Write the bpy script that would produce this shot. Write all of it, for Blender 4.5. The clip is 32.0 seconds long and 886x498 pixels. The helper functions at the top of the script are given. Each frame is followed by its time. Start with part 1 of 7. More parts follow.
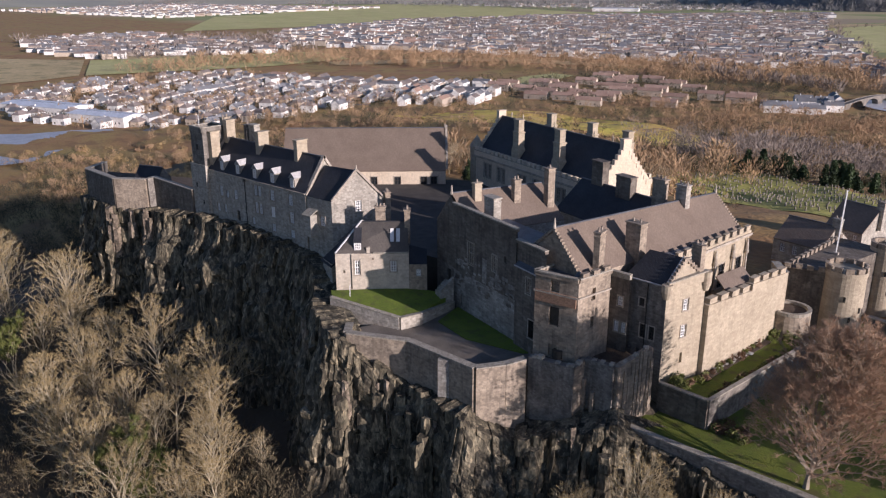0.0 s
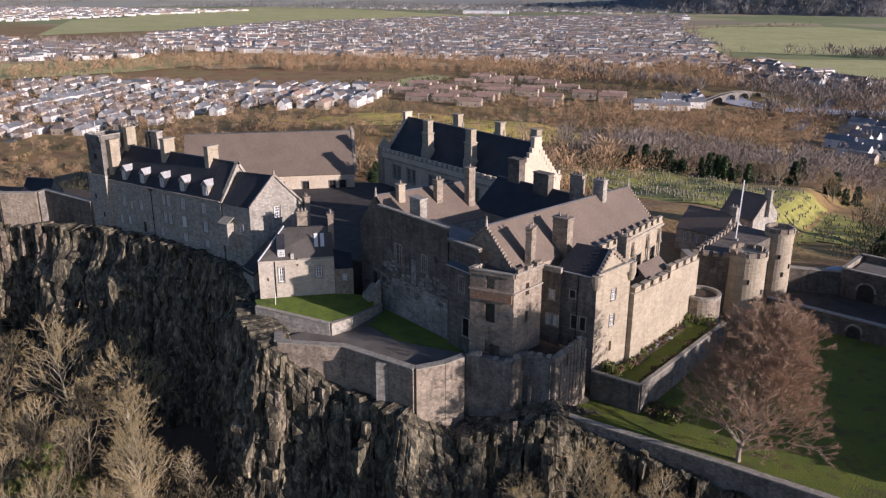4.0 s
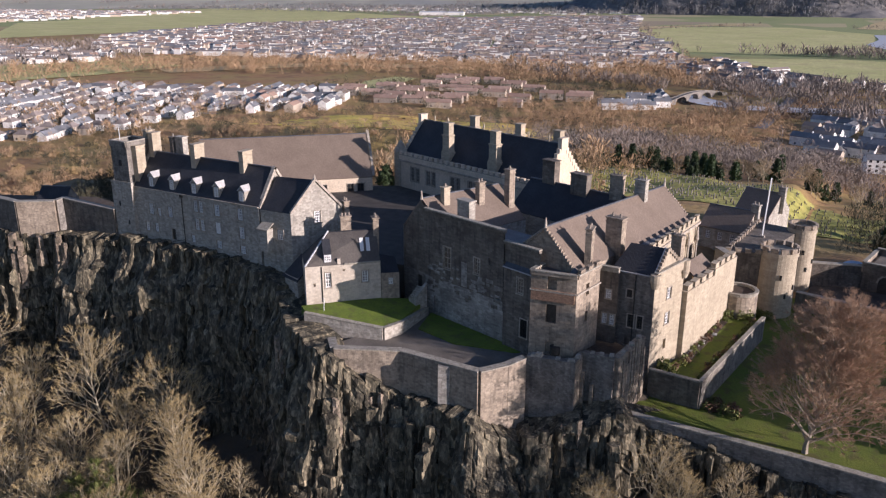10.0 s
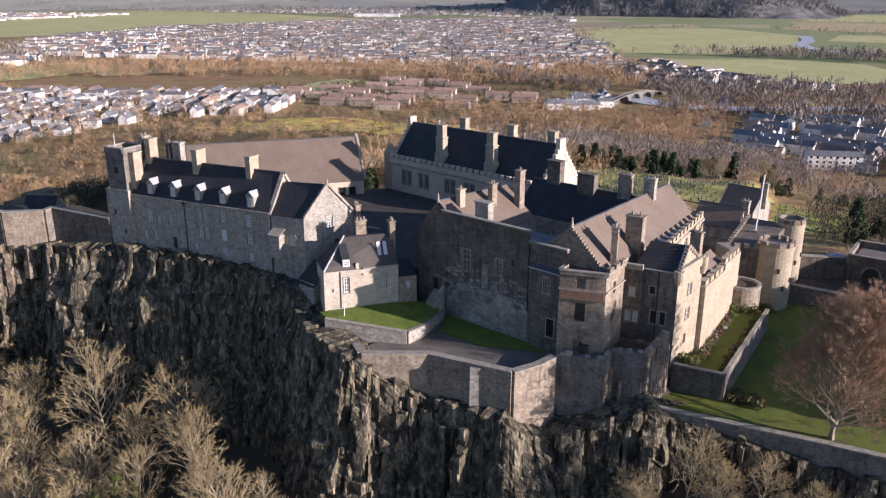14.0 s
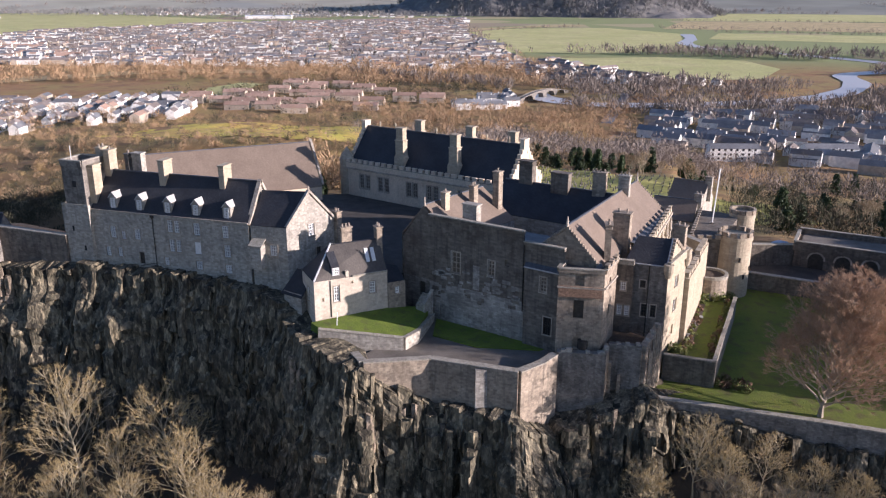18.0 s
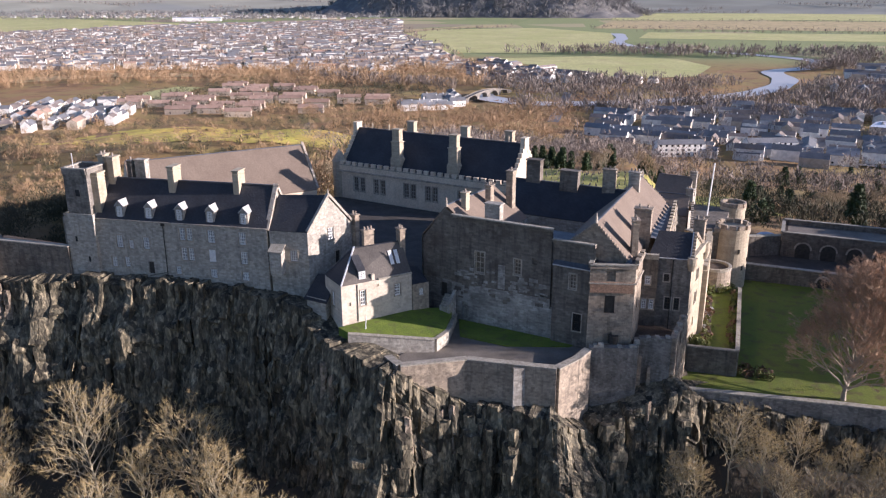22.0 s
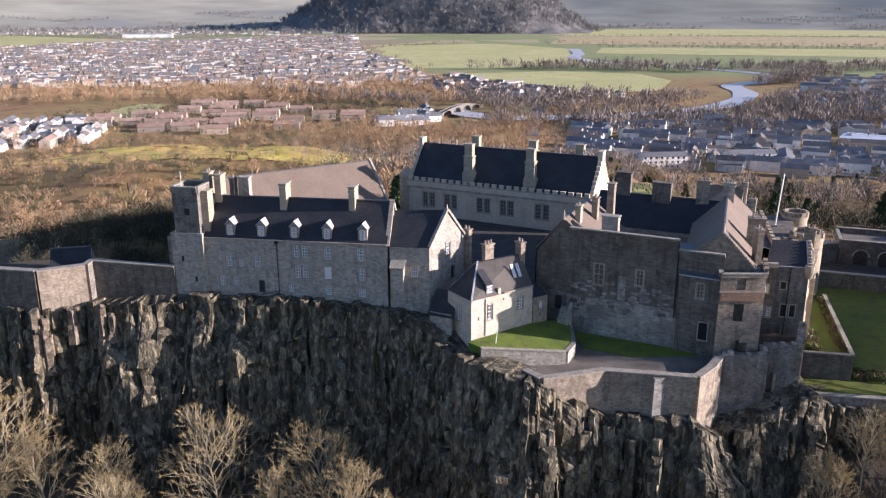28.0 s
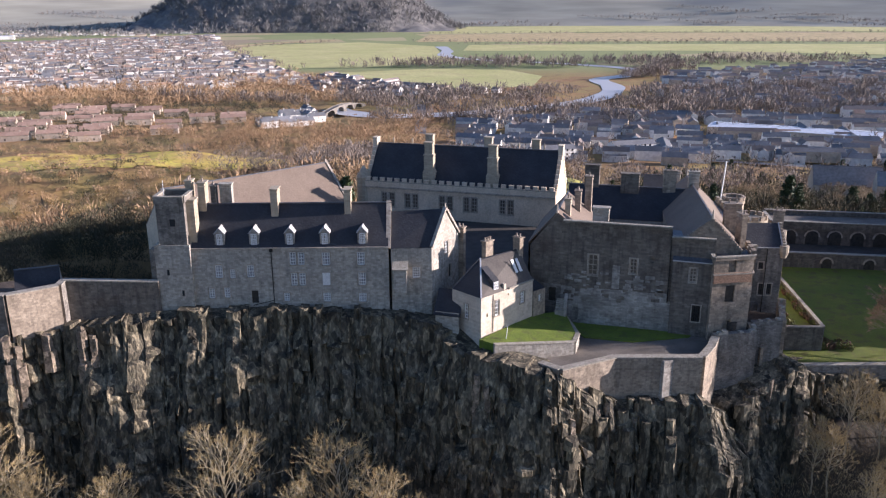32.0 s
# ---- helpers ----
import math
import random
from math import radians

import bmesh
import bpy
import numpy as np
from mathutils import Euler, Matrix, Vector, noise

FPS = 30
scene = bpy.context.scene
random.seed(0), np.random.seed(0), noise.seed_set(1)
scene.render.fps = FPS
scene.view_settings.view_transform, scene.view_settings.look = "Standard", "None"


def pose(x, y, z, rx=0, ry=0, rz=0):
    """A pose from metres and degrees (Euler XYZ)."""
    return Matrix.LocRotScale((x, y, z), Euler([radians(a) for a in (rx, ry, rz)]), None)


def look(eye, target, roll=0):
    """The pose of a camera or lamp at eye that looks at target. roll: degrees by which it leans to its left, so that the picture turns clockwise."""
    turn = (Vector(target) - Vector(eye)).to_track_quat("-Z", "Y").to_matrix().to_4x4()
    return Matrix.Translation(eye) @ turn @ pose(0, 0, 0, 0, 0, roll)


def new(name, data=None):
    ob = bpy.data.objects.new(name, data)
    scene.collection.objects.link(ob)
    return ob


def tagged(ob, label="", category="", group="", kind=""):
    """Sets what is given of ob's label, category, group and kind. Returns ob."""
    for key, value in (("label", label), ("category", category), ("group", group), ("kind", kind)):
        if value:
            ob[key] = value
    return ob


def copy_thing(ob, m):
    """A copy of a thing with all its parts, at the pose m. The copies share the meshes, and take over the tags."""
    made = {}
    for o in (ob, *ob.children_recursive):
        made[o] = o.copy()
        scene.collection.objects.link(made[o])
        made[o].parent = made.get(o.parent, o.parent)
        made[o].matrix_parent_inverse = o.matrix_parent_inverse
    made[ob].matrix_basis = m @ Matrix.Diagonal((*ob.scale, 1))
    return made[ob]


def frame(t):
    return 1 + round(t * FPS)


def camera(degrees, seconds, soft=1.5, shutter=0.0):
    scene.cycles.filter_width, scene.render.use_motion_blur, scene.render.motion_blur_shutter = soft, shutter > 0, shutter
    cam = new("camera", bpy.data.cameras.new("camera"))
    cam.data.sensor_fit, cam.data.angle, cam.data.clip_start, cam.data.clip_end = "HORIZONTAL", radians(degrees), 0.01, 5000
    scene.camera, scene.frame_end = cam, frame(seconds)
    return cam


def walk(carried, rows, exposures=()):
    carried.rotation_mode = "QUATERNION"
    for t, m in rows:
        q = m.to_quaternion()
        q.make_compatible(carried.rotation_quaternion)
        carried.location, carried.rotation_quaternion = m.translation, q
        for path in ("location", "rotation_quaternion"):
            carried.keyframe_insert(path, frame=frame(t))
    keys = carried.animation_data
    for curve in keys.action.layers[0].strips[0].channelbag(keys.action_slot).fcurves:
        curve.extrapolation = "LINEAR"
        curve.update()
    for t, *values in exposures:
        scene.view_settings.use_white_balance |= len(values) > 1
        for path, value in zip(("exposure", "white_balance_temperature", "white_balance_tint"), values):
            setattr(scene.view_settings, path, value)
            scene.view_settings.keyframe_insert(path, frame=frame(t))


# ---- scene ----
cam = camera(57.9, 32.0, soft=1.25)
PATH = [
    (0, (140.17, -86.757, 48.394), (138.91, -85.339, 47.76), -0.1),
    (1, (138.524, -88.323, 48.291), (137.319, -86.857, 47.659), -0.1),
    (2, (137.109, -89.311, 48.13), (135.973, -87.79, 47.5), -0.1),
    (3, (135.675, -90.139, 48.177), (134.612, -88.567, 47.547), -0.0),
    (3.5, (135.01, -90.673, 48.179), (133.968, -89.086, 47.55), 0.1),
    (5.5, (132.02, -92.596, 48.125), (131.027, -90.978, 47.498), 0.1),
    (6, (131.188, -93.167, 48.202), (130.197, -91.547, 47.575), 0.1),
    (7, (129.192, -94.323, 48.163), (128.21, -92.697, 47.537), 0.1),
    (8, (126.862, -95.577, 48.194), (125.887, -93.946, 47.567), 0.1),
    (9, (124.401, -97.124, 48.225), (123.441, -95.484, 47.6), 0.1),
    (10, (121.897, -98.653, 48.359), (120.964, -96.998, 47.734), 0.1),
    (11, (119.138, -100.214, 48.446), (118.232, -98.544, 47.822), 0.1),
    (12, (116.407, -101.636, 48.387), (115.521, -99.955, 47.764), 0.1),
    (13, (113.515, -103.179, 48.5), (112.671, -101.476, 47.878), 0.1),
    (14, (110.489, -104.579, 48.47), (109.694, -102.852, 47.849), 0.2),
    (14.5, (108.907, -105.201, 48.521), (108.15, -103.458, 47.899), 0.2),
    (16.5, (102.759, -107.466, 48.703), (102.099, -105.683, 48.083), 0.1),
    (17, (100.964, -107.957, 48.704), (100.323, -106.167, 48.085), 0.2),
    (18, (97.151, -109.134, 48.68), (96.588, -107.317, 48.062), 0.1),
    (19, (93.559, -110.01, 48.675), (93.079, -108.169, 48.058), 0.1),
    (20, (90.251, -110.93, 48.758), (89.792, -109.084, 48.141), 0.1),
    (21, (86.955, -111.695, 48.696), (86.514, -109.844, 48.079), 0.0),
    (22, (83.687, -112.491, 48.551), (83.278, -110.632, 47.935), -0.1),
    (23, (80.288, -113.6, 48.606), (79.907, -111.735, 47.991), -0.1),
    (24, (76.34, -114.381, 48.538), (75.993, -112.51, 47.923), 0.0),
    (25, (71.939, -115.23, 48.665), (71.607, -113.356, 48.052), -0.1),
    (25.5, (69.556, -115.766, 48.737), (69.225, -113.887, 48.138), -0.0),
    (26, (67.085, -116.155, 48.69), (66.753, -114.271, 48.106), -0.0),
    (26.5, (64.857, -116.5, 48.64), (64.524, -114.616, 48.058), 0.0),
    (28.5, (55.101, -118.103, 48.535), (54.834, -116.208, 47.954), -0.1),
    (29, (52.802, -118.375, 48.541), (52.564, -116.477, 47.959), -0.1),
    (30, (47.845, -118.853, 48.539), (47.679, -116.947, 47.957), -0.2),
    (31, (42.44, -119.047, 48.49), (42.353, -117.135, 47.908), -0.1),
    (32, (37.254, -118.636, 48.534), (37.28, -116.724, 47.949), -0.3),
]
walk(cam, [(t, look(eye, target, roll)) for t, eye, target, roll in PATH], [(0.0, 0.19, 5950, 26), (9.0, 0.38, 5950, 26), (19.0, 0.85, 5950, 26), (32.0, 1.0, 5950, 26)])

import numpy as np
from mathutils import Quaternion

# ---- world, sun, exposure ----
SUN_AZ, SUN_EL = 2.0, 13.5          # the sun stands over +x, low
world = bpy.data.worlds.new("sky")
scene.world = world
world.use_nodes = True
wn = world.node_tree.nodes
sky = wn.new("ShaderNodeTexSky")
sky.sky_type, sky.sun_disc = "NISHITA", False
sky.sun_elevation, sky.sun_rotation = radians(SUN_EL), radians(90 - SUN_AZ)
sky.dust_density, sky.ozone_density = 0.6, 3.0
wn["Background"].inputs["Strength"].default_value = 0.088
world.node_tree.links.new(sky.outputs[0], wn["Background"].inputs["Color"])
sun_data = bpy.data.lights.new("sun", "SUN")
sun_data.energy, sun_data.angle, sun_data.color = 5.0, radians(0.5), (1.0, 0.90, 0.76)
sun_way = Vector((math.cos(radians(SUN_AZ)) * math.cos(radians(SUN_EL)), math.sin(radians(SUN_AZ)) * math.cos(radians(SUN_EL)), math.sin(radians(SUN_EL))))
sun_ob = new("sun", sun_data)
sun_ob.matrix_world = look(sun_way * 300, (0, 0, 0))


# ---- materials ----
def material(name, a, b, size=2.0, rough=0.9, bump=0.3, fine=0.25, spots=None, rand=0.0, metal=0.0, stretch=(1, 1, 1), streak=0.0, grit=0.16):
    """Two colours mixed by coarse and fine noise, with relief; spots: a third colour in blotches; rand: change from object to object."""
    m = bpy.data.materials.new(name)
    m.use_nodes = True
    nt = m.node_tree
    n, link = nt.nodes, nt.links.new
    bsdf = n["Principled BSDF"]
    bsdf.inputs["Roughness"].default_value, bsdf.inputs["Metallic"].default_value = rough, metal
    geo = n.new("ShaderNodeNewGeometry")
    mp = n.new("ShaderNodeMapping")
    mp.inputs["Scale"].default_value = stretch
    link(geo.outputs["Position"], mp.inputs["Vector"])

    def noise_at(scale, detail=4.0, source=mp):
        t = n.new("ShaderNodeTexNoise")
        t.inputs["Scale"].default_value, t.inputs["Detail"].default_value = scale, detail
        link(source.outputs[0], t.inputs["Vector"])
        return t

    coarse, grain = noise_at(1 / size, 5), noise_at(1 / fine, 3)
    ramp = n.new("ShaderNodeMapRange")
    ramp.inputs["From Min"].default_value, ramp.inputs["From Max"].default_value = 0.35, 0.65
    link(coarse.outputs[0], ramp.inputs["Value"])
    mix = n.new("ShaderNodeMix")
    mix.data_type = "RGBA"
    mix.inputs["A"].default_value, mix.inputs["B"].default_value = (*a, 1), (*b, 1)
    link(ramp.outputs[0], mix.inputs["Factor"])
    out = mix.outputs["Result"]

    def blend(kind, fac, second, first):
        x = n.new("ShaderNodeMix")
        x.data_type, x.blend_type = "RGBA", kind
        link(first, x.inputs["A"])
        if isinstance(second, tuple):
            x.inputs["B"].default_value = (*second, 1)
        else:
            link(second, x.inputs["B"])
        if isinstance(fac, float):
            x.inputs["Factor"].default_value = fac
        else:
            link(fac, x.inputs["Factor"])
        return x.outputs["Result"]

    gr = n.new("ShaderNodeMapRange")
    gr.inputs["From Min"].default_value, gr.inputs["From Max"].default_value = 0.3, 0.7
    gr.inputs["To Min"].default_value, gr.inputs["To Max"].default_value = 1 - grit, 1 + grit
    link(grain.outputs[0], gr.inputs["Value"])
    grey = n.new("ShaderNodeCombineColor")
    for k in range(3):
        link(gr.outputs[0], grey.inputs[k])
    out = blend("MULTIPLY", 1.0, grey.outputs[0], out)
    if spots:
        sp = noise_at(1 / (size * 0.37), 6)
        sr = n.new("ShaderNodeMapRange")
        sr.inputs["From Min"].default_value, sr.inputs["From Max"].default_value = 0.52, 0.66
        sr.inputs["To Max"].default_value = 0.7
        link(sp.outputs[0], sr.inputs["Value"])
        out = blend("MIX", sr.outputs[0], spots, out)
    if streak:
        ms = n.new("ShaderNodeMapping")
        ms.inputs["Scale"].default_value = (1, 1, 0.12)
        link(geo.outputs["Position"], ms.inputs["Vector"])
        st = noise_at(1.6, 3, ms)
        sr = n.new("ShaderNodeMapRange")
        sr.inputs["From Min"].default_value, sr.inputs["From Max"].default_value = 0.5, 0.72
        sr.inputs["To Max"].default_value = streak
        link(st.outputs[0], sr.inputs["Value"])
        out = blend("MIX", sr.outputs[0], (0.05, 0.045, 0.04), out)
    if rand:
        info = n.new("ShaderNodeObjectInfo")
        rr = n.new("ShaderNodeMapRange")
        rr.inputs["To Min"].default_value, rr.inputs["To Max"].default_value = 1 - rand, 1 + rand
        link(info.outputs["Random"], rr.inputs["Value"])
        rc = n.new("ShaderNodeCombineColor")
        for k in range(3):
            link(rr.outputs[0], rc.inputs[k])
        out = blend("MULTIPLY", 1.0, rc.outputs[0], out)
    link(out, bsdf.inputs["Base Color"])
    if bump:
        bm_node = n.new("ShaderNodeBump")
        bm_node.inputs["Strength"].default_value, bm_node.inputs["Distance"].default_value = bump, fine
        link(grain.outputs[0], bm_node.inputs["Height"])
        link(bm_node.outputs[0], bsdf.inputs["Normal"])
    return m


def masonry(name, a, b, joint, course=0.32, length=0.75, rough=0.9, spots=None, streak=0.0, bond=0.62, wander=0.1):
    """Coursed stone: a brick pattern laid on the wall's own run, over blotchy stone."""
    m = material(name, a, b, 3.4, rough, 0.0, 0.3, spots, 0.0, 0.0, (1, 1, 1), streak, 0.1)
    nt = m.node_tree
    n, link = nt.nodes, nt.links.new
    bsdf = n["Principled BSDF"]
    was = bsdf.inputs["Base Color"].links[0].from_socket
    geo = n.new("ShaderNodeNewGeometry")
    sep = n.new("ShaderNodeSeparateXYZ")
    link(geo.outputs["Position"], sep.inputs[0])
    run = n.new("ShaderNodeMath")
    run.operation = "ADD"
    link(sep.outputs[0], run.inputs[0])
    link(sep.outputs[1], run.inputs[1])
    com = n.new("ShaderNodeCombineXYZ")
    link(run.outputs[0], com.inputs[0])
    link(sep.outputs[2], com.inputs[1])
    br = n.new("ShaderNodeTexBrick")
    br.inputs["Scale"].default_value = 1.0
    br.inputs["Brick Width"].default_value, br.inputs["Row Height"].default_value = length, course
    br.inputs["Mortar Size"].default_value, br.inputs["Mortar Smooth"].default_value = 0.012, 0.3
    br.inputs["Color1"].default_value, br.inputs["Color2"].default_value = (1.32, 1.3, 1.27, 1), (0.58, 0.57, 0.57, 1)
    br.inputs["Mortar"].default_value = (*joint, 1)
    # courses that wander a little, as rubble does
    wob = n.new("ShaderNodeTexNoise")
    wob.inputs["Scale"].default_value, wob.inputs["Detail"].default_value = 1.4, 2.0
    link(geo.outputs["Position"], wob.inputs["Vector"])
    vary = n.new("ShaderNodeVectorMath")
    vary.operation = "MULTIPLY_ADD"
    vary.inputs[1].default_value = (wander * 2, wander * 2, 0)
    link(wob.outputs["Color"], vary.inputs[0])
    link(com.outputs[0], vary.inputs[2])
    link(vary.outputs[0], br.inputs["Vector"])
    mul = n.new("ShaderNodeMix")
    mul.data_type, mul.blend_type = "RGBA", "MULTIPLY"
    mul.inputs["Factor"].default_value = bond
    link(was, mul.inputs["A"])
    link(br.outputs["Color"], mul.inputs["B"])
    link(mul.outputs["Result"], bsdf.inputs["Base Color"])
    bn = n.new("ShaderNodeBump")
    bn.inputs["Strength"].default_value, bn.inputs["Distance"].default_value = 0.6, 0.05
    link(br.outputs["Color"], bn.inputs["Height"])
    link(bn.outputs[0], bsdf.inputs["Normal"])
    return m


def faceted(m, size, lo, hi, stretch=(1, 1, 1)):
    """Breaks a rock's tone into angular faces, each a little lighter or darker."""
    nt = m.node_tree
    n, link = nt.nodes, nt.links.new
    bsdf = n["Principled BSDF"]
    was = bsdf.inputs["Base Color"].links[0].from_socket
    geo, mp, vor = n.new("ShaderNodeNewGeometry"), n.new("ShaderNodeMapping"), n.new("ShaderNodeTexVoronoi")
    mp.inputs["Scale"].default_value = stretch
    vor.inputs["Scale"].default_value = 1 / size
    link(geo.outputs["Position"], mp.inputs["Vector"])
    link(mp.outputs[0], vor.inputs["Vector"])
    sep, ramp, grey, mul = n.new("ShaderNodeSeparateColor"), n.new("ShaderNodeMapRange"), n.new("ShaderNodeCombineColor"), n.new("ShaderNodeMix")
    link(vor.outputs["Color"], sep.inputs[0])
    link(sep.outputs[0], ramp.inputs["Value"])
    ramp.inputs["To Min"].default_value, ramp.inputs["To Max"].default_value = lo, hi
    for k in range(3):
        link(ramp.outputs[0], grey.inputs[k])
    mul.data_type, mul.blend_type = "RGBA", "MULTIPLY"
    mul.inputs["Factor"].default_value = 1.0
    link(was, mul.inputs["A"])
    link(grey.outputs[0], mul.inputs["B"])
    link(mul.outputs["Result"], bsdf.inputs["Base Color"])


STONE = masonry("grey_rubble", (0.36, 0.33, 0.28), (0.46, 0.425, 0.36), (0.85, 0.82, 0.77), 0.3, 0.55, spots=(0.29, 0.265, 0.22), streak=0.3, bond=0.6)
# dark and mid rubble also go on shaded walls, shade put into colour
STONE_DARK = masonry("dark_and_shaded_rubble", (0.12, 0.10, 0.08), (0.185, 0.16, 0.13), (0.85, 0.82, 0.78), 0.3, 0.55, spots=(0.23, 0.20, 0.165), streak=0.6, bond=0.6)
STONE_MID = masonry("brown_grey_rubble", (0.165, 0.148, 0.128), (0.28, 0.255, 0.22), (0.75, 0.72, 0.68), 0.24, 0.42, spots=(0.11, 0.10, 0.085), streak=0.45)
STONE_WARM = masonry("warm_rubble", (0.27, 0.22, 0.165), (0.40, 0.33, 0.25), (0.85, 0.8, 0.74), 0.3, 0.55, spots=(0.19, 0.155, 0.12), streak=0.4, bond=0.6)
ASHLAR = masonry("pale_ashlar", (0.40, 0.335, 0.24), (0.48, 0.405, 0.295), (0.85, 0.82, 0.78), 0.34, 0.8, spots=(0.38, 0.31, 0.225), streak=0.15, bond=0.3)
HARL = material("cream_limewash", (0.60, 0.49, 0.36), (0.68, 0.57, 0.43), 3.0, 0.85, 0.15, 0.3, streak=0.12)
DRESSED = material("dressed_stone", (0.36, 0.31, 0.25), (0.48, 0.42, 0.34), 1.2, 0.85, 0.3, 0.2, (0.22, 0.19, 0.15), streak=0.3)
COPE = material("coping_stone", (0.30, 0.27, 0.22), (0.42, 0.38, 0.31), 0.9, 0.9, 0.3, 0.2, (0.2, 0.19, 0.13))
SLATE = masonry("blue_slate", (0.024, 0.026, 0.032), (0.038, 0.04, 0.047), (0.8, 0.8, 0.8), 0.2, 0.26, 0.75, bond=0.35, wander=0.0)
SLATE_BROWN = masonry("weathered_slate", (0.185, 0.14, 0.105), (0.215, 0.165, 0.125), (0.85, 0.83, 0.8), 0.2, 0.28, 0.8, bond=0.22, wander=0.0)
PALE_LEAD = material("pale_lead", (0.42, 0.41, 0.40), (0.52, 0.51, 0.49), 1.0, 0.6, 0.1, 0.3)
# slate lightened for the one slope that the low sun strikes
SLATE_GREY = masonry("sunlit_slate", (0.085, 0.075, 0.066), (0.12, 0.105, 0.09), (0.85, 0.83, 0.8), 0.2, 0.28, 0.8, bond=0.25, wander=0.0)
LEAD = material("lead_sheet", (0.09, 0.092, 0.10), (0.14, 0.142, 0.15), 1.5, 0.5, 0.1, 0.3, metal=0.2)
WHITE = material("white_paint", (0.74, 0.73, 0.70), (0.80, 0.79, 0.76), 0.5, 0.55, 0.05, 0.1)
DARKWOOD = material("dark_timber", (0.03, 0.025, 0.02), (0.06, 0.05, 0.04), 0.6, 0.7, 0.2, 0.1)
IRON = material("black_iron", (0.02, 0.02, 0.02), (0.035, 0.035, 0.035), 0.5, 0.5, 0.05, 0.1, metal=0.5)
CLAY = material("clay_pot", (0.27, 0.225, 0.18), (0.36, 0.30, 0.24), 0.5, 0.8, 0.1, 0.1)
GRASS = material("mown_grass", (0.10, 0.15, 0.015), (0.15, 0.20, 0.022), 3.0, 0.95, 0.4, 0.25, (0.10, 0.11, 0.03))
GRASS_DULL = material("rough_lawn", (0.105, 0.14, 0.013), (0.145, 0.17, 0.018), 5.0, 0.95, 0.4, 0.25, (0.10, 0.08, 0.03))
GRAVEL = material("gravel", (0.14, 0.122, 0.10), (0.20, 0.175, 0.145), 3.0, 0.95, 0.3, 0.15)
SOIL = material("bare_soil", (0.07, 0.05, 0.035), (0.11, 0.08, 0.055), 1.5, 0.95, 0.5, 0.3)
ROCK = material("dark_dolerite", (0.042, 0.037, 0.023), (0.124, 0.106, 0.070), 1.3, 0.85, 0.8, 0.3, (0.265, 0.215, 0.135), stretch=(1, 1, 0.38), grit=0.4)
# dolerite with the low sun's warmth put into its colour
ROCK_WARM = material("sunlit_dolerite", (0.17, 0.135, 0.10), (0.30, 0.235, 0.17), 1.4, 0.9, 0.6, 0.4, (0.08, 0.075, 0.04), grit=0.3)
faceted(ROCK, 0.75, 0.3, 1.95, (1, 1, 0.42))
faceted(ROCK_WARM, 0.8, 0.55, 1.4, (1, 1, 0.6))
BARK = material("tan_bark", (0.37, 0.315, 0.21), (0.48, 0.41, 0.285), 1.0, 0.9, 0.2, 0.1, rand=0.12)
BEECH_BARK = material("grey_bark", (0.27, 0.22, 0.165), (0.36, 0.30, 0.23), 1.0, 0.9, 0.2, 0.1)
TWIG = material("ochre_twig", (0.32, 0.24, 0.115), (0.42, 0.32, 0.155), 4.0, 0.9, 0.0, 0.3, rand=0.18)
BEECH = material("copper_twig", (0.34, 0.22, 0.14), (0.44, 0.29, 0.185), 3.0, 0.9, 0.0, 0.3)
LEAF = material("dark_evergreen", (0.025, 0.045, 0.015), (0.05, 0.08, 0.025), 2.0, 0.7, 0.0, 0.3, rand=0.2)
IVY = material("yellow_green_ivy", (0.10, 0.12, 0.025), (0.16, 0.17, 0.04), 1.5, 0.7, 0.0, 0.3)
BRUSH = material("russet_scrub", (0.34, 0.22, 0.125), (0.47, 0.31, 0.175), 25.0, 0.95, 0.0, 2.0, (0.13, 0.10, 0.06))
GLASS = bpy.data.materials.new("window_glass")
GLASS.use_nodes = True
GLASS.node_tree.nodes["Principled BSDF"].inputs["Base Color"].default_value = (0.03, 0.035, 0.04, 1)
GLASS.node_tree.nodes["Principled BSDF"].inputs["Roughness"].default_value = 0.08
RUSSET = material("russet_heather", (0.13, 0.075, 0.045), (0.20, 0.12, 0.07), 1.0, 0.9, 0.0, 0.3)
SASH_GLASS = material("old_sash_glass", (0.17, 0.175, 0.185), (0.36, 0.365, 0.37), 1.1, 0.12, 0.0, 0.3)
BROWN_PANE = material("leaded_brown_glass", (0.10, 0.08, 0.062), (0.16, 0.13, 0.10), 0.8, 0.3, 0.0, 0.2)
BLIND = material("white_blind", (0.58, 0.575, 0.56), (0.72, 0.715, 0.70), 1.3, 0.25, 0.0, 0.4)
# the pale grey base colour carries the sky's reflection
WATER = bpy.data.materials.new("sky_pale_water")
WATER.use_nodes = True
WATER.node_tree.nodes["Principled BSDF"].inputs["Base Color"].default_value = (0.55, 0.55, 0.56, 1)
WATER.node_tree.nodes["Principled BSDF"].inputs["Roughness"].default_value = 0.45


# ---- mesh helpers ----
def mesh_of(bm, mat, name):
    me = bpy.data.meshes.new(name)
    bmesh.ops.recalc_face_normals(bm, faces=bm.faces)
    bm.to_mesh(me)
    bm.free()
    me.materials.append(mat)
    return me


def raw_mesh(name, verts, faces, mat, smooth=False):
    me = bpy.data.meshes.new(name)
    me.from_pydata(verts, [], faces)
    me.materials.append(mat)
    if smooth:
        me.shade_smooth()
    return me


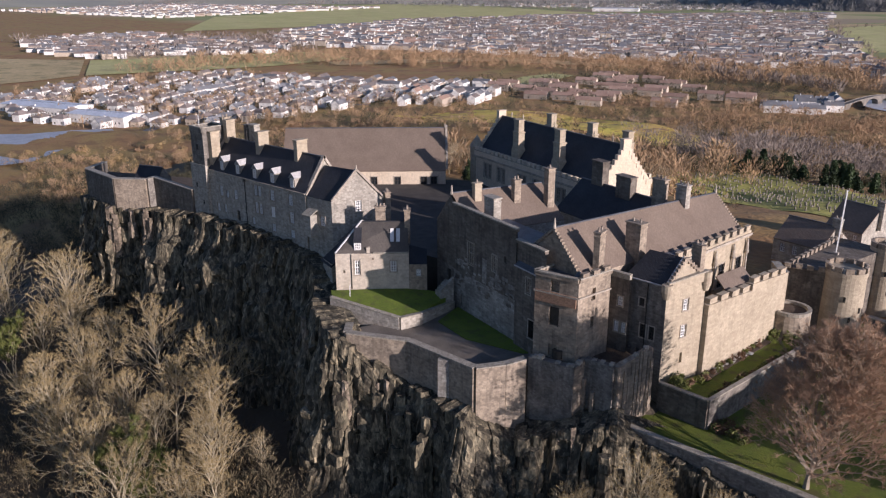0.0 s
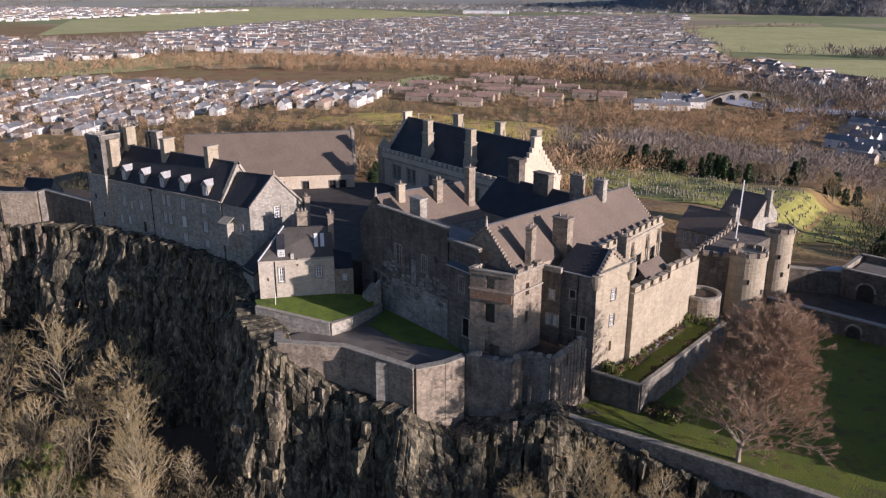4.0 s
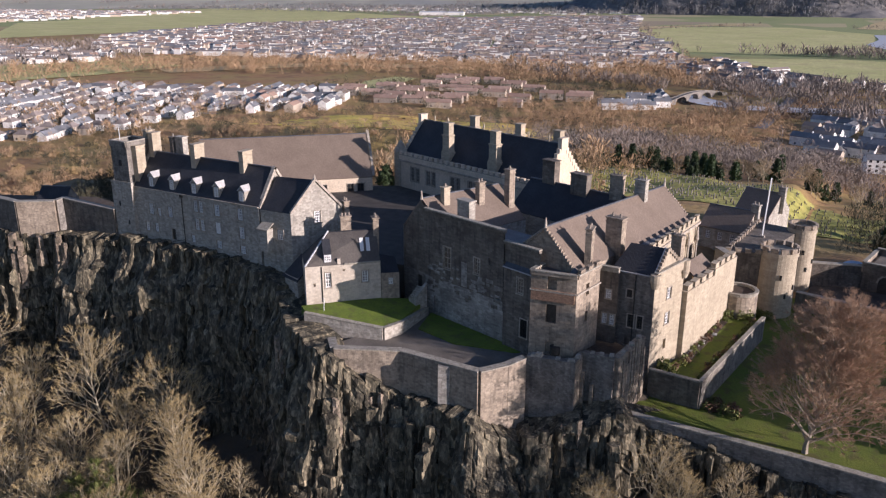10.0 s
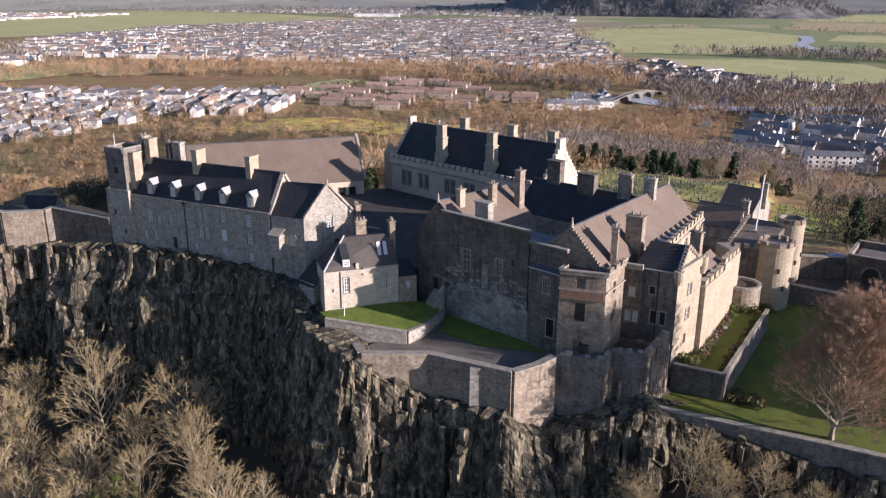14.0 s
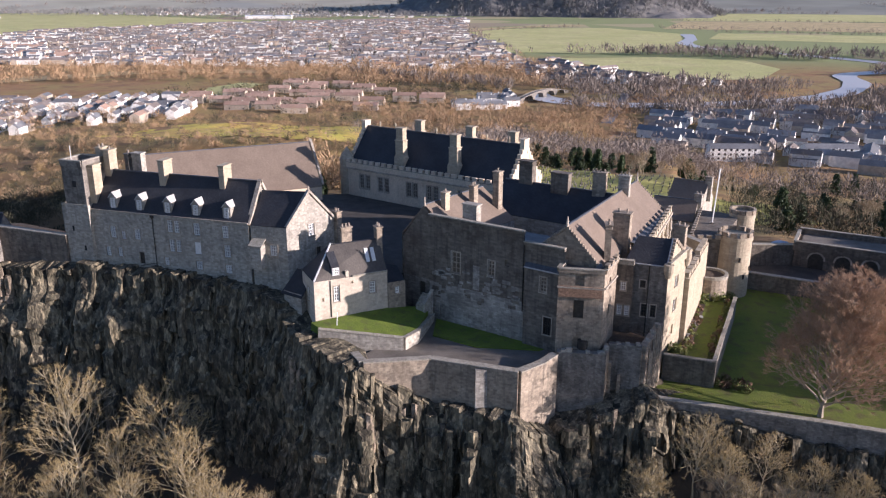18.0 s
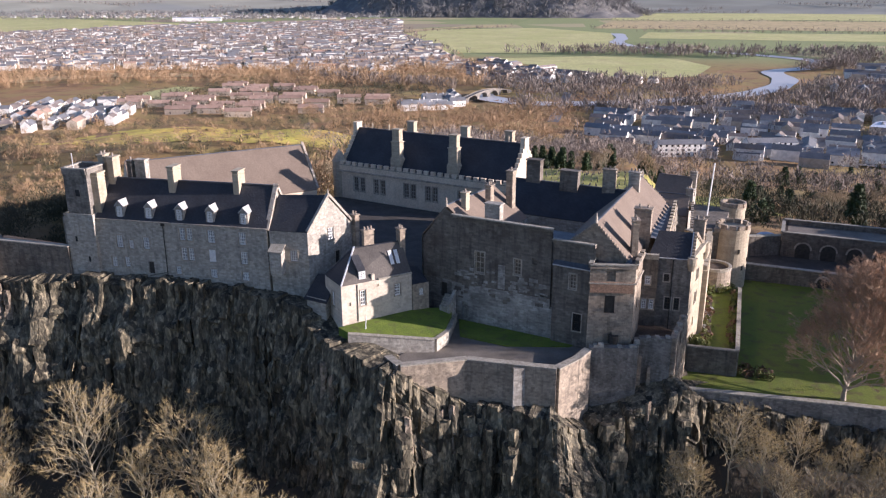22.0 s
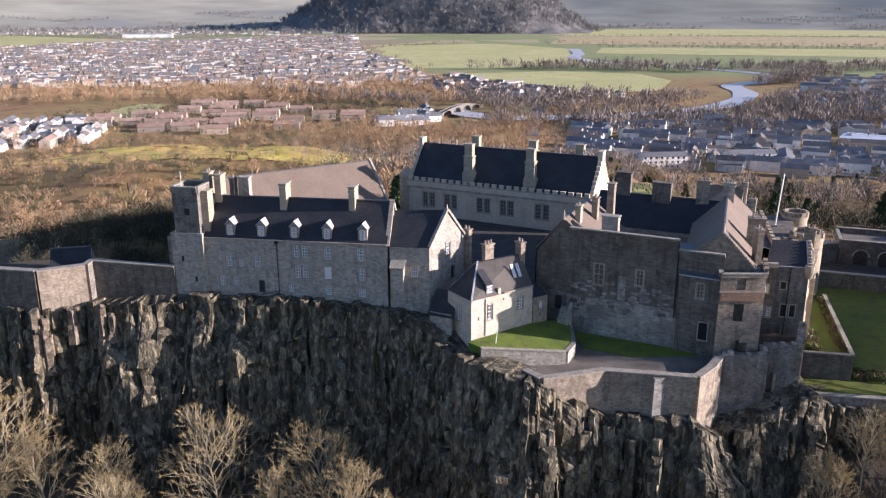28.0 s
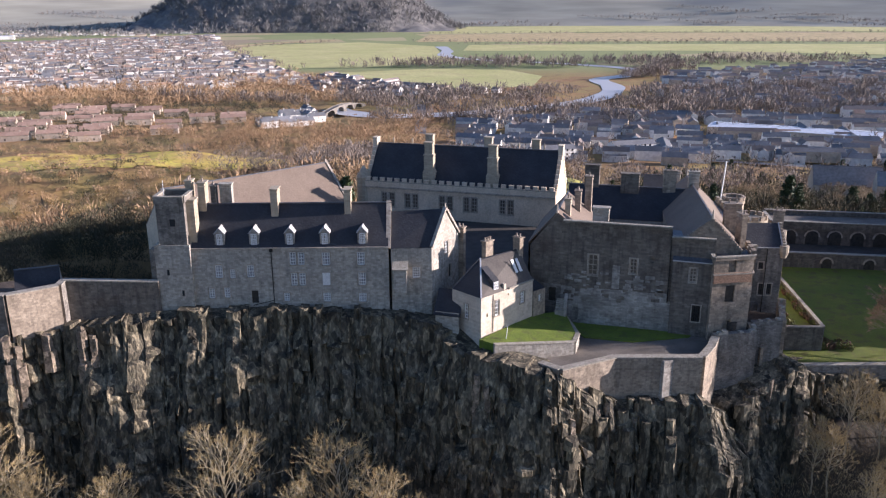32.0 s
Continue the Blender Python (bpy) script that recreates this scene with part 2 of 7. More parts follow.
def part(name, bm, mat, parent=None, label=""):
    """Links a bmesh as one mesh object under a thing or a part."""
    ob = new(name, mesh_of(bm, mat, name))
    if parent is not None:
        ob.parent = parent
    if label:
        ob["label"] = label
    return ob


def thing(name, label, category, group="", kind=""):
    return tagged(new(name), label, category, group, kind)


def V(p, z=None):
    return Vector((p[0], p[1], p[2] if z is None else z))


def quad(bm, *ps):
    return bm.faces.new([bm.verts.new(p) for p in ps])


def prism(bm, ring, z0, z1, ring1=None):
    """A closed prism on a ring of (x, y); ring1: another ring at the top."""
    lo = [bm.verts.new((p[0], p[1], z0 if len(p) < 3 else p[2])) for p in ring]
    hi = [bm.verts.new((p[0], p[1], z1)) for p in (ring1 or ring)]
    bm.faces.new(lo[::-1])
    bm.faces.new(hi)
    for i in range(len(ring)):
        j = (i + 1) % len(ring)
        bm.faces.new((lo[i], lo[j], hi[j], hi[i]))
    return bm


def block(bm, c, size, turn=0.0, taper=1.0):
    """A box standing on c, turned about z by degrees, its top narrowed by taper."""
    a, (sx, sy, sz) = radians(turn), size
    u, w = Vector((math.cos(a), math.sin(a))), Vector((-math.sin(a), math.cos(a)))
    c2 = Vector(c[:2])
    ring = [c2 + u * sx / 2 * i + w * sy / 2 * j for i, j in ((-1, -1), (1, -1), (1, 1), (-1, 1))]
    top = [c2 + (p - c2) * taper for p in ring]
    return prism(bm, ring, c[2], c[2] + sz, top)


def drum(bm, c, r, z0, z1, r1=None, n=20):
    ring = [(c[0] + r * math.cos(2 * math.pi * i / n), c[1] + r * math.sin(2 * math.pi * i / n)) for i in range(n)]
    r1 = r if r1 is None else r1
    top = [(c[0] + r1 * math.cos(2 * math.pi * i / n), c[1] + r1 * math.sin(2 * math.pi * i / n)) for i in range(n)]
    return prism(bm, ring, z0, z1, top)


def slab(bm, ps, thick=0.2):
    """A plate under a planar polygon, given anticlockwise seen from outside."""
    ps = [Vector(p) for p in ps]
    nor = (ps[1] - ps[0]).cross(ps[2] - ps[0]).normalized()
    hi = [bm.verts.new(p) for p in ps]
    lo = [bm.verts.new(p - nor * thick) for p in ps]
    bm.faces.new(hi)
    bm.faces.new(lo[::-1])
    for i in range(len(ps)):
        j = (i + 1) % len(ps)
        bm.faces.new((lo[i], lo[j], hi[j], hi[i]))


def bar(bm, a, b, w, h=None):
    """A straight bar of square section from a to b."""
    a, b, h = Vector(a), Vector(b), h or w
    way = (b - a).normalized()
    side = way.cross(Vector((0, 0, 1)))
    side = side.normalized() if side.length > 1e-3 else Vector((1, 0, 0))
    up = side.cross(way)
    off = [side * w / 2 * i + up * h / 2 * j for i, j in ((-1, -1), (1, -1), (1, 1), (-1, 1))]
    lo, hi = [bm.verts.new(a + o) for o in off], [bm.verts.new(b + o) for o in off]
    bm.faces.new(lo[::-1])
    bm.faces.new(hi)
    for i in range(4):
        j = (i + 1) % 4
        bm.faces.new((lo[i], lo[j], hi[j], hi[i]))


def pierced(bm, a, b, z0, z1, holes=(), deep=0.35, inward=None):
    """A wall face from a to b (x, y) with openings (u0, u1, w0, w1), measured along it and in height, and their reveals."""
    a, b = Vector(a[:2]), Vector(b[:2])
    run, long = (b - a).normalized(), (b - a).length
    inn = Vector((-run.y, run.x)) if inward is None else Vector(inward)
    us = sorted({0.0, long, *[u for h in holes for u in h[:2]]})
    zs = sorted({z0, z1, *[z for h in holes for z in h[2:4]]})
    at = lambda u, z, d=0.0: (*(a + run * u + inn * d), z)  # noqa: E731
    for u0, u1 in zip(us, us[1:]):
        for w0, w1 in zip(zs, zs[1:]):
            um, wm = (u0 + u1) / 2, (w0 + w1) / 2
            if not any(h[0] < um < h[1] and h[2] < wm < h[3] for h in holes):
                quad(bm, at(u0, w0), at(u1, w0), at(u1, w1), at(u0, w1))
    for u0, u1, w0, w1 in [h[:4] for h in holes]:
        c = ((u0, w0), (u1, w0), (u1, w1), (u0, w1))
        for i in range(4):
            p, q = c[i], c[(i + 1) % 4]
            quad(bm, at(*p), at(*q), at(*q, deep), at(*p, deep))
        quad(bm, *[at(*p, deep) for p in c])


def window(parent, a, b, hole, cols=2, rows=3, margin=True, frame_mat=None, name="window", pane_mat=None):
    """A sash window set into an opening of the wall a-b: surround, frame with glazing bars, pane, sill."""
    a, b = Vector(a[:2]), Vector(b[:2])
    run = (b - a).normalized()
    inn = Vector((-run.y, run.x))
    u0, u1, w0, w1 = hole[:4]
    at = lambda u, z, d=0.0: Vector((*(a + run * u + inn * d), z))  # noqa: E731
    bm = bmesh.new()
    quad(bm, at(u0, w0, 0.26), at(u1, w0, 0.26), at(u1, w1, 0.26), at(u0, w1, 0.26))
    pane = part(name, bm, pane_mat or GLASS, parent)
    bm = bmesh.new()
    t = 0.16
    for u in (u0 + t / 2, u1 - t / 2):
        bar(bm, at(u, w0, 0.2), at(u, w1, 0.2), t)
    for z in (w0 + t / 2, w1 - t / 2, (w0 + w1) / 2):
        bar(bm, at(u0, z, 0.2), at(u1, z, 0.2), t)
    for i in range(1, cols):
        u = u0 + (u1 - u0) * i / cols
        bar(bm, at(u, w0, 0.2), at(u, w1, 0.2), 0.12)
    for i in range(1, rows * 2):
        z = w0 + (w1 - w0) * i / (rows * 2)
        bar(bm, at(u0, z, 0.2), at(u1, z, 0.2), 0.1)
    part("frame", bm, frame_mat or WHITE, pane, "white painted glazing bars" if frame_mat is None else "")
    if margin:
        bm = bmesh.new()
        m = 0.16
        for u, z0, z1 in ((u0 - m / 2, w0 - m, w1 + m), (u1 + m / 2, w0 - m, w1 + m)):
            bar(bm, at(u, z0, -0.01), at(u, z1, -0.01), m, 0.1)
        bar(bm, at(u0, w1 + m / 2, -0.012), at(u1, w1 + m / 2, -0.012), 0.1, m)
        bar(bm, at(u0 - m, w0 - m / 2, -0.03), at(u1 + m, w0 - m / 2, -0.03), 0.16, m)
        part("surround", bm, DRESSED, pane)
    return pane


def stepped(bm, c, turn, profile):
    """One upright body of square rings (width, depth, height), joined ring to ring."""
    a = radians(turn)
    u, w = Vector((math.cos(a), math.sin(a))), Vector((-math.sin(a), math.cos(a)))
    last = None
    for sx, sy, z in profile:
        ring = [bm.verts.new((*(Vector(c[:2]) + u * sx / 2 * i + w * sy / 2 * j), z)) for i, j in ((-1, -1), (1, -1), (1, 1), (-1, 1))]
        if last:
            for i in range(4):
                bm.faces.new((last[i], last[(i + 1) % 4], ring[(i + 1) % 4], ring[i]))
        else:
            bm.faces.new(ring[::-1])
        last = ring
    bm.faces.new(last)


def chimney(parent, c, size, z0, z1, turn=0.0, pots=3, mat=None, name="chimney"):
    """A stack with a moulded cope and clay pots."""
    bm = bmesh.new()
    sx, sy = size
    stepped(bm, c, turn, ((sx, sy, z0), (sx, sy, z1 - 0.55), (sx + 0.16, sy + 0.16, z1 - 0.52), (sx + 0.16, sy + 0.16, z1 - 0.4), (sx, sy, z1 - 0.36),
                          (sx, sy, z1), (sx + 0.3, sy + 0.3, z1 + 0.04), (sx + 0.3, sy + 0.3, z1 + 0.22)))
    body = part(name, bm, mat or STONE_WARM, parent)
    a = radians(turn)
    u = Vector((math.cos(a), math.sin(a))) if size[0] >= size[1] else Vector((-math.sin(a), math.cos(a)))
    longest = max(size)
    for i in range(pots):
        bm = bmesh.new()
        p = Vector(c[:2]) + u * longest * ((i + 0.5) / pots - 0.5)
        drum(bm, p, 0.17, z1 + 0.2, z1 + 0.75, 0.13, 8)
        drum(bm, p, 0.18, z1 + 0.68, z1 + 0.75, 0.18, 8)
        part("chimney_pot", bm, CLAY, body)
    return body


def crow_steps(parent, low, apex, n, wide=0.5, mat=None, name="crow_step"):
    """Steps up a gable's edge, each a block of its own."""
    low, apex = Vector(low), Vector(apex)
    run = Vector((apex.x - low.x, apex.y - low.y))
    turn = math.degrees(math.atan2(run.y, run.x))
    rise = (apex.z - low.z) / n
    for i in range(n):
        p = low.lerp(apex, (i + 0.5) / n)
        bm = bmesh.new()
        block(bm, (p.x, p.y, p.z - rise * 0.9), (run.length / n * 1.04, wide, rise * 1.35), turn)
        part(name, bm, mat or STONE_WARM, parent)


def merlons(parent, a, b, z, wide=1.1, gap=0.8, high=0.75, thick=0.5, mat=None, name="merlon"):
    """Teeth of a battlement along a-b."""
    a, b = Vector(a[:2]), Vector(b[:2])
    long = (b - a).length
    n = max(1, round(long / (wide + gap)))
    turn = math.degrees(math.atan2(b.y - a.y, b.x - a.x))
    za, zb = z if isinstance(z, tuple) else (z, z)
    for i in range(n):
        f = (i + 0.5) / n
        p = a.lerp(b, f)
        bm = bmesh.new()
        block(bm, (p.x, p.y, za + (zb - za) * f - 0.03), (long / n * wide / (wide + gap), thick, high), turn)
        block(bm, (p.x, p.y, za + (zb - za) * f + high - 0.03), (long / n * wide / (wide + gap) + 0.12, thick + 0.12, 0.12), turn)
        part(name, bm, mat or STONE_WARM, parent)


def gable_roof(parent, low_a, low_b, ridge_a, ridge_b, back_a, back_b, mat, over=0.25, thick=0.22, name="roof"):
    """Two slopes: the front eave low_a-low_b, the ridge, and the back eave; one mesh each."""
    la, lb, ra, rb, ba, bb = [Vector(p) for p in (low_a, low_b, ridge_a, ridge_b, back_a, back_b)]
    for e0, e1, r0, r1 in ((la, lb, ra, rb), (bb, ba, rb, ra)):
        d0, d1 = (e0 - r0).normalized() * over, (e1 - r1).normalized() * over
        bm = bmesh.new()
        lift = Vector((0, 0, 0.12))
        slab(bm, (e0 + d0 + lift, e1 + d1 + lift, r1 + lift, r0 + lift), thick)
        part(name, bm, mat, parent)
    bm = bmesh.new()
    bar(bm, ra + Vector((0, 0, 0.16)), rb + Vector((0, 0, 0.16)), 0.3, 0.18)
    part("ridge_cap", bm, LEAD, parent)


def wall_between(parent, a, b, z0, za, zb, thick=0.8, mat=None, cope=True, name="wall_run"):
    """A free-standing wall from a to b whose top goes from za to zb, with a cope."""
    a, b = Vector(a[:2]), Vector(b[:2])
    run = (b - a).normalized()
    s = Vector((-run.y, run.x)) * thick / 2
    bm = bmesh.new()
    lo = [bm.verts.new((*p, z0)) for p in (a - s, b - s, b + s, a + s)]
    hi = [bm.verts.new((*p, z)) for p, z in ((a - s, za), (b - s, zb), (b + s, zb), (a + s, za))]
    bm.faces.new(lo[::-1])
    bm.faces.new(hi)
    for i in range(4):
        j = (i + 1) % 4
        bm.faces.new((lo[i], lo[j], hi[j], hi[i]))
    w = part(name, bm, mat or STONE_WARM, parent)
    if cope:
        bm = bmesh.new()
        bar(bm, (*a, za + 0.08), (*b, zb + 0.08), thick + 0.16, 0.18)
        part("cope", bm, COPE, w)
    return w


def shell(t, ring, z0, z1, mat, holes=None, gables=None, deep=0.35, mats=None):
    """The walls of a building, each a part of its own; holes by edge; gables: an apex by edge."""
    for i in range(len(ring)):
        a, b = ring[i], ring[(i + 1) % len(ring)]
        bm = bmesh.new()
        pierced(bm, a, b, z0, z1, (holes or {}).get(i, ()), deep)
        if gables and i in gables:
            bm.faces.new([bm.verts.new(p) for p in ((*a[:2], z1), (*b[:2], z1), gables[i])])
        part("wall", bm, (mats or {}).get(i, mat), t)


# ---- ground ----
EDGE = [(-78, 40), (-62, 4), (-42, -7.6), (-26.2, -8.5), (-20.2, -4.6), (-10.5, -5.4), (-3.5, -3.0), (15, -2.3), (30, -2.0), (37, -3.6), (42, -8.5), (46, -11.5),
        (54.6, -15.2), (64.6, -10.9), (78.4, -12.8), (82.8, -7.0), (88.8, -4.6), (95.6, -3.2), (99, -0.6), (118, -0.8), (150, -2), (230, -8)]
RIM = EDGE + [(240, 60), (150, 84), (100, 88), (40, 84), (-10, 72), (-50, 62)]


def edge_distance(x, y):
    """How far a place lies outside the castle rock (0 inside)."""
    inside, best = False, 1e9
    for (ax, ay), (bx, by) in zip(RIM, RIM[1:] + RIM[:1]):
        if (ay > y) != (by > y) and x < (bx - ax) * (y - ay) / (by - ay) + ax:
            inside = not inside
        lx, ly = bx - ax, by - ay
        f = min(1, max(0, ((x - ax) * lx + (y - ay) * ly) / (lx * lx + ly * ly)))
        best = min(best, (x - ax - f * lx) ** 2 + (y - ay - f * ly) ** 2)
    return -math.sqrt(best) if inside else math.sqrt(best)


def ground_top(x, y):
    """Height of the castle rock's top."""
    t = min(1, max(0, (x - 95) / 6))
    z = -3.0 - 6.2 * t
    return z


def ground_z(x, y):
    d = edge_distance(x, y)
    top = ground_top(x, y)
    if d <= 0:
        near = min(1, -d / 7)
        return top if y > 40 or (x < -40) else top - (1 - near) * 16 - 4
    k = min(1, max(0, (y - 6 - 0.1 * abs(x - 40)) / 60))
    k = k * k * (3 - 2 * k)
    bump = 1.6 * noise.noise((x / 14, y / 14, 3.1)) + 4 * noise.noise((x / 60, y / 60, 7.7)) * min(1, d / 60)
    side = min(1, max(0, (x - 93) / 8))
    steep = (-25 - 0.40 * d) * (1 - side) + (-16 - d * 0.5) * side
    z = steep * (1 - k) + (top - (0.17 if x > -20 else 0.17 + min(0.25, (-20 - x) / 200)) * d) * k
    z = max(z, -62) + bump * min(1, d / 12)
    z += 17 * math.exp(-(((x + 160) / 170) ** 2) - ((y - 350) / 105) ** 2)
    far = math.hypot(x, y - 300)
    if far > 500:
        k = min(1, (far - 500) / 250)
        z = z * (1 - k) + (-62 + 0.2 * noise.noise((x / 300, y / 300, 1))) * k
    return max(z, -64)


def spread(lo, hi, mid0, mid1, fine, grow=1.16):
    out = [mid0 + (mid1 - mid0) * i / fine for i in range(fine + 1)]
    step = (mid1 - mid0) / fine
    while out[-1] < hi:
        step *= grow
        out.append(out[-1] + step)
    step = (mid1 - mid0) / fine
    while out[0] > lo:
        step *= grow
        out.insert(0, out[0] - step)
    return out


gx, gy = spread(-4900, 4900, -140, 260, 110), spread(-2500, 4950, -90, 330, 105)
gv = [(x, y, ground_z(x, y)) for y in gy for x in gx]
W = len(gx)
gf = [(j * W + i, j * W + i + 1, (j + 1) * W + i + 1, (j + 1) * W + i) for j in range(len(gy) - 1) for i in range(W - 1)]


def ground_material():
    """Heath, fields and scrub, by place on the plan."""
    m = material("rough_ground", (0.32, 0.235, 0.075), (0.33, 0.18, 0.075), 45.0, 0.95, 0.3, 1.5, (0.20, 0.11, 0.05))
    nt = m.node_tree
    n, link = nt.nodes, nt.links.new
    bsdf = n["Principled BSDF"]
    was = bsdf.inputs["Base Color"].links[0].from_socket
    geo = n.new("ShaderNodeNewGeometry")
    vor = n.new("ShaderNodeTexVoronoi")
    vor.inputs["Scale"].default_value = 1 / 260
    link(geo.outputs["Position"], vor.inputs["Vector"])
    ramp = n.new("ShaderNodeValToRGB")
    sep = n.new("ShaderNodeSeparateColor")
    link(vor.outputs["Color"], sep.inputs[0])
    link(sep.outputs[0], ramp.inputs["Fac"])
    e = ramp.color_ramp
    e.interpolation = "CONSTANT"
    e.elements[0].color, e.elements[1].color = (0.27, 0.30, 0.115, 1), (0.42, 0.36, 0.19, 1)
    e.elements[1].position = 0.45
    e.elements.new(0.7).color = (0.24, 0.28, 0.10, 1)
    e.elements.new(0.88).color = (0.34, 0.27, 0.17, 1)
    pos = n.new("ShaderNodeSeparateXYZ")
    link(geo.outputs["Position"], pos.inputs[0])
    far = n.new("ShaderNodeMapRange")
    far.inputs["From Min"].default_value, far.inputs["From Max"].default_value = 1150, 1350
    link(pos.outputs[1], far.inputs["Value"])
    mix = n.new("ShaderNodeMix")
    mix.data_type = "RGBA"
    link(far.outputs[0], mix.inputs["Factor"])
    # leaf litter under the trees of the slope below the crag
    litter = n.new("ShaderNodeMapRange")
    litter.inputs["From Min"].default_value, litter.inputs["From Max"].default_value = 55, 15
    link(pos.outputs[1], litter.inputs["Value"])
    low = n.new("ShaderNodeMix")
    low.data_type = "RGBA"
    low.inputs["B"].default_value = (0.075, 0.06, 0.04, 1)
    link(litter.outputs[0], low.inputs["Factor"])
    link(was, low.inputs["A"])
    link(low.outputs["Result"], mix.inputs["A"])
    link(ramp.outputs[0], mix.inputs["B"])
    link(mix.outputs["Result"], bsdf.inputs["Base Color"])
    return m


GROUND = ground_material()
tagged(new("ground", raw_mesh("ground", gv, gf, GROUND, True)), "rough winter grass and heath falling to a flat valley", "ground", kind="structure")


# ---- the cliff ----
def cliff_sheet():
    """Columnar rock under the castle's edge: upright columns broken into blocks that step in and out."""
    rnd = random.Random(5)
    line = [Vector(p) for p in EDGE[2:21]]
    tops = [2, 1.6, 1.6, 2.8, 3.4, 3.6, 2.8, 1.2, -1.5, -1.2, -2.2, -8.3, -8.4, -12.4, -9.4, -6.8, -8.4, -11, -12]
    along, far = [0.0], 0.0
    for a, b in zip(line, line[1:]):
        far += (b - a).length
        along.append(far)

    def at(s):
        k = max(i for i in range(len(along) - 1) if along[i] <= s)
        f = (s - along[k]) / (along[k + 1] - along[k])
        return line[k].lerp(line[k + 1], f), tops[k] + (tops[k + 1] - tops[k]) * f

    rows, verts, faces, s = 84, [], [], 0.0
    strips = []
    while s < far - 2.5:
        w = rnd.choice((0.6, 0.8, 1.0, 1.3, 1.7, 2.2))
        col, crest, lean, seed = rnd.uniform(-0.35, 0.45), rnd.uniform(-1.1, 0.4), rnd.uniform(-0.3, 0.3), rnd.uniform(0, 99)
        cuts, z = [], 6.0
        while z > -52:
            cuts.append((z, rnd.uniform(-0.6, 0.65), rnd.uniform(-0.35, 0.35)))
            z -= rnd.choice((0.9, 1.4, 2.0, 2.6, 4.0))
        for k in range(3):
            u = s + w * (0.03, 0.5, 0.97)[k]
            p, zt = at(u)
            q0, q1 = at(max(0, u - 2.5))[0], at(min(far - 0.1, u + 2.5))[0]
            run = (q1 - q0).normalized()
            out = Vector((run.y, -run.x))
            strip = [(p - out * 5, zt + (0.8 if 74 < p.x < 97 else -0.2))]
            for j in range(rows + 1):
                f = j / rows
                z = zt + crest * (1 if j == 0 else 0.5) - f * (zt + 46)
                cut = next(c for c in reversed(cuts) if c[0] >= z)
                c = (col + cut[1] + (k - 1) * (lean + cut[2])) * min(1, 0.4 + f * 5) + (0.16 if k == 1 else 0)
                c += 2.1 * noise.noise((p.x / 9, p.y / 9, z / 15)) * min(1, 0.15 + f * 4)
                c += 0.8 * noise.noise((p.x / 2.6, p.y / 2.6, z / 5)) * min(1, 0.2 + f * 6) + rnd.uniform(-0.07, 0.07)
                # a broad swell of the crag under the lodging range, and a spur under the corner tower
                swell = 2.6 * max(0, min((p.x + 18) / 7, (46 - p.x) / 57)) + 3.2 * math.exp(-((p.x - 84) / 6) ** 2)
                c += swell * min(1, max(0, (f - 0.05) / 0.14))
                c += 1.1 * noise.noise((p.x / 4.5, p.y / 4.5, z / 4.5 + 30)) * min(1, f * 6)
                sway = (0.55 * noise.noise((s / 6, z / 5, 3.3)) + 0.25 * noise.noise((seed, z / 2.2, 9.1))) * min(1, f * 5)
                strip.append((p + run * sway + out * (0.3 + 10.0 * f ** 1.3 + c), z + rnd.uniform(-0.16, 0.16)))
            strips.append(strip)
        s += w
    m = rows + 2
    for strip in strips:
        verts += [(p.x, p.y, z) for p, z in strip]
    for i in range(len(strips) - 1):
        for j in range(m - 1):
            faces.append((i * m + j, i * m + j + 1, (i + 1) * m + j + 1, (i + 1) * m + j))
    return raw_mesh("cliff", verts, faces, ROCK)


tagged(new("cliff", cliff_sheet()), "dark columnar dolerite crag below the castle walls", "cliff", kind="structure")


def pinnacle(x, y, z0, z1, r, seed, mat=None):
    """A rock column of angular blocks stacked a little out of line, with a slanting broken top."""
    rr = random.Random(seed)
    bm = bmesh.new()
    z, turn = z0, rr.uniform(0, 6.3)
    while z < z1 - 0.3:
        up = min(z1, z + rr.uniform(1.0, 3.2))
        f = (z - z0) / (z1 - z0)
        w = r * (1.15 - 0.45 * f) * rr.uniform(0.85, 1.15)
        ox, oy, turn = rr.gauss(0, 0.13) * r, rr.gauss(0, 0.13) * r, turn + rr.uniform(-0.25, 0.25)
        n = 5
        ring = [(x + ox + w * k * math.cos(turn + 2 * math.pi * i / n), y + oy + w * k * math.sin(turn + 2 * math.pi * i / n)) for i, k in ((i, rr.uniform(0.75, 1.15)) for i in range(n))]
        lo = [bm.verts.new((*p, z - 0.25)) for p in ring]
        tip = rr.uniform(-0.35, 0.35)
        hi = [bm.verts.new((x + ox + (p[0] - x - ox) * 0.86, y + oy + (p[1] - y - oy) * 0.86, up + tip * math.cos(i * 1.26 + seed))) for i, p in enumerate(ring)]
        bm.faces.new(hi)
        for i in range(n):
            j = (i + 1) % n
            bm.faces.new((lo[i], lo[j], hi[j], hi[i]))
        z = up
    ob = part("rock_column", bm, mat or ROCK_WARM)
    tagged(ob, "ochre rock column standing out of the crag, sunlight in its colour" if mat is None else "dark angular rock column against the crag", "rock", "rock columns of the crag")


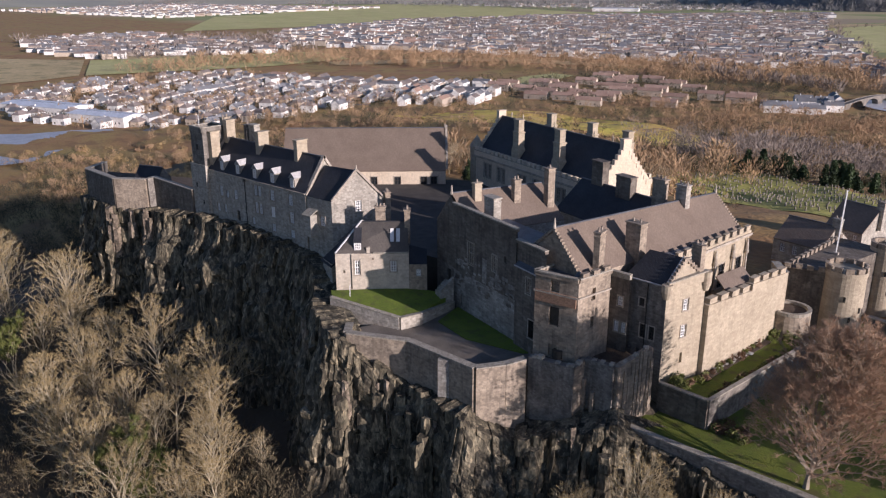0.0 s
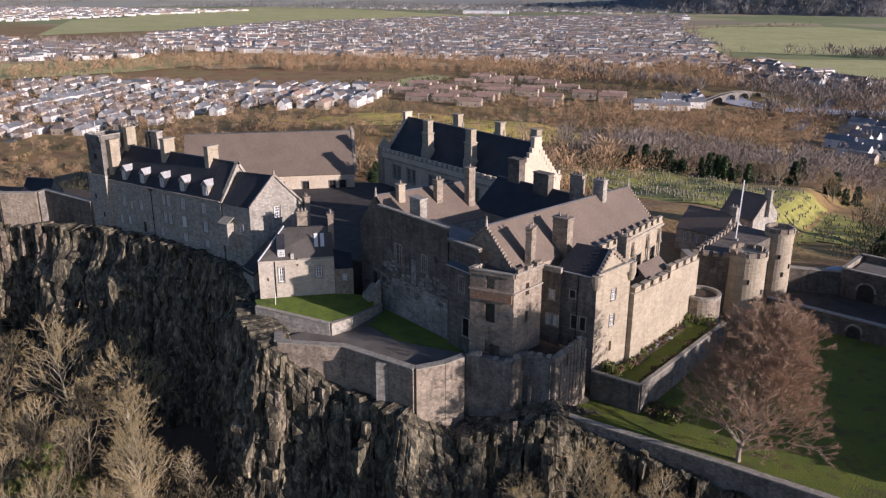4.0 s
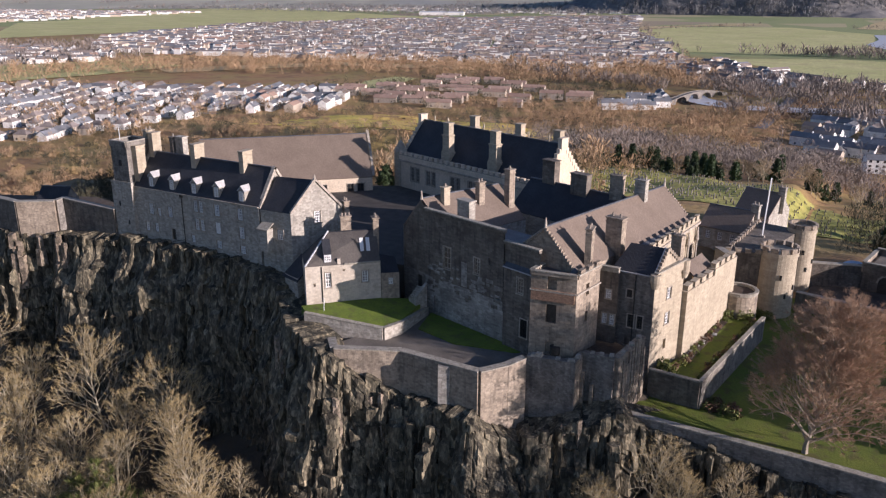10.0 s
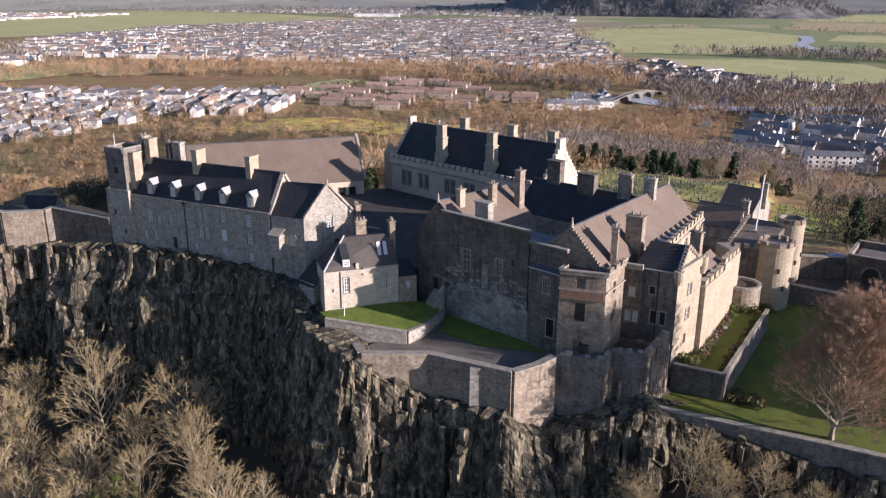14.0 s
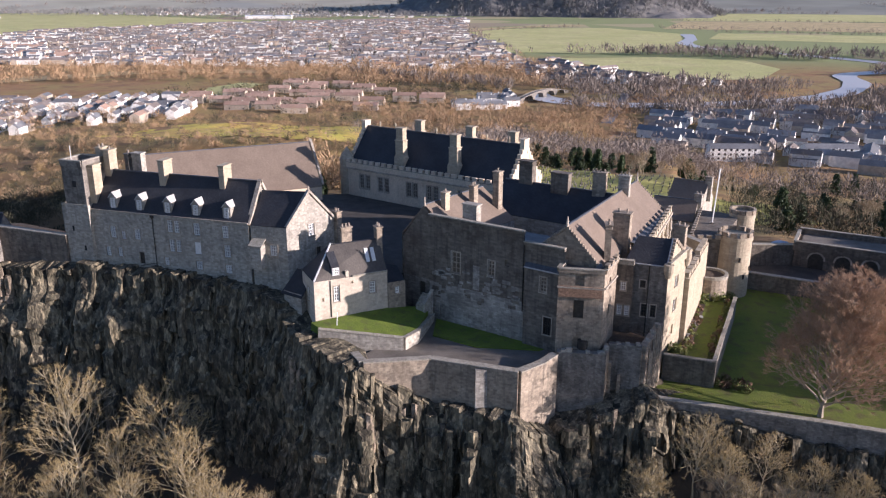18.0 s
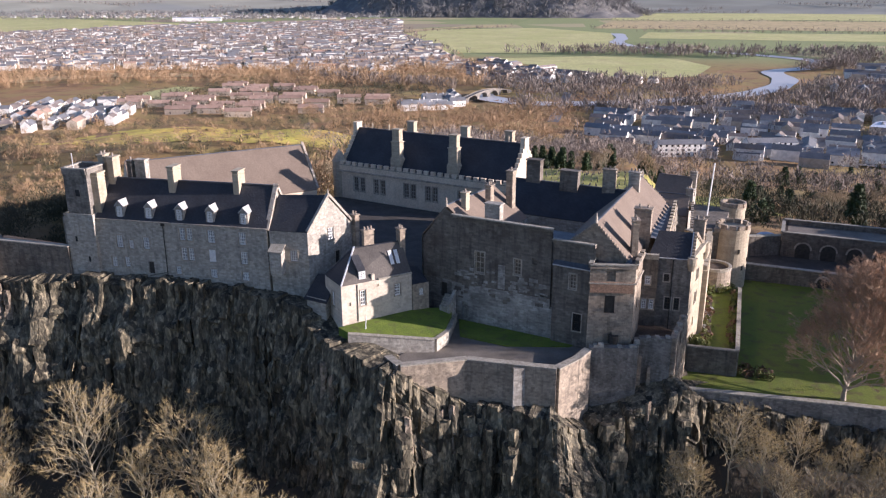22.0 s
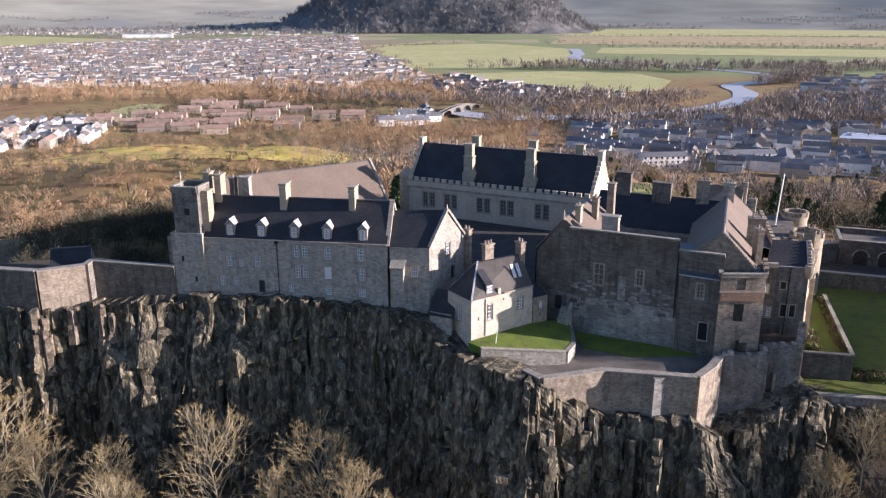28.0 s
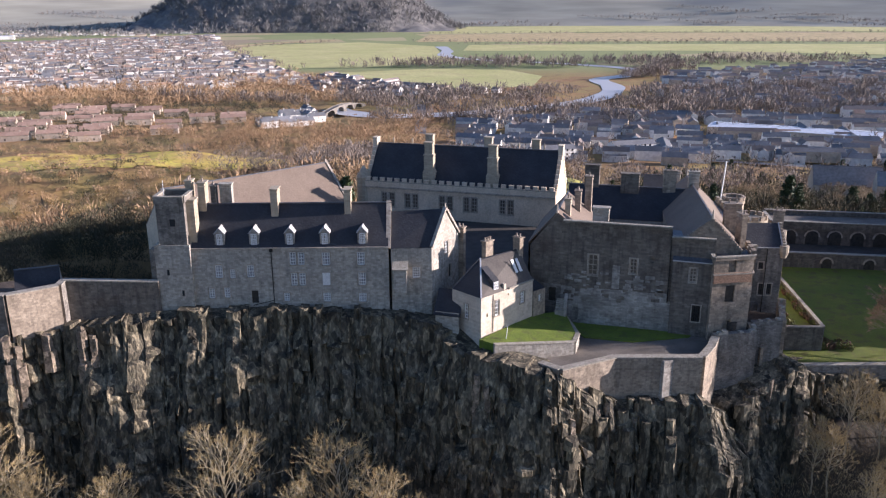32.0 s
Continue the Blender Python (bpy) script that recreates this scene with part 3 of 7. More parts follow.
# columns at the crag's sunlit spots, painted in the warm tone
for k, (x, y, z0, z1, r) in enumerate(((57.2, -15.6, -22, -8.9, 0.8), (55.8, -15.6, -24, -9.6, 0.9), (61.5, -12.8, -20, -8.8, 0.8), (62.9, -12.2, -20, -8.0, 0.9), (65.2, -12.0, -20, -9.6, 0.8), (67.2, -12.2, -20, -10.6, 0.8),
        (88.2, -4.8, -24, -9.8, 0.7), (90.6, -4.6, -26, -8.6, 0.8), (86.4, -5.6, -24, -12.0, 0.8), (72.5, -12.4, -24, -10.8, 0.8), (76, -13.0, -26, -13.6, 0.9),
        (-25.6, -9.2, -12, 2.0, 1.0), (-24.2, -9.0, -9, 0.6, 0.9), (-15.6, -6.6, -6, 2.6, 0.9), (-14.0, -6.3, -5, 1.0, 0.8), (-15.0, -7.0, -9, -3.0, 0.8), (43.6, -12.0, -11, -3.4, 0.8), (45.0, -12.8, -11, -5.0, 0.7), (-6.5, -6.0, -9, -5.4, 0.7), (-20.6, -7.2, -4, 1.6, 0.8))):
    pinnacle(x, y, z0, z1, r, 40 + k)
rr = random.Random(90)
for k in range(18):
    # dark columns crowding under the bastion and the ruined base walls
    x = rr.uniform(53.5, 96)
    i = max(j for j in range(11, 17) if EDGE[j][0] <= x or j == 11)
    (ax, ay), (bx, by) = EDGE[i], EDGE[i + 1]
    f = max(0, (x - ax) / (bx - ax))
    out = rr.uniform(0.8, 3.6)
    top = -8.0 - 1.6 * out + rr.uniform(-2.0, 1.0) - max(0, 5 - 1.2 * abs(x - 77.5))
    pinnacle(x, ay + (by - ay) * f - out, top - rr.uniform(8, 14), top, rr.uniform(0.6, 1.9), 200 + k, ROCK)


# ---- the long lodging range on the crag (grey, slate roof, dormers) ----
def lodging():
    t = thing("lodging_range", "long grey rubble lodging range with dormered slate roof on the crag", "building")
    a, b = (0, 0), (30.4, 0)
    holes = [(x - w / 2, x + w / 2, z - h / 2, z + h / 2) for x, z, w, h in (
        (4.0, 8.9, 1.15, 2.1), (6.1, 8.5, 0.85, 1.5), (8.9, 8.9, 1.15, 2.0), (15.55, 10.9, 1.0, 2.1), (16.85, 10.9, 1.0, 2.1), (20.7, 10.8, 1.25, 2.1), (26.1, 10.8, 1.2, 2.1),
        (15.6, 7.5, 1.0, 2.1), (16.9, 7.5, 1.0, 2.1), (20.6, 7.5, 1.2, 2.1), (26.2, 7.5, 1.2, 2.1),
        (2.6, 5.3, 0.95, 1.7), (5.0, 5.4, 0.9, 1.7), (14.3, 4.6, 0.9, 1.4), (20.6, 4.5, 1.2, 1.5), (26.2, 4.4, 1.2, 1.5))]
    door = (8.8, 9.85, 3.6, 5.7)
    shell(t, [a, b, (30.4, 9.2), (0, 9.2)], -3, 12.6, STONE, {0: holes + [door]}, {1: (30.4, 4.6, 18.5), 3: (0, 4.6, 18.5)})
    for i, h in enumerate(holes):
        if i == 9:
            bm = bmesh.new()
            block(bm, ((h[0] + h[1]) / 2, 0.17, h[2]), (h[1] - h[0], 0.06, h[3] - h[2]))
            part("blind_window", bm, WHITE, t, "pale boarded window")
        else:
            window(t, a, b, h, 2 if h[1] - h[0] < 1.1 else 3, 2, pane_mat=SASH_GLASS)
    bm = bmesh.new()
    block(bm, (9.32, 0.28, 3.6), (1.05, 0.08, 2.1))
    part("door", bm, DARKWOOD, t, "dark plank door")
    gable_roof(t, (0, 0, 12.6), (30.4, 0, 12.6), (0, 4.6, 18.5), (30.4, 4.6, 18.5), (0, 9.2, 12.6), (30.4, 9.2, 12.6), SLATE, 0.12)
    bm = bmesh.new()
    bar(bm, (0, -0.12, 12.62), (30.4, -0.12, 12.62), 0.22, 0.2)
    part("eaves_gutter", bm, DRESSED, t)
    # raised skew at the south end
    for p in ((30.4, -0.1, 12.75), (30.4, 9.3, 12.75)):
        bm = bmesh.new()
        slab(bm, [(30.05, p[1], 12.5), (30.75, p[1], 12.5), (30.75, 4.6, 18.95), (30.05, 4.6, 18.95)] if p[1] < 4 else [(30.05, 4.6, 18.95), (30.75, 4.6, 18.95), (30.75, p[1], 12.5), (30.05, p[1], 12.5)], 0.45)
        part("skew", bm, DRESSED, t, "pale dressed skew stones")
    for i, x in enumerate((4.4, 9.7, 15.2, 20.6, 26.4)):
        dormer(t, x, 0.35, 12.9, BLIND if i < 2 else SASH_GLASS)
    chimney(t, (12.6, 4.4), (1.1, 2.4), 15.5, 21.0, 0, 0, ASHLAR)
    chimney(t, (24.0, 4.6), (1.0, 2.4), 15.5, 20.8, 0, 0, ASHLAR)
    chimney(t, (1.9, 8.8), (0.8, 1.4), 12, 20.6, 0, 1, STONE_MID)
    chimney(t, (3.9, 8.9), (1.9, 1.3), 12, 20.8, 0, 0, STONE)
    # raised skew at the north end
    for p, q in ((-0.1, 4.6), (9.3, 4.6)):
        bm = bmesh.new()
        ps = [(-0.1, p, 12.5), (0.6, p, 12.5), (0.6, q, 18.95), (-0.1, q, 18.95)]
        slab(bm, ps if p < q else ps[::-1], 0.45)
        part("skew", bm, DRESSED, t, "pale dressed skew stones")
    bm = bmesh.new()
    drum(bm, (12.3, -0.16), 0.07, 3.2, 12.4, n=8)
    block(bm, (12.3, -0.2, 12.1), (0.5, 0.35, 0.5))
    part("rainwater_pipe", bm, IRON, t)
    bm = bmesh.new()
    bar(bm, (9.0, -0.12, 3.3), (12.3, -0.12, 4.1), 0.09)
    part("waste_pipe", bm, IRON, t)
    return t


def dormer(t, x, y, z, pane):
    """A wall-head dormer: cheeks, small pitched roof, white sash."""
    bm = bmesh.new()
    w, h, d = 1.45, 2.1, 2.4
    ring = [(x - w / 2, y, z), (x + w / 2, y, z), (x + w / 2, y, z + h), (x, y, z + h + 0.75), (x - w / 2, y, z + h)]
    front = [bm.verts.new(p) for p in ring]
    back = [bm.verts.new((p[0], y + d, p[2])) for p in ring]
    bm.faces.new(front)
    bm.faces.new(back[::-1])
    for i in range(5):
        j = (i + 1) % 5
        bm.faces.new((front[i], back[i], back[j], front[j]))
    body = part("dormer", bm, STONE, t)
    bm = bmesh.new()
    for s in (-1, 1):
        ps = [(x + s * (w / 2 + 0.15), y - 0.12, z + h - 0.1), (x, y - 0.12, z + h + 0.85), (x, y + d + 0.5, z + h + 0.85), (x + s * (w / 2 + 0.15), y + d, z + h - 0.1)]
        slab(bm, ps if s < 0 else ps[::-1], 0.1)
    part("dormer_roof", bm, PALE_LEAD, body, "pale lead dormer roof")
    window(body, (x - 0.45, y - 0.19), (x + 0.45, y - 0.19), (0, 0.9, z + 0.2, z + 1.95), 3, 2, False, None, "sash", pane)


lodging()


def lodging_wing():
    t = thing("lodging_wing", "gabled end wing of the lodging range with sunlit stone gable", "building")
    f = [(30.8, 0.05), (37.1, 0.27), (41.6, 8.4), (30.8, 9.0)]
    w_hole = (3.3, 4.5, 7.5, 9.3)
    apex = (39.3, 4.3, 17.6)
    shell(t, f, -6, 12.35, STONE, {0: [w_hole], 1: [(4.2, 5.3, 10.2, 12.2), (5.6, 6.5, 5.8, 8.0)]}, {1: apex})
    window(t, f[0], f[1], w_hole, 3, 2)
    window(t, f[1], f[2], (4.2, 5.3, 10.2, 12.2), 3, 2)
    window(t, f[1], f[2], (5.6, 6.5, 5.8, 8.0), 2, 2, True, DARKWOOD)
    bm = bmesh.new()
    slab(bm, [(*f[0], 12.4), (*f[1], 12.4), apex, (30.8, 4.45, 17.2)], 0.2)
    slab(bm, [(*f[2], 12.4), (*f[3], 12.4), (30.8, 4.45, 17.2), apex], 0.2)
    part("roof", bm, SLATE, t)
    for e in (f[1], f[2]):
        bm = bmesh.new()
        bar(bm, (*e, 12.5), (*apex[:2], 17.75), 0.55, 0.35)
        part("skew", bm, DRESSED, t, "pale dressed skew stones")
    bm = bmesh.new()
    drum(bm, apex, 0.22, 17.6, 18.5, 0.08, 8)
    part("finial", bm, DRESSED, t)
    chimney(t, (42.0, 8.9), (0.9, 1.3), 4, 13.2, 61, 2)
    # small lean-to with a lit buttress on the crag side
    bm = bmesh.new()
    prism(bm, [(31.2, -1.4), (33.2, -1.4), (33.2, 0.1), (31.2, 0.1)], 5.5, 9.4)
    part("latrine_turret", bm, STONE, t)
    bm = bmesh.new()
    slab(bm, [(31.0, -1.6, 9.4), (33.4, -1.6, 9.4), (33.4, 0.15, 10.3), (31.0, 0.15, 10.3)], 0.15)
    part("turret_roof", bm, COPE, t)
    return t


lodging_wing()


def lodging_tower():
    t = thing("stair_tower", "square grey rubble tower with stepped turret beside the lodging range", "tower")
    ring = [(-5.4, -0.7), (0.0, -0.7), (0.0, 6.5), (-5.4, 6.5)]
    bm = bmesh.new()
    prism(bm, ring, -3, 13.4)
    part("shaft", bm, STONE, t)
    top = [(-4.6, -0.5), (-0.3, -0.5), (-0.3, 4.6), (-4.6, 4.6)]
    bm = bmesh.new()
    prism(bm, top, 13.3, 20.2)
    part("turret", bm, STONE_MID, t)
    for i in range(4):
        a, b = Vector(top[i]), Vector(top[(i + 1) % 4])
        wall_between(t, a, b, 20.0, 20.9, 20.9, 0.4, STONE_MID, True, "parapet")
    bm = bmesh.new()
    slab(bm, [(-5.5, -0.8, 13.3), (-4.5, -0.8, 13.7), (-4.5, 6.5, 13.7), (-5.5, 6.5, 13.3)], 0.15)
    part("ledge_cope", bm, COPE, t)
    bm = bmesh.new()
    prism(bm, [(-6.6, 0.4), (-5.4, 0.4), (-5.4, 4), (-6.6, 4)], -3, 12.4)
    part("side_turret", bm, STONE_MID, t)
    bm = bmesh.new()
    block(bm, (-2.2, -0.62, 16.4), (0.8, 0.1, 1.1))
    part("slit_window", bm, GLASS, t)
    for x, z in ((-3.6, 8.6), (-1.6, 5.2)):
        bm = bmesh.new()
        block(bm, (x, -0.72, z), (0.35, 0.08, 0.9))
        part("slit_window", bm, GLASS, t)
    chimney(t, (0.3, 1.6), (1.2, 2.0), 13, 20.0, 0, 0, ASHLAR)
    chimney(t, (-0.9, 5.4), (1.0, 1.8), 13, 22.2, 0, 2, ASHLAR)
    chimney(t, (1.3, 4.8), (1.1, 2.0), 15, 22.0, 0, 1, ASHLAR)
    bm = bmesh.new()
    bar(bm, (-3.6, 1.0, 20.8), (-3.6, 1.0, 23.2), 0.09)
    part("mast", bm, WHITE, t)


lodging_tower()


def bastion_north():
    t = thing("curtain_wall", "grey rubble curtain wall with a sunlit angle bastion on the crag", "castle wall")
    # shaded lengths take darker stone and the sunlit face warm: light painted by side
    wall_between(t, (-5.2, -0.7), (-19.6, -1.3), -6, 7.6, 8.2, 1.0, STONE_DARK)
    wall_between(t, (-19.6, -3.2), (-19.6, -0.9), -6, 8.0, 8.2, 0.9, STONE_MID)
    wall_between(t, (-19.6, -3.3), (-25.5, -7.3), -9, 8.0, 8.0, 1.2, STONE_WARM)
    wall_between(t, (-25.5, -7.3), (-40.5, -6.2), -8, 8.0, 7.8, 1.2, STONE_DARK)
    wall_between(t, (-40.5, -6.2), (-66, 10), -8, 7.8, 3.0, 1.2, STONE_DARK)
    bm = bmesh.new()
    prism(bm, [(-6, -0.2), (-19.4, -0.8), (-25.2, -6.4), (-40, -5.4), (-52, 4), (-30, 14), (-6.7, 10)], -8, 3.6)
    part("platform", bm, SOIL, t)
    t = thing("gun_store", "low dark slate-roofed store behind the curtain wall", "building")
    ring = [(-26.6, -2.6), (-20.6, -0.4), (-22.4, 4.2), (-28.4, 2.0)]
    ends = [Vector(((p[0] + q[0]) / 2, (p[1] + q[1]) / 2, 9.4)) for p, q in ((ring[1], ring[2]), (ring[3], ring[0]))]
    shell(t, ring, 3, 6.6, STONE_MID, None, {1: tuple(ends[0]), 3: tuple(ends[1])})
    gable_roof(t, (*ring[0], 6.6), (*ring[1], 6.6), ends[1], ends[0], (*ring[3], 6.6), (*ring[2], 6.6), SLATE, 0.2)


bastion_north()


# near-black base colour takes in the shade on court and approach
INNER = material("shade_dark_setts", (0.05, 0.044, 0.038), (0.08, 0.07, 0.06), 2.0, 0.9, 0.3, 0.2)
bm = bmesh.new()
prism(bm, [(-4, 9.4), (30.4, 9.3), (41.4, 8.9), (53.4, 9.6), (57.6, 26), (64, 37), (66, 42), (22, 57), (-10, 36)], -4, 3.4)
tagged(part("inner_court", bm, INNER), "setts of the inner court, dark with painted shade", "court", kind="structure")


# ---- the chapel (long weathered slate roof) ----
def chapel():
    t = thing("chapel", "long chapel with a plain weathered slate roof and pale walls", "chapel")
    along = Vector((-0.736, -0.677))
    across = Vector((0.677, -0.736))
    e = Vector((13.7, 56.3))
    long, half, ze, zr = 38.0, 8.3, 6.7, 15.1
    A, B = e + across * half, e - across * half
    C, D = B + along * long, A + along * long
    holes = [(u, u + 1.5, 1.5, 5.2) for u in (2.0, 4.4, 10.5, 16, 22, 28)]
    w = e + along * long
    shell(t, [D, A, B, C], -4, ze, HARL, {0: [(long - h[1], long - h[0], h[2], h[3]) for h in holes]}, {1: (*e, zr), 3: (*w, zr)})
    gable_roof(t, (*D, ze), (*A, ze), (*w, zr), (*e, zr), (*C, ze), (*B, ze), SLATE_BROWN, 0.3)
    for s in (A, B):
        bm = bmesh.new()
        o = along * -0.1
        ps = [(*(s + o), ze + 0.3), (*(s + o - along * 0.5), ze + 0.3), (*(e + o - along * 0.5), zr + 0.5), (*(e + o), zr + 0.5)]
        slab(bm, ps, 0.35)
        part("skew", bm, DRESSED, t)
    for h in holes:
        window(t, D, A, (long - h[1], long - h[0], h[2], h[3]), 2, 2, True, DARKWOOD)
    bm = bmesh.new()
    drum(bm, e, 0.2, zr, zr + 1.1, 0.06, 8)
    part("finial", bm, DRESSED, t)


chapel()


# ---- the great hall ----
def great_hall():
    t = thing("great_hall", "great hall with limewashed walls, dark slate roof and tall stacks", "hall")
    o, u, n = Vector((24.4, 64.2)), Vector((0.951, -0.309)), Vector((-0.309, -0.951))
    at = lambda s, d: o + u * s + n * d  # noqa: E731
    L, hw, zp, zr = 43.0, 7.2, 10.4, 18.2
    W0, W1, E0, E1 = at(0, hw), at(L, hw), at(0, -hw), at(L, -hw)
    holes = [(s, s + 1.25, 5.3, 8.5) for p in (4.0, 9.5, 17.5, 23.0, 31.0) for s in (p, p + 1.75)]
    shell(t, [W0, W1, E1, E0], -6, zp, HARL, {0: holes}, {1: (*at(L, 0), zr), 3: (*at(0, 0), zr)})
    for h in holes:
        window(t, W0, W1, h, 2, 2, True, DRESSED, pane_mat=BROWN_PANE)
    gable_roof(t, (*at(0.5, hw - 0.9), zp + 0.2), (*at(L - 0.5, hw - 0.9), zp + 0.2), (*at(0.5, 0), zr), (*at(L - 0.5, 0), zr), (*at(0.5, -hw + 0.9), zp + 0.2), (*at(L - 0.5, -hw + 0.9), zp + 0.2), SLATE, 0.0)
    for p, q in ((W0, W1), (E0, E1)):
        wall_between(t, p, q, zp - 0.6, zp + 0.5, zp + 0.5, 0.6, HARL, True, "parapet")
        merlons(t, p, q, zp + 0.62, 1.0, 0.75, 0.7, 0.55, HARL)
    bm = bmesh.new()
    bar(bm, (*W0, zp - 0.8), (*W1, zp - 0.8), 0.9, 0.35)
    part("corbel_course", bm, DRESSED, t)
    tw = math.degrees(math.atan2(u.y, u.x))
    for s, d, z1 in ((14.7, 5.2, 19.6), (29.0, 5.2, 19.6), (11.0, -6.6, 19.4), (25.0, -6.8, 19.3), (36, -6.8, 19.2)):
        p = at(s, d)
        bm = bmesh.new()
        stepped(bm, p, tw, ((2.6, 1.9, 10), (2.6, 1.9, 13.3), (2.1, 1.6, 13.9), (2.1, 1.6, 16.9), (2.35, 1.85, 17.0), (2.35, 1.85, 17.2), (1.8, 1.4, 17.3), (1.8, 1.4, z1), (2.1, 1.7, z1 + 0.05), (2.1, 1.7, z1 + 0.3)))
        part("chimney", bm, ASHLAR, t, "tall pale ashlar stack")
    for s in (0.3, L - 0.3):
        for d in (hw - 0.7, -hw + 0.7):
            crow_steps(t, (*at(s, d), zp), (*at(s, 0), zr + 0.3), 9, 0.8, HARL)
        bm = bmesh.new()
        stepped(bm, at(s, 0), tw, ((1.0, 2.0, zr - 1), (1.0, 2.0, zr + 1.2), (1.2, 2.2, zr + 1.24), (1.2, 2.2, zr + 1.45)))
        part("gable_chimney", bm, HARL, t)
    for s in (4.5, 9, 20.5, 33.5, 39):
        bm = bmesh.new()
        p = at(s, 0)
        drum(bm, p, 0.18, zr + 0.1, zr + 0.9, 0.14, 8)
        drum(bm, p, 0.26, zr + 0.9, zr + 1.5, 0.1, 8)
        part("ridge_finial", bm, ASHLAR, t, "small carved ridge beast")
    # low round stair turret at the north corner
    bm = bmesh.new()
    drum(bm, at(-0.6, hw - 1), 1.6, -6, 11.5, n=14)
    drum(bm, at(-0.6, hw - 1), 1.8, 11.5, 14.2, 0.05, 14)
    part("stair_turret", bm, ASHLAR, t)


great_hall()


# ---- the palace ----
def palace():
    t = thing("palace", "renaissance palace block with sheer grey rubble west wall", "palace")
    u, v = Vector((0.957, -0.29)), Vector((0.29, 0.957))
    wn, wl, wr, we = Vector((53.6, 9.2)), Vector((58.7, 7.6)), Vector((75.2, 2.6)), Vector((81.6, 0.7))
    # west wall: paler rubble foot, darker wall above, gable over the north end
    for a, b, z0, z1, m, hs in ((wn, wl, -6, 3.6, STONE_MID, [(3.3, 4.5, 0.4, 2.9)]), (wl, wr, -6, 3.4, PALE, [(2.0, 3.0, -2.6, 0.2)]), (wr, we, -6, 2.2, PALE, [])):
        bm = bmesh.new()
        pierced(bm, a, b, z0, z1, hs)
        part("wall_foot", bm, m, t)
    bm = bmesh.new()
    block(bm, (*(wn + u * 3.9 + v * 0.25), 0.4), (1.2, 0.1, 2.5), -17)
    part("door", bm, DARKWOOD, t, "dark plank door")
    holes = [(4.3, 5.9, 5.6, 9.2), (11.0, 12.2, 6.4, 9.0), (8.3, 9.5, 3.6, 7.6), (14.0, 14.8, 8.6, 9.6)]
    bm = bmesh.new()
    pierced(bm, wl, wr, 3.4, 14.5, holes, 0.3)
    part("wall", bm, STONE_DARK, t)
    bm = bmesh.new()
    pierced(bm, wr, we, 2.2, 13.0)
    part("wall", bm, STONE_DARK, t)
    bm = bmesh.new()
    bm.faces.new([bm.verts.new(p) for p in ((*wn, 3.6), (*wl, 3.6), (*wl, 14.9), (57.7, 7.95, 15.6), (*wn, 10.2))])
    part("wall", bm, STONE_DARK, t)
    rr = random.Random(55)
    run = (wr - wl).normalized()
    for k in range(70):
        # ragged joint between the pale foot and the dark wall above
        s0, w = rr.uniform(0.2, (wr - wl).length - 1.6), rr.uniform(0.4, 1.5)
        up = rr.random() < 0.6
        z = 3.4 + (rr.random() ** 1.6 * 2.6 if up else -rr.random() ** 1.6 * 2.6)
        if any(h[0] - w < s0 < h[1] and z + 0.6 > h[2] for h in holes):
            continue
        bm = bmesh.new()
        p = wl + run * s0 - v * 0.012 * (1 + k % 3)
        q = p + run * w
        prism(bm, [p, q, q + v * 0.1, p + v * 0.1], z, z + rr.uniform(0.25, 0.7))
        part("wall_stone", bm, PALE if up else STONE_DARK, t)
    window(t, wl, wr, holes[0], 2, 2, True, DRESSED, pane_mat=BROWN_PANE)
    window(t, wl, wr, holes[1], 2, 2, True, DRESSED, pane_mat=BROWN_PANE)
    bm = bmesh.new()
    pierced(bm, wl + u * 8.3 - v * 0.02, wl + u * 9.5 - v * 0.02, 3.6, 7.6)
    part("blocked_opening", bm, PALE, t, "pale blocked-up opening")
    for a, b, za, zb in ((wl, wr, 14.5, 14.5), (wr, we, 13.0, 13.0)):
        wall_between(t, a, b, za - 0.3, za + 0.1, zb + 0.1, 0.6, STONE_DARK, True, "wall_head")
    bm = bmesh.new()
    drum(bm, wr - v * 0.12, 0.07, 2, 14, n=8)
    part("rainwater_pipe", bm, IRON, t)
    bm = bmesh.new()
    slab(bm, [(*(wr + u * 0.4 - v * 0.75), 9.5), (*(we - v * 0.75), 9.4), (*(we + v * 0.1), 10.0), (*(wr + u * 0.4 + v * 0.1), 10.1)], 0.15)
    part("lean_to_roof", bm, LEAD, t)
    bm = bmesh.new()
    bar(bm, (*(wr + u * 0.4 - v * 0.77), 9.45), (*(we - v * 0.77), 9.35), 0.14, 0.16)
    part("roof_edge", bm, PALE_LEAD, t, "pale lead edge")
    bm = bmesh.new()
    lw, le = wr + u * 0.5 - v * 0.65, we - v * 0.65
    lh = [(2.6, 3.7, 6.0, 8.4), (3.4, 4.7, -0.6, 2.2)]
    pierced(bm, lw, le, -5, 9.4, lh, 0.3)
    quad(bm, (*(wr + u * 0.5), -5), (*lw, -5), (*lw, 9.4), (*(wr + u * 0.5), 9.4))
    part("lean_to", bm, STONE_DARK, t)
    window(t, lw, le, lh[0], 2, 2, True, DRESSED, pane_mat=BROWN_PANE)
    window(t, lw, le, lh[1], 4, 1, True, IRON)
    # flat lead walk behind the west wall, closed court
    bm = bmesh.new()
    prism(bm, [wl + v * 0.4 + u * 6.5, wr + v * 0.4 + u * 4, wr + v * 6 + u * 4, wl + v * 6 + u * 6.5], 5, 12.6)
    part("gallery", bm, LEAD, t)
    bm = bmesh.new()
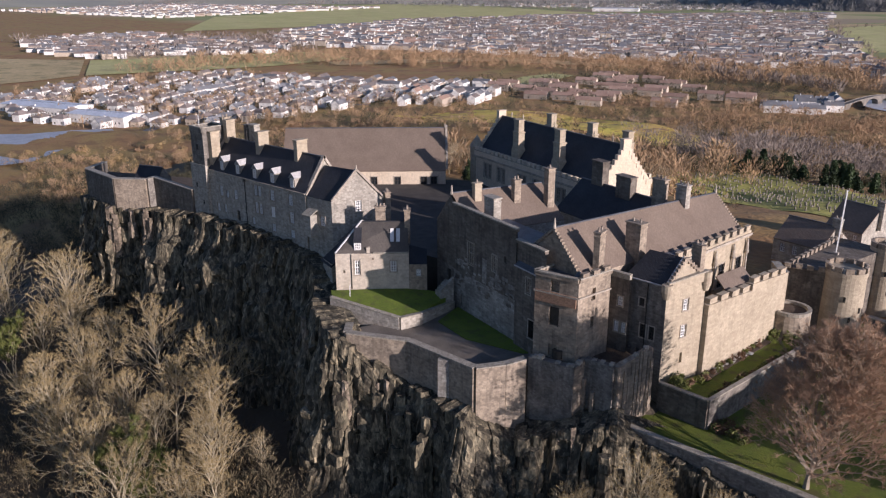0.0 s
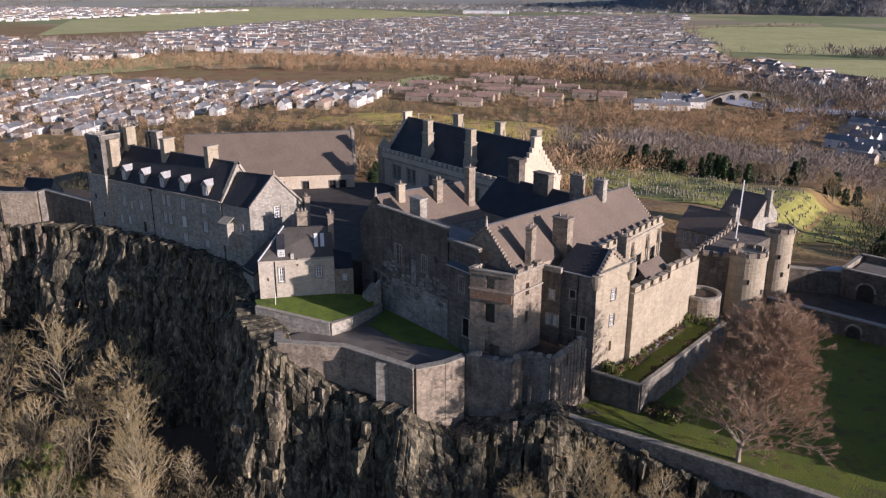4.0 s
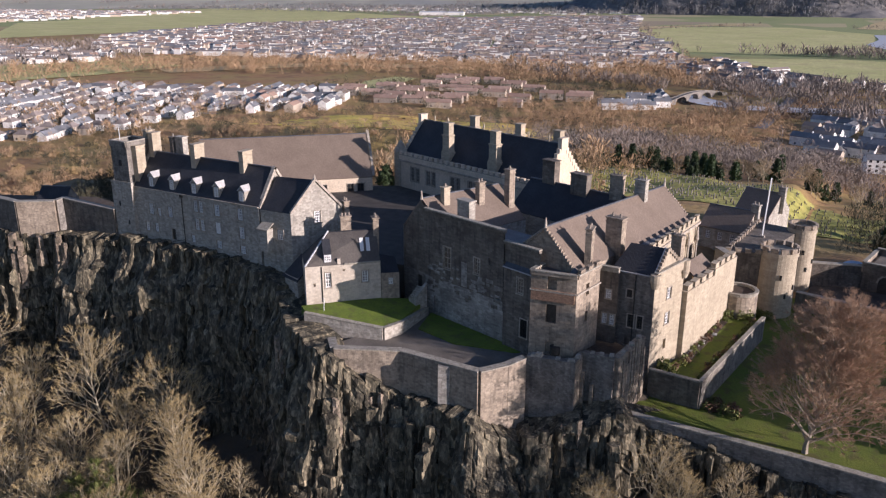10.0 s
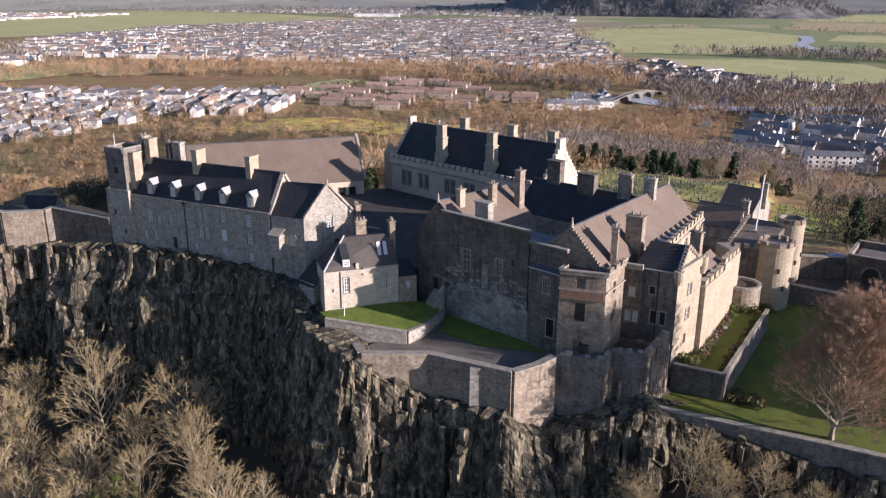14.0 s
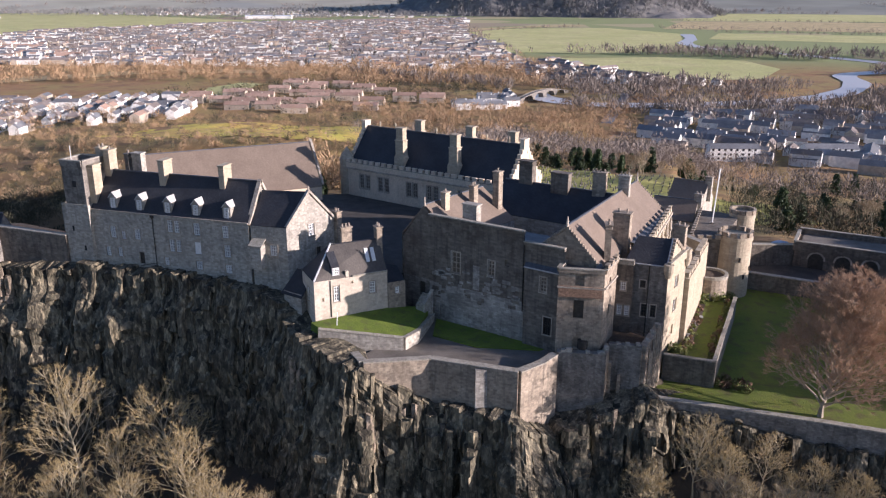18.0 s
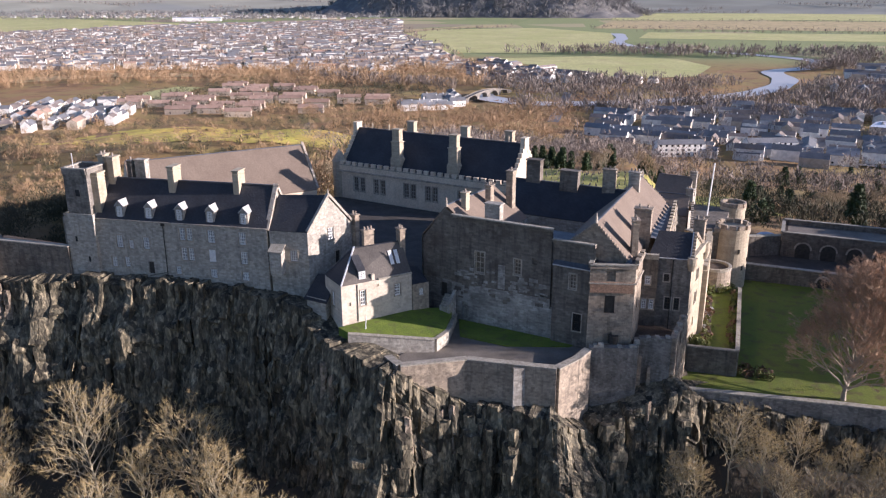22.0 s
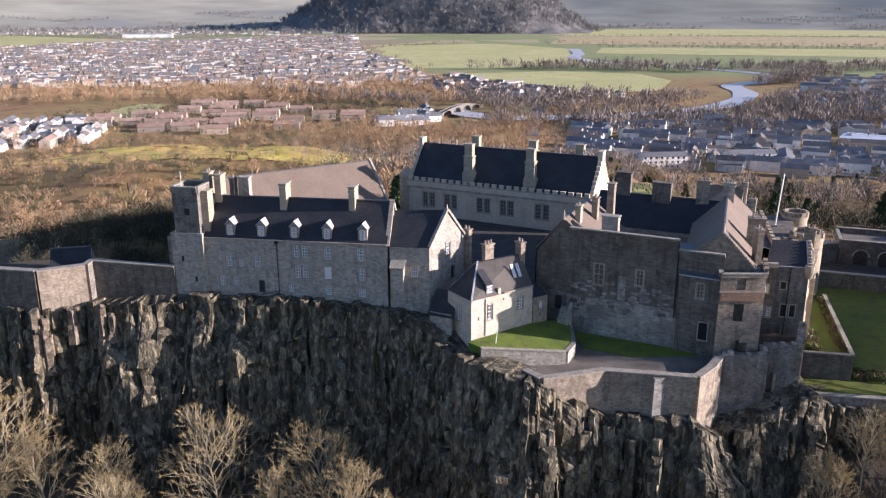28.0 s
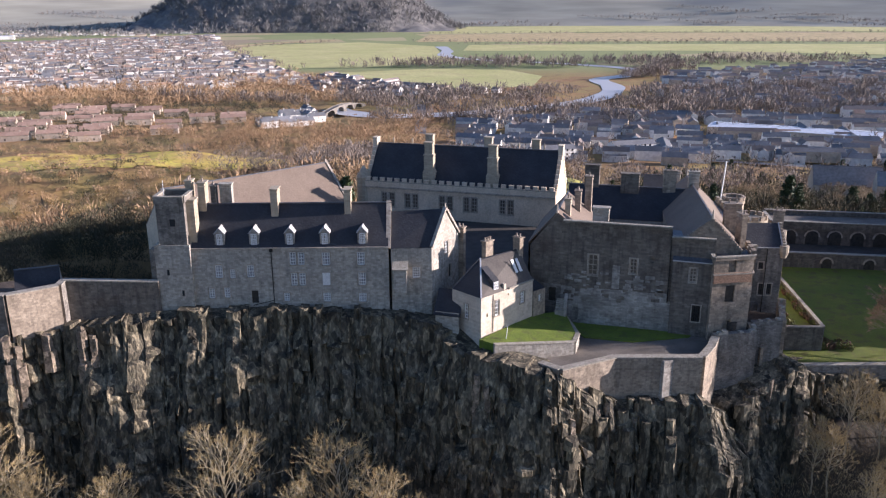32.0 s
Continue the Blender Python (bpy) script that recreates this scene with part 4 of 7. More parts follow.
    prism(bm, [wl + v * 6, wr + v * 6, wr + v * 26, wl + v * 26], -4, 3)
    part("court_floor", bm, GRAVEL, t)
    # north range
    r0, r1 = Vector((57.7, 8.2, 15.8)), Vector((62.6, 26.4, 15.0))
    s0 = Vector((*(u * 6.6), -5.0))
    s1 = Vector((*(u * -4.6), -5.4))
    gable_roof(t, r0 + s0, r1 + s0, r0, r1, r0 + s1, r1 + s1, SLATE_BROWN, 0.1)
    for p, q in ((r0 + s1, r1 + s1), (r1 + s1, r1 + s0), (r1 + s0, r0 + s0)):
        bm = bmesh.new()
        quad(bm, (p.x, p.y, -5), (q.x, q.y, -5), q, p)
        part("wall", bm, STONE, t)
    bm = bmesh.new()
    bm.faces.new([bm.verts.new(p) for p in (r1 + s0, r1 + s1, r1)])
    part("gable", bm, STONE, t)
    bm = bmesh.new()
    drum(bm, r0, 0.25, 15.7, 16.2, 0.2, 8)
    drum(bm, r0, 0.18, 16.2, 17.2, 0.1, 8)
    part("finial", bm, DRESSED, t, "worn stone finial")
    # east range
    e0, e1 = Vector((64.5, 36.6, 14.3)), Vector((87.0, 30.0, 14.3))
    gable_roof(t, e0 - Vector((*(v * 6), 5)), e1 - Vector((*(v * 6), 5)), e0, e1, e0 + Vector((*(v * 6), -5)), e1 + Vector((*(v * 6), -5)), SLATE, 0.1)
    for p, q in ((e0 - Vector((*(v * 6), 5)), e1 - Vector((*(v * 6), 5))), (e0 + Vector((*(v * 6), -5)), e1 + Vector((*(v * 6), -5))), (e0 - Vector((*(v * 6), 5)), e0 + Vector((*(v * 6), -5)))):
        bm = bmesh.new()
        quad(bm, (p.x, p.y, -5), (q.x, q.y, -5), q, p)
        part("wall", bm, STONE, t)
    bm = bmesh.new()
    bm.faces.new([bm.verts.new(p) for p in (e0 - Vector((*(v * 6), 5)), e0 + Vector((*(v * 6), -5)), e0)])
    part("gable", bm, STONE, t)
    # south range: ridge from the crow-stepped front gable to the far gable
    fa, fb = Vector((81.4, 2.6, 16.0)), Vector((88.6, 39.1, 15.1))
    side = Vector((5.3, -1.05, 0))
    la, lb, ba, bb = fa + side - Vector((0, 0, 5.6)), fb + side - Vector((0, 0, 5.0)), fa - side - Vector((0, 0, 4.6)), fb - side - Vector((0, 0, 4.6))
    gable_roof(t, la, lb, fa, fb, ba, bb, SLATE_BROWN, 0.1)
    for p, q in ((la, lb), (lb, bb), (bb, ba), (ba, la)):
        bm = bmesh.new()
        quad(bm, (p.x, p.y, -5), (q.x, q.y, -5), q, p)
        part("wall", bm, STONE_WARM, t)
    for p, q, r in ((la, ba, fa), (lb, bb, fb)):
        bm = bmesh.new()
        bm.faces.new([bm.verts.new(x) for x in (p, q, r)])
        part("gable", bm, STONE_WARM, t)
    for p in (la, ba):
        crow_steps(t, p, fa, 15, 0.5)
    for p in (lb, bb):
        crow_steps(t, p, fb, 15, 0.5)
    for p in (fa, fb):
        bm = bmesh.new()
        drum(bm, p, 0.25, p.z, p.z + 0.5, 0.2, 8)
        drum(bm, p, 0.2, p.z + 0.5, p.z + 1.5, 0.08, 8)
        part("finial", bm, DRESSED, t)
    # carved south front with niches, columns and parapet
    fa2, fb2 = Vector((92.6, 17.2)), Vector((95.0, 39.0))
    long = (fb2 - fa2).length
    hs = [(x, x + 1.7, 2.2, 6.2) for x in (2.2, 7.6, 13.0, 18.2)]
    bm = bmesh.new()
    pierced(bm, fa2, fb2, -8, 9.6, hs, 0.5)
    front = part("carved_front", bm, ASHLAR, t, "sunlit carved ashlar front")
    for h in hs:
        window(t, fa2, fb2, h, 2, 3, True, IRON)
    run = (fb2 - fa2).normalized()
    out = Vector((run.y, -run.x))
    for x in (0.8, 5.6, 11.2, 16.6, 20.9):
        p = fa2 + run * x + out * 0.35
        bm = bmesh.new()
        drum(bm, p, 0.32, 2.0, 2.8, 0.4, 10)
        drum(bm, p, 0.2, 2.8, 6.6, 0.17, 10)
        drum(bm, p, 0.34, 6.6, 7.0, 0.42, 10)
        drum(bm, p, 0.3, 7.0, 9.0, 0.16, 8)
        part("column", bm, DRESSED, front)
    bm = bmesh.new()
    bar(bm, (*(fa2 + out * 0.15), 9.6), (*(fb2 + out * 0.15), 9.6), 0.7, 0.4)
    part("cornice", bm, DRESSED, front)
    wall_between(t, fa2, fb2, 9.4, 10.2, 10.2, 0.5, ASHLAR, False, "parapet")
    merlons(t, fa2, fb2, 10.2, 1.3, 1.0, 0.8, 0.5, ASHLAR)
    bm = bmesh.new()
    quad(bm, (*fa2, 9.5), (*fb2, 9.5), lb, la + (lb - la) * 0.4)
    part("gutter_lead", bm, LEAD, t)
    for x, y, z0, z1, sx, sy, turn, pots, m in (
            (87.05, 30.2, 12, 17.8, 1.2, 1.9, 80, 3, STONE), (88.4, 13.0, 8, 15.8, 1.5, 2.6, 80, 2, STONE_WARM), (82.7, 31.0, 11, 17.9, 1.1, 2.3, 80, 3, STONE_WARM), (75.6, 32.7, 10, 17.0, 3.4, 1.5, -17, 0, STONE_DARK),
            (68.8, 35.6, 10, 18.2, 2.8, 1.5, -17, 0, STONE_DARK), (65.9, 24.0, 9, 18.4, 1.2, 1.4, -17, 1, STONE_WARM), (60.1, 11.7, 12, 17.2, 0.9, 1.3, -17, 1, ASHLAR), (65.2, 9.4, 11, 16.2, 2.6, 1.4, -17, 0, STONE), (63.0, 18.5, 12, 17.0, 1.0, 1.3, -17, 2, STONE_WARM)):
        chimney(t, (x, y), (sx, sy), z0, z1, turn, pots, m)


PALE = masonry("pale_rubble", (0.22, 0.205, 0.18), (0.44, 0.41, 0.36), (0.75, 0.72, 0.68), 0.28, 0.5, spots=(0.2, 0.18, 0.155), streak=0.35)
palace()


def corner_tower():
    t = thing("corner_tower", "square rubble corner tower with tall openings and worn parapet", "tower")
    ring = [(81.0, -1.0), (87.5, -0.2), (88.6, 6.2), (81.8, 5.6)]
    a, b, c, d = ring
    front = [(2.4, 3.7, 8.2, 10.2), (2.3, 3.8, 3.2, 6.0), (2.4, 3.7, -1.4, 0.3)]
    shell(t, ring, -12, 10.3, STONE_WARM, {0: front, 1: [(2.6, 3.5, 7.0, 8.8), (2.7, 3.4, 3.0, 4.6)]}, None, 0.5)
    bm = bmesh.new()
    quad(bm, *[(*p, 10.25) for p in ring])
    part("roof_deck", bm, LEAD, t)
    bm = bmesh.new()
    block(bm, (84.05, -0.3, 3.25), (1.45, 0.08, 2.7), 7)
    part("shutter", bm, DARKWOOD, t, "brown boarded opening")
    bm = bmesh.new()
    block(bm, (84.2, -0.72, 6.5), (6.2, 0.24, 1.6), 7)
    part("repair_band", bm, masonry("brick_repair", (0.23, 0.14, 0.095), (0.32, 0.20, 0.13), (0.7, 0.68, 0.65), 0.12, 0.3), t, "band of brown stone repair")
    bm = bmesh.new()
    bar(bm, (80.9, -1.1, 7.95), (87.6, -0.28, 7.95), 0.35, 0.22)
    bar(bm, (87.62, -0.3, 7.95), (88.7, 6.2, 7.95), 0.3, 0.22)
    part("string_course", bm, DRESSED, t)
    bm = bmesh.new()
    drum(bm, (84.9, -0.6), 0.75, -1.4, -0.2, n=12)
    part("door_arch", bm, DARKWOOD, t)
    for p, q in ((a, b), (b, c), (d, a)):
        wall_between(t, p, q, 10.2, 10.7, 10.7, 0.5, STONE_WARM, True, "parapet")
    merlons(t, b, c, 10.75, 1.2, 0.9, 0.6, 0.5)
    bm = bmesh.new()
    drum(bm, (86.6, 1.2), 0.9, 10.3, 11.3, 0.1, 14)
    part("turret_cap", bm, LEAD, t)
    chimney(t, (87.1, 5.2), (0.9, 1.9), 8, 16.0, 7, 2)


corner_tower()


def south_tower():
    t = thing("square_tower", "tall square stone tower with slate roof and skylight", "tower")
    ring = [(89.4, 8.6), (96.0, 8.4), (98.4, 15.2), (91.8, 17.0)]
    a, b, c, d = ring
    fh, sh = [(2.6, 3.4, 5.6, 6.8), (3.0, 3.9, 1.0, 3.0), (4.4, 5.2, 1.0, 3.0), (2.6, 3.3, -2.0, -0.8)], [(3.2, 4.2, 5.2, 6.9), (3.2, 4.2, 1.2, 3.0), (3.3, 4.0, -2.8, -1.2)]
    # the front's darker stone paints the shade on that face
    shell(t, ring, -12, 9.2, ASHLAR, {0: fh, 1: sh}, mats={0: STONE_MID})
    for h in sh[:2]:
        window(t, b, c, h, 3, 2)
    for h in fh[:3]:
        window(t, a, b, h, 2, 2, True, DARKWOOD)
    wall_between(t, b, c, 9.0, 9.8, 10.4, 0.5, ASHLAR, True, "parapet")
    for p, z in ((b, 9.7), (c, 10.4)):
        bm = bmesh.new()
        drum(bm, p, 0.45, 7.6, 8.6, 0.75, 12)
        drum(bm, p, 0.75, 8.6, z, 0.75, 12)
        part("corner_round", bm, ASHLAR, t)
    r0, r1 = Vector((91.0, 12.4, 12.6)), Vector((96.4, 12.2, 12.6))
    bm = bmesh.new()
    slab(bm, [(a[0], a[1], 9.3), (b[0] - 0.3, b[1] + 0.1, 9.3), r1, r0], 0.2)
    part("roof", bm, SLATE, t)
    bm = bmesh.new()
    slab(bm, [(c[0] - 0.3, c[1], 9.3), (d[0], d[1], 9.3), r0, r1], 0.2)
    part("roof", bm, SLATE, t)
    bm = bmesh.new()
    bm.faces.new([bm.verts.new(p) for p in ((*b, 9.2), (*c, 9.2), tuple(r1))])
    bm.faces.new([bm.verts.new(p) for p in ((*d, 9.2), (*a, 9.2), tuple(r0))])
    part("gable", bm, ASHLAR, t)
    crow_steps(t, (b[0], b[1], 9.5), r1 + Vector((0.1, 0, 0.1)), 8, 0.4)
    crow_steps(t, (c[0], c[1], 9.5), r1 + Vector((0.1, 0, 0.1)), 8, 0.4)
    bm = bmesh.new()
    n = Vector((a[0] + 3, a[1] + 3.2, 10.95))
    slab(bm, [n, n + Vector((1.0, 0.3, 0.02)), n + Vector((0.95, 1.2, 0.98)), n + Vector((-0.05, 0.95, 0.96))], 0.05)
    sk = part("skylight", bm, WHITE, t)
    bm = bmesh.new()
    o = Vector((0.12, 0.12, 0.2))
    slab(bm, [n + o, n + o + Vector((0.75, 0.24, 0.02)), n + o + Vector((0.72, 0.9, 0.72)), n + o + Vector((0, 0.7, 0.7))], 0.04)
    part("skylight_pane", bm, GLASS, sk)
    bm = bmesh.new()
    bar(bm, (a[0], a[1] - 0.05, 9.36), (b[0] - 0.2, b[1] - 0.05, 9.36), 0.2, 0.14)
    bar(bm, (b[0] - 0.3, b[1], 9.45), r1 + Vector((-0.25, 0, 0.1)), 0.2, 0.12)
    part("roof_edge", bm, PALE_LEAD, t, "pale lead roof edge")
    chimney(t, (97.2, 14.6), (0.8, 1.7), 8, 14.0, 70, 2)
    bm = bmesh.new()
    drum(bm, (93.2, 8.36), 0.07, -8, 9.2, n=8)
    part("rainwater_pipe", bm, IRON, t)


south_tower()


def south_curtain():
    t = thing("south_curtain_wall", "sunlit pale crenellated curtain wall above the garden", "castle wall")
    for a, b, za, zb in (((98.6, 15.3), (100.2, 27), 5.4, 4.6), ((100.2, 27), (101.6, 38), 5.6, 4.8)):
        wall_between(t, a, b, -12, za, zb, 1.2, ASHLAR, False)
        merlons(t, a, b, (za, zb), 1.7, 1.0, 0.8, 0.8, ASHLAR)
    wall_between(t, (101.6, 38), (98, 44), -12, 4.6, 4.0, 1.2, ASHLAR, True)
    bm = bmesh.new()
    slab(bm, [(99.4, 22, 4.8), (100.6, 29, 4.8), (97.8, 30, 7.0), (96.6, 23, 7.0)], 0.2)
    part("guard_roof", bm, SLATE_BROWN, t)
    bm = bmesh.new()
    drum(bm, (103.0, 38.5), 3.3, -12, -1.5, 3.2, 26)
    rb = part("round_bastion", bm, STONE_WARM, t)
    bm = bmesh.new()
    drum(bm, (103.0, 38.5), 2.6, -1.52, -1.45, 2.6, 26)
    part("bastion_floor", bm, SOIL, rb)
    for i in range(26):
        w = 2 * math.pi * i / 26
        bm = bmesh.new()
        block(bm, (103.0 + 2.95 * math.cos(w), 38.5 + 2.95 * math.sin(w), -1.5), (0.6, 0.74, 0.5), math.degrees(w))
        part("cope_stone", bm, COPE, rb)


south_curtain()


def gatehouse():
    t = thing("gatehouse", "forework gatehouse with two round crenellated towers", "gatehouse")
    for (x, y), r, z in (((107.4, 50.6), 3.2, 3.3), ((109.4, 67.5), 2.6, 3.4)):
        bm = bmesh.new()
        drum(bm, (x, y), r * 1.06, -14, z - 0.8, r, 30)
        drum(bm, (x, y), r * 1.05, z - 0.8, z, r * 1.05, 30)
        tw = part("round_tower", bm, ASHLAR, t)
        for i in range(11):
            a = 2 * math.pi * i / 11
            bm = bmesh.new()
            block(bm, (x + r * 0.95 * math.cos(a), y + r * 0.95 * math.sin(a), z - 0.02), (0.5, 1.25, 0.9), math.degrees(a))
            part("merlon", bm, STONE_WARM, tw)
        for a, zz in ((-70, -1.5), (-20, -3.5), (-50, -5)):
            bm = bmesh.new()
            w = radians(a)
            block(bm, (x + r * 1.02 * math.cos(w), y + r * 1.02 * math.sin(w), zz), (0.3, 0.35, 0.9), a)
            part("arrow_slit", bm, IRON, tw)
    # dark stone takes in the shade on the block and its dark roofs
    bm = bmesh.new()
    prism(bm, [(99, 47), (105, 49), (109, 68), (101, 70)], -14, 2.6)
    part("gate_block", bm, STONE_DARK, t)
    merlons(t, (98.4, 46.6), (105, 48.6), 2.6)
    merlons(t, (99.2, 48), (101, 70), 2.6)
    wall_between(t, (111.5, 69), (150, 82), -14, -4.0, -4.5, 1.2, STONE_DARK)
    for name, ring, ze, ra, rb2, label in (("guard_house", [(90, 66), (99.5, 64), (101, 74), (92, 76)], 1.4, (90.8, 70.8, 4.8), (100.2, 69, 4.8), "slate-roofed stone guard house behind the gate"),
                                     ("stores_building", [(93, 88), (101, 85), (104, 95), (96, 98)], -0.2, (94.4, 93, 4.2), (102.6, 90, 4.2), "two-storey stone building with slate roofs")):
        h = thing(name, label, "building")
        hs = [(x, x + 1.0, ze - 2.4, ze - 0.7) for x in (1.5, 4.0, 6.5)]
        shell(h, ring, -12, ze, STONE, {0: hs}, {1: rb2, 3: ra})
        for q in hs:
            window(h, ring[0], ring[1], q, 2, 2)
        gable_roof(h, (*ring[0], ze), (*ring[1], ze), ra, rb2, (*ring[3], ze), (*ring[2], ze), SLATE_BROWN, 0.3)
        chimney(h, rb2[:2], (0.8, 1.6), ze, rb2[2] + 1.4, 70, 2, STONE)
    f = thing("flagpole", "leaning white flagpole on the gatehouse roof", "flagpole")
    bm = bmesh.new()
    bar(bm, (103.15, 59.2, 2.5), (103.6, 58.5, 14.4), 0.2)
    part("pole", bm, WHITE, f)
    bm = bmesh.new()
    block(bm, (103.15, 59.2, 2.6), (0.9, 0.9, 0.4))
    part("socket", bm, DRESSED, f)


gatehouse()


def canopy():
    t = thing("canopy", "pale blue round canopy on the dark approach", "canopy")
    bm = bmesh.new()
    drum(bm, (119.3, 79.7), 2.2, -6.4, -6.1, 1.7, 20)
    drum(bm, (119.3, 79.7), 1.7, -6.1, -5.7, 0.2, 20)
    part("cover", bm, material("pale_blue_cloth", (0.36, 0.46, 0.58), (0.44, 0.54, 0.66), 1.0, 0.7, 0.05, 0.2), t)
    for k in range(4):
        bm = bmesh.new()
        w = radians(45 + 90 * k)
        bar(bm, (119.3 + 1.6 * math.cos(w), 79.7 + 1.6 * math.sin(w), -8.7), (119.3 + 1.6 * math.cos(w), 79.7 + 1.6 * math.sin(w), -6.3), 0.08)
        part("leg", bm, IRON, t)


canopy()


def casemates():
    def arched(t, a, run, inn, places, foot, spring, r):
        for u2 in places:
            p = a + run * u2 - inn * 0.05
            n = 10
            # no hollow is cut: a flat dark face paints the arch's inner shade
            bm = bmesh.new()
            ring = [(-r, foot), (r, foot)] + [(r * math.cos(math.pi * k / n), spring + r * math.sin(math.pi * k / n)) for k in range(n + 1)]
            bm.faces.new([bm.verts.new((*(p + run * x), z)) for x, z in ring])
            part("arch_recess", bm, DARKWOOD, t, "flat dark arch face painting a recess's shade")
            bm = bmesh.new()
            bands = [[bm.verts.new((*(p - inn * d + run * q * math.cos(math.pi * k / n)), spring + q * math.sin(math.pi * k / n))) for k in range(n + 1)] for q, d in ((r, 0.0), (r, 0.25), (r + 0.35, 0.25), (r + 0.35, 0.0))]
            for k in range(n):
                for m in range(4):
                    g, h = bands[m], bands[(m + 1) % 4]
                    bm.faces.new((g[k], g[k + 1], h[k + 1], h[k]))
            part("arch_ring", bm, DRESSED, t)

    t = thing("casemate_range", "low stone casemate range with round arches and flat turfed roof", "building")
    a, b = Vector((121, 71)), Vector((156, 64))
    run = (b - a).normalized()
    inn = Vector((-run.y, run.x))
    bm = bmesh.new()
    prism(bm, [a, b, b + inn * 10, a + inn * 10], -14, -3.9)
    part("block", bm, STONE_DARK, t)
    bm = bmesh.new()
    prism(bm, [a + inn * 0.8 + run, b + inn * 0.8, b + inn * 9.6, a + inn * 9.6 + run], -4, -3.7)
    part("roof_deck", bm, GRAVEL, t)
    wall_between(t, a, b, -5, -3.0, -3.0, 0.6, STONE_DARK, True, "parapet")
    wall_between(t, a + inn * 10, a, -5, -3.0, -3.0, 0.6, STONE_WARM, True, "parapet")
    wall_between(t, b + inn * 10, a + inn * 10, -5, -2.6, -2.6, 0.6, STONE_DARK, True, "parapet")
    arched(t, a, run, inn, [4.5 + 5.2 * i for i in range(6)], -9.5, -6.6, 1.5)
    t = thing("rampart_wall", "long rampart wall with a blind arch before the outer court", "castle wall")
    a, b = Vector((111, 54)), Vector((156, 47))
    wall_between(t, a, b, -14, -5.4, -5.8, 1.0, STONE_DARK)
    run = (b - a).normalized()
    inn = Vector((-run.y, run.x))
    arched(t, a - inn * 0.5, run, inn, [15, 24, 33], -9.0, -7.6, 1.1)


casemates()


def house():
    t = thing("small_house", "small pale stone house with hipped slate roof on the terrace", "house")
    a, b = Vector((44.5, -5.7)), Vector((53.3, 2.5))
    run = (b - a).normalized()
    inn = Vector((-run.y, run.x))
    c, d = b + inn * 6.2, a + inn * 6.2
    hs = [(3.1, 4.0, 2.4, 4.9), (1.2, 1.55, 2.7, 3.3), (9.0, 10.0, 2.9, 4.8), (6.0, 6.3, 5.0, 5.4)]
    shell(t, [a, b, c, d], -4, 6.1, CREAM, {0: hs, 3: [(2.6, 3.5, 2.0, 4.4)]})
    for h in (hs[0], hs[2]):
        window(t, a, b, h, 2, 2)
    window(t, d, a, (2.6, 3.5, 2.0, 4.4), 2, 2)
    p = Vector((44.7, 0.3, 10.5))
    q = Vector((*(b + inn * 3.1 - run * 0.2), 10.8))
    # the sunward slope gets its sunlight as a paler slate
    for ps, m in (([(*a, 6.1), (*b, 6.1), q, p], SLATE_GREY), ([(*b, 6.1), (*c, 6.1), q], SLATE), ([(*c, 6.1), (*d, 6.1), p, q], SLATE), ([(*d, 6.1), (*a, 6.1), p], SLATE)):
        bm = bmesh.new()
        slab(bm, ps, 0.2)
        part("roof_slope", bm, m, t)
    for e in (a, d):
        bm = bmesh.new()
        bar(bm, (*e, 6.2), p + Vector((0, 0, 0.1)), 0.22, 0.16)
        # the hip towards the sun is white, sunlight put into its colour
        part("hip_lead", bm, WHITE if e == a else LEAD, t, "lead hip roll, white on the sunward side")
    # swept dormer
    at = lambda s, dd, z: Vector((*(a + run * s + inn * dd), z))  # noqa: E731
    bm = bmesh.new()
    ring = [at(3.0, 0.4, 6.3), at(4.3, 0.4, 6.3), at(4.3, 0.4, 8.0), at(3.0, 0.4, 8.0)]
    back = [at(3.0, 2.6, 9.2), at(4.3, 2.6, 9.2), at(4.3, 2.9, 9.7), at(3.0, 2.9, 9.7)]
    fr, bk = [bm.verts.new(x) for x in ring], [bm.verts.new(x) for x in back]
    bm.faces.new(fr)
    bm.faces.new(bk[::-1])
    for i in range(4):
        j = (i + 1) % 4
        bm.faces.new((fr[i], bk[i], bk[j], fr[j]))
    dm = part("dormer", bm, SLATE, t, "swept slate dormer")
    window(dm, at(3.1, 0.18, 0), at(4.2, 0.18, 0), (0, 1.1, 6.6, 7.8), 3, 2, False, None, "sash")
    # mid stack and raised wallhead
    bm = bmesh.new()
    bar(bm, at(6.2, -0.05, 6.2), at(12.0, -0.05, 6.2), 0.3, 0.25)
    part("wallhead_cope", bm, COPE, t)
    bm = bmesh.new()
    block(bm, at(5.4, 0.3, 6.0), (0.5, 0.5, 1.1), 43)
    part("skew_putt", bm, CREAM, t)
    for s in (9.0, 10.0):
        bm = bmesh.new()
        slab(bm, [at(s, 1.0, 7.8), at(s + 0.6, 1.0, 7.8), at(s + 0.6, 2.2, 9.7), at(s, 2.2, 9.7)], 0.06)
        part("skylight", bm, WHITE, t)
    chimney(t, (46.0, 3.4), (1.7, 0.9), 7, 12.4, 43, 3)
    chimney(t, q[:2], (0.9, 1.4), 7, 12.6, 43, 2)
    bm = bmesh.new()
    drum(bm, at(2.6, -0.1, 0), 0.06, 0, 6.0, n=8)
    part("rainwater_pipe", bm, IRON, t)
    # small wing at the far end
    ring = [b + run * 0.05 - inn * 0.2, b + run * 3.0 - inn * 0.2, b + run * 3.0 + inn * 3.5, b + run * 0.05 + inn * 3.5]
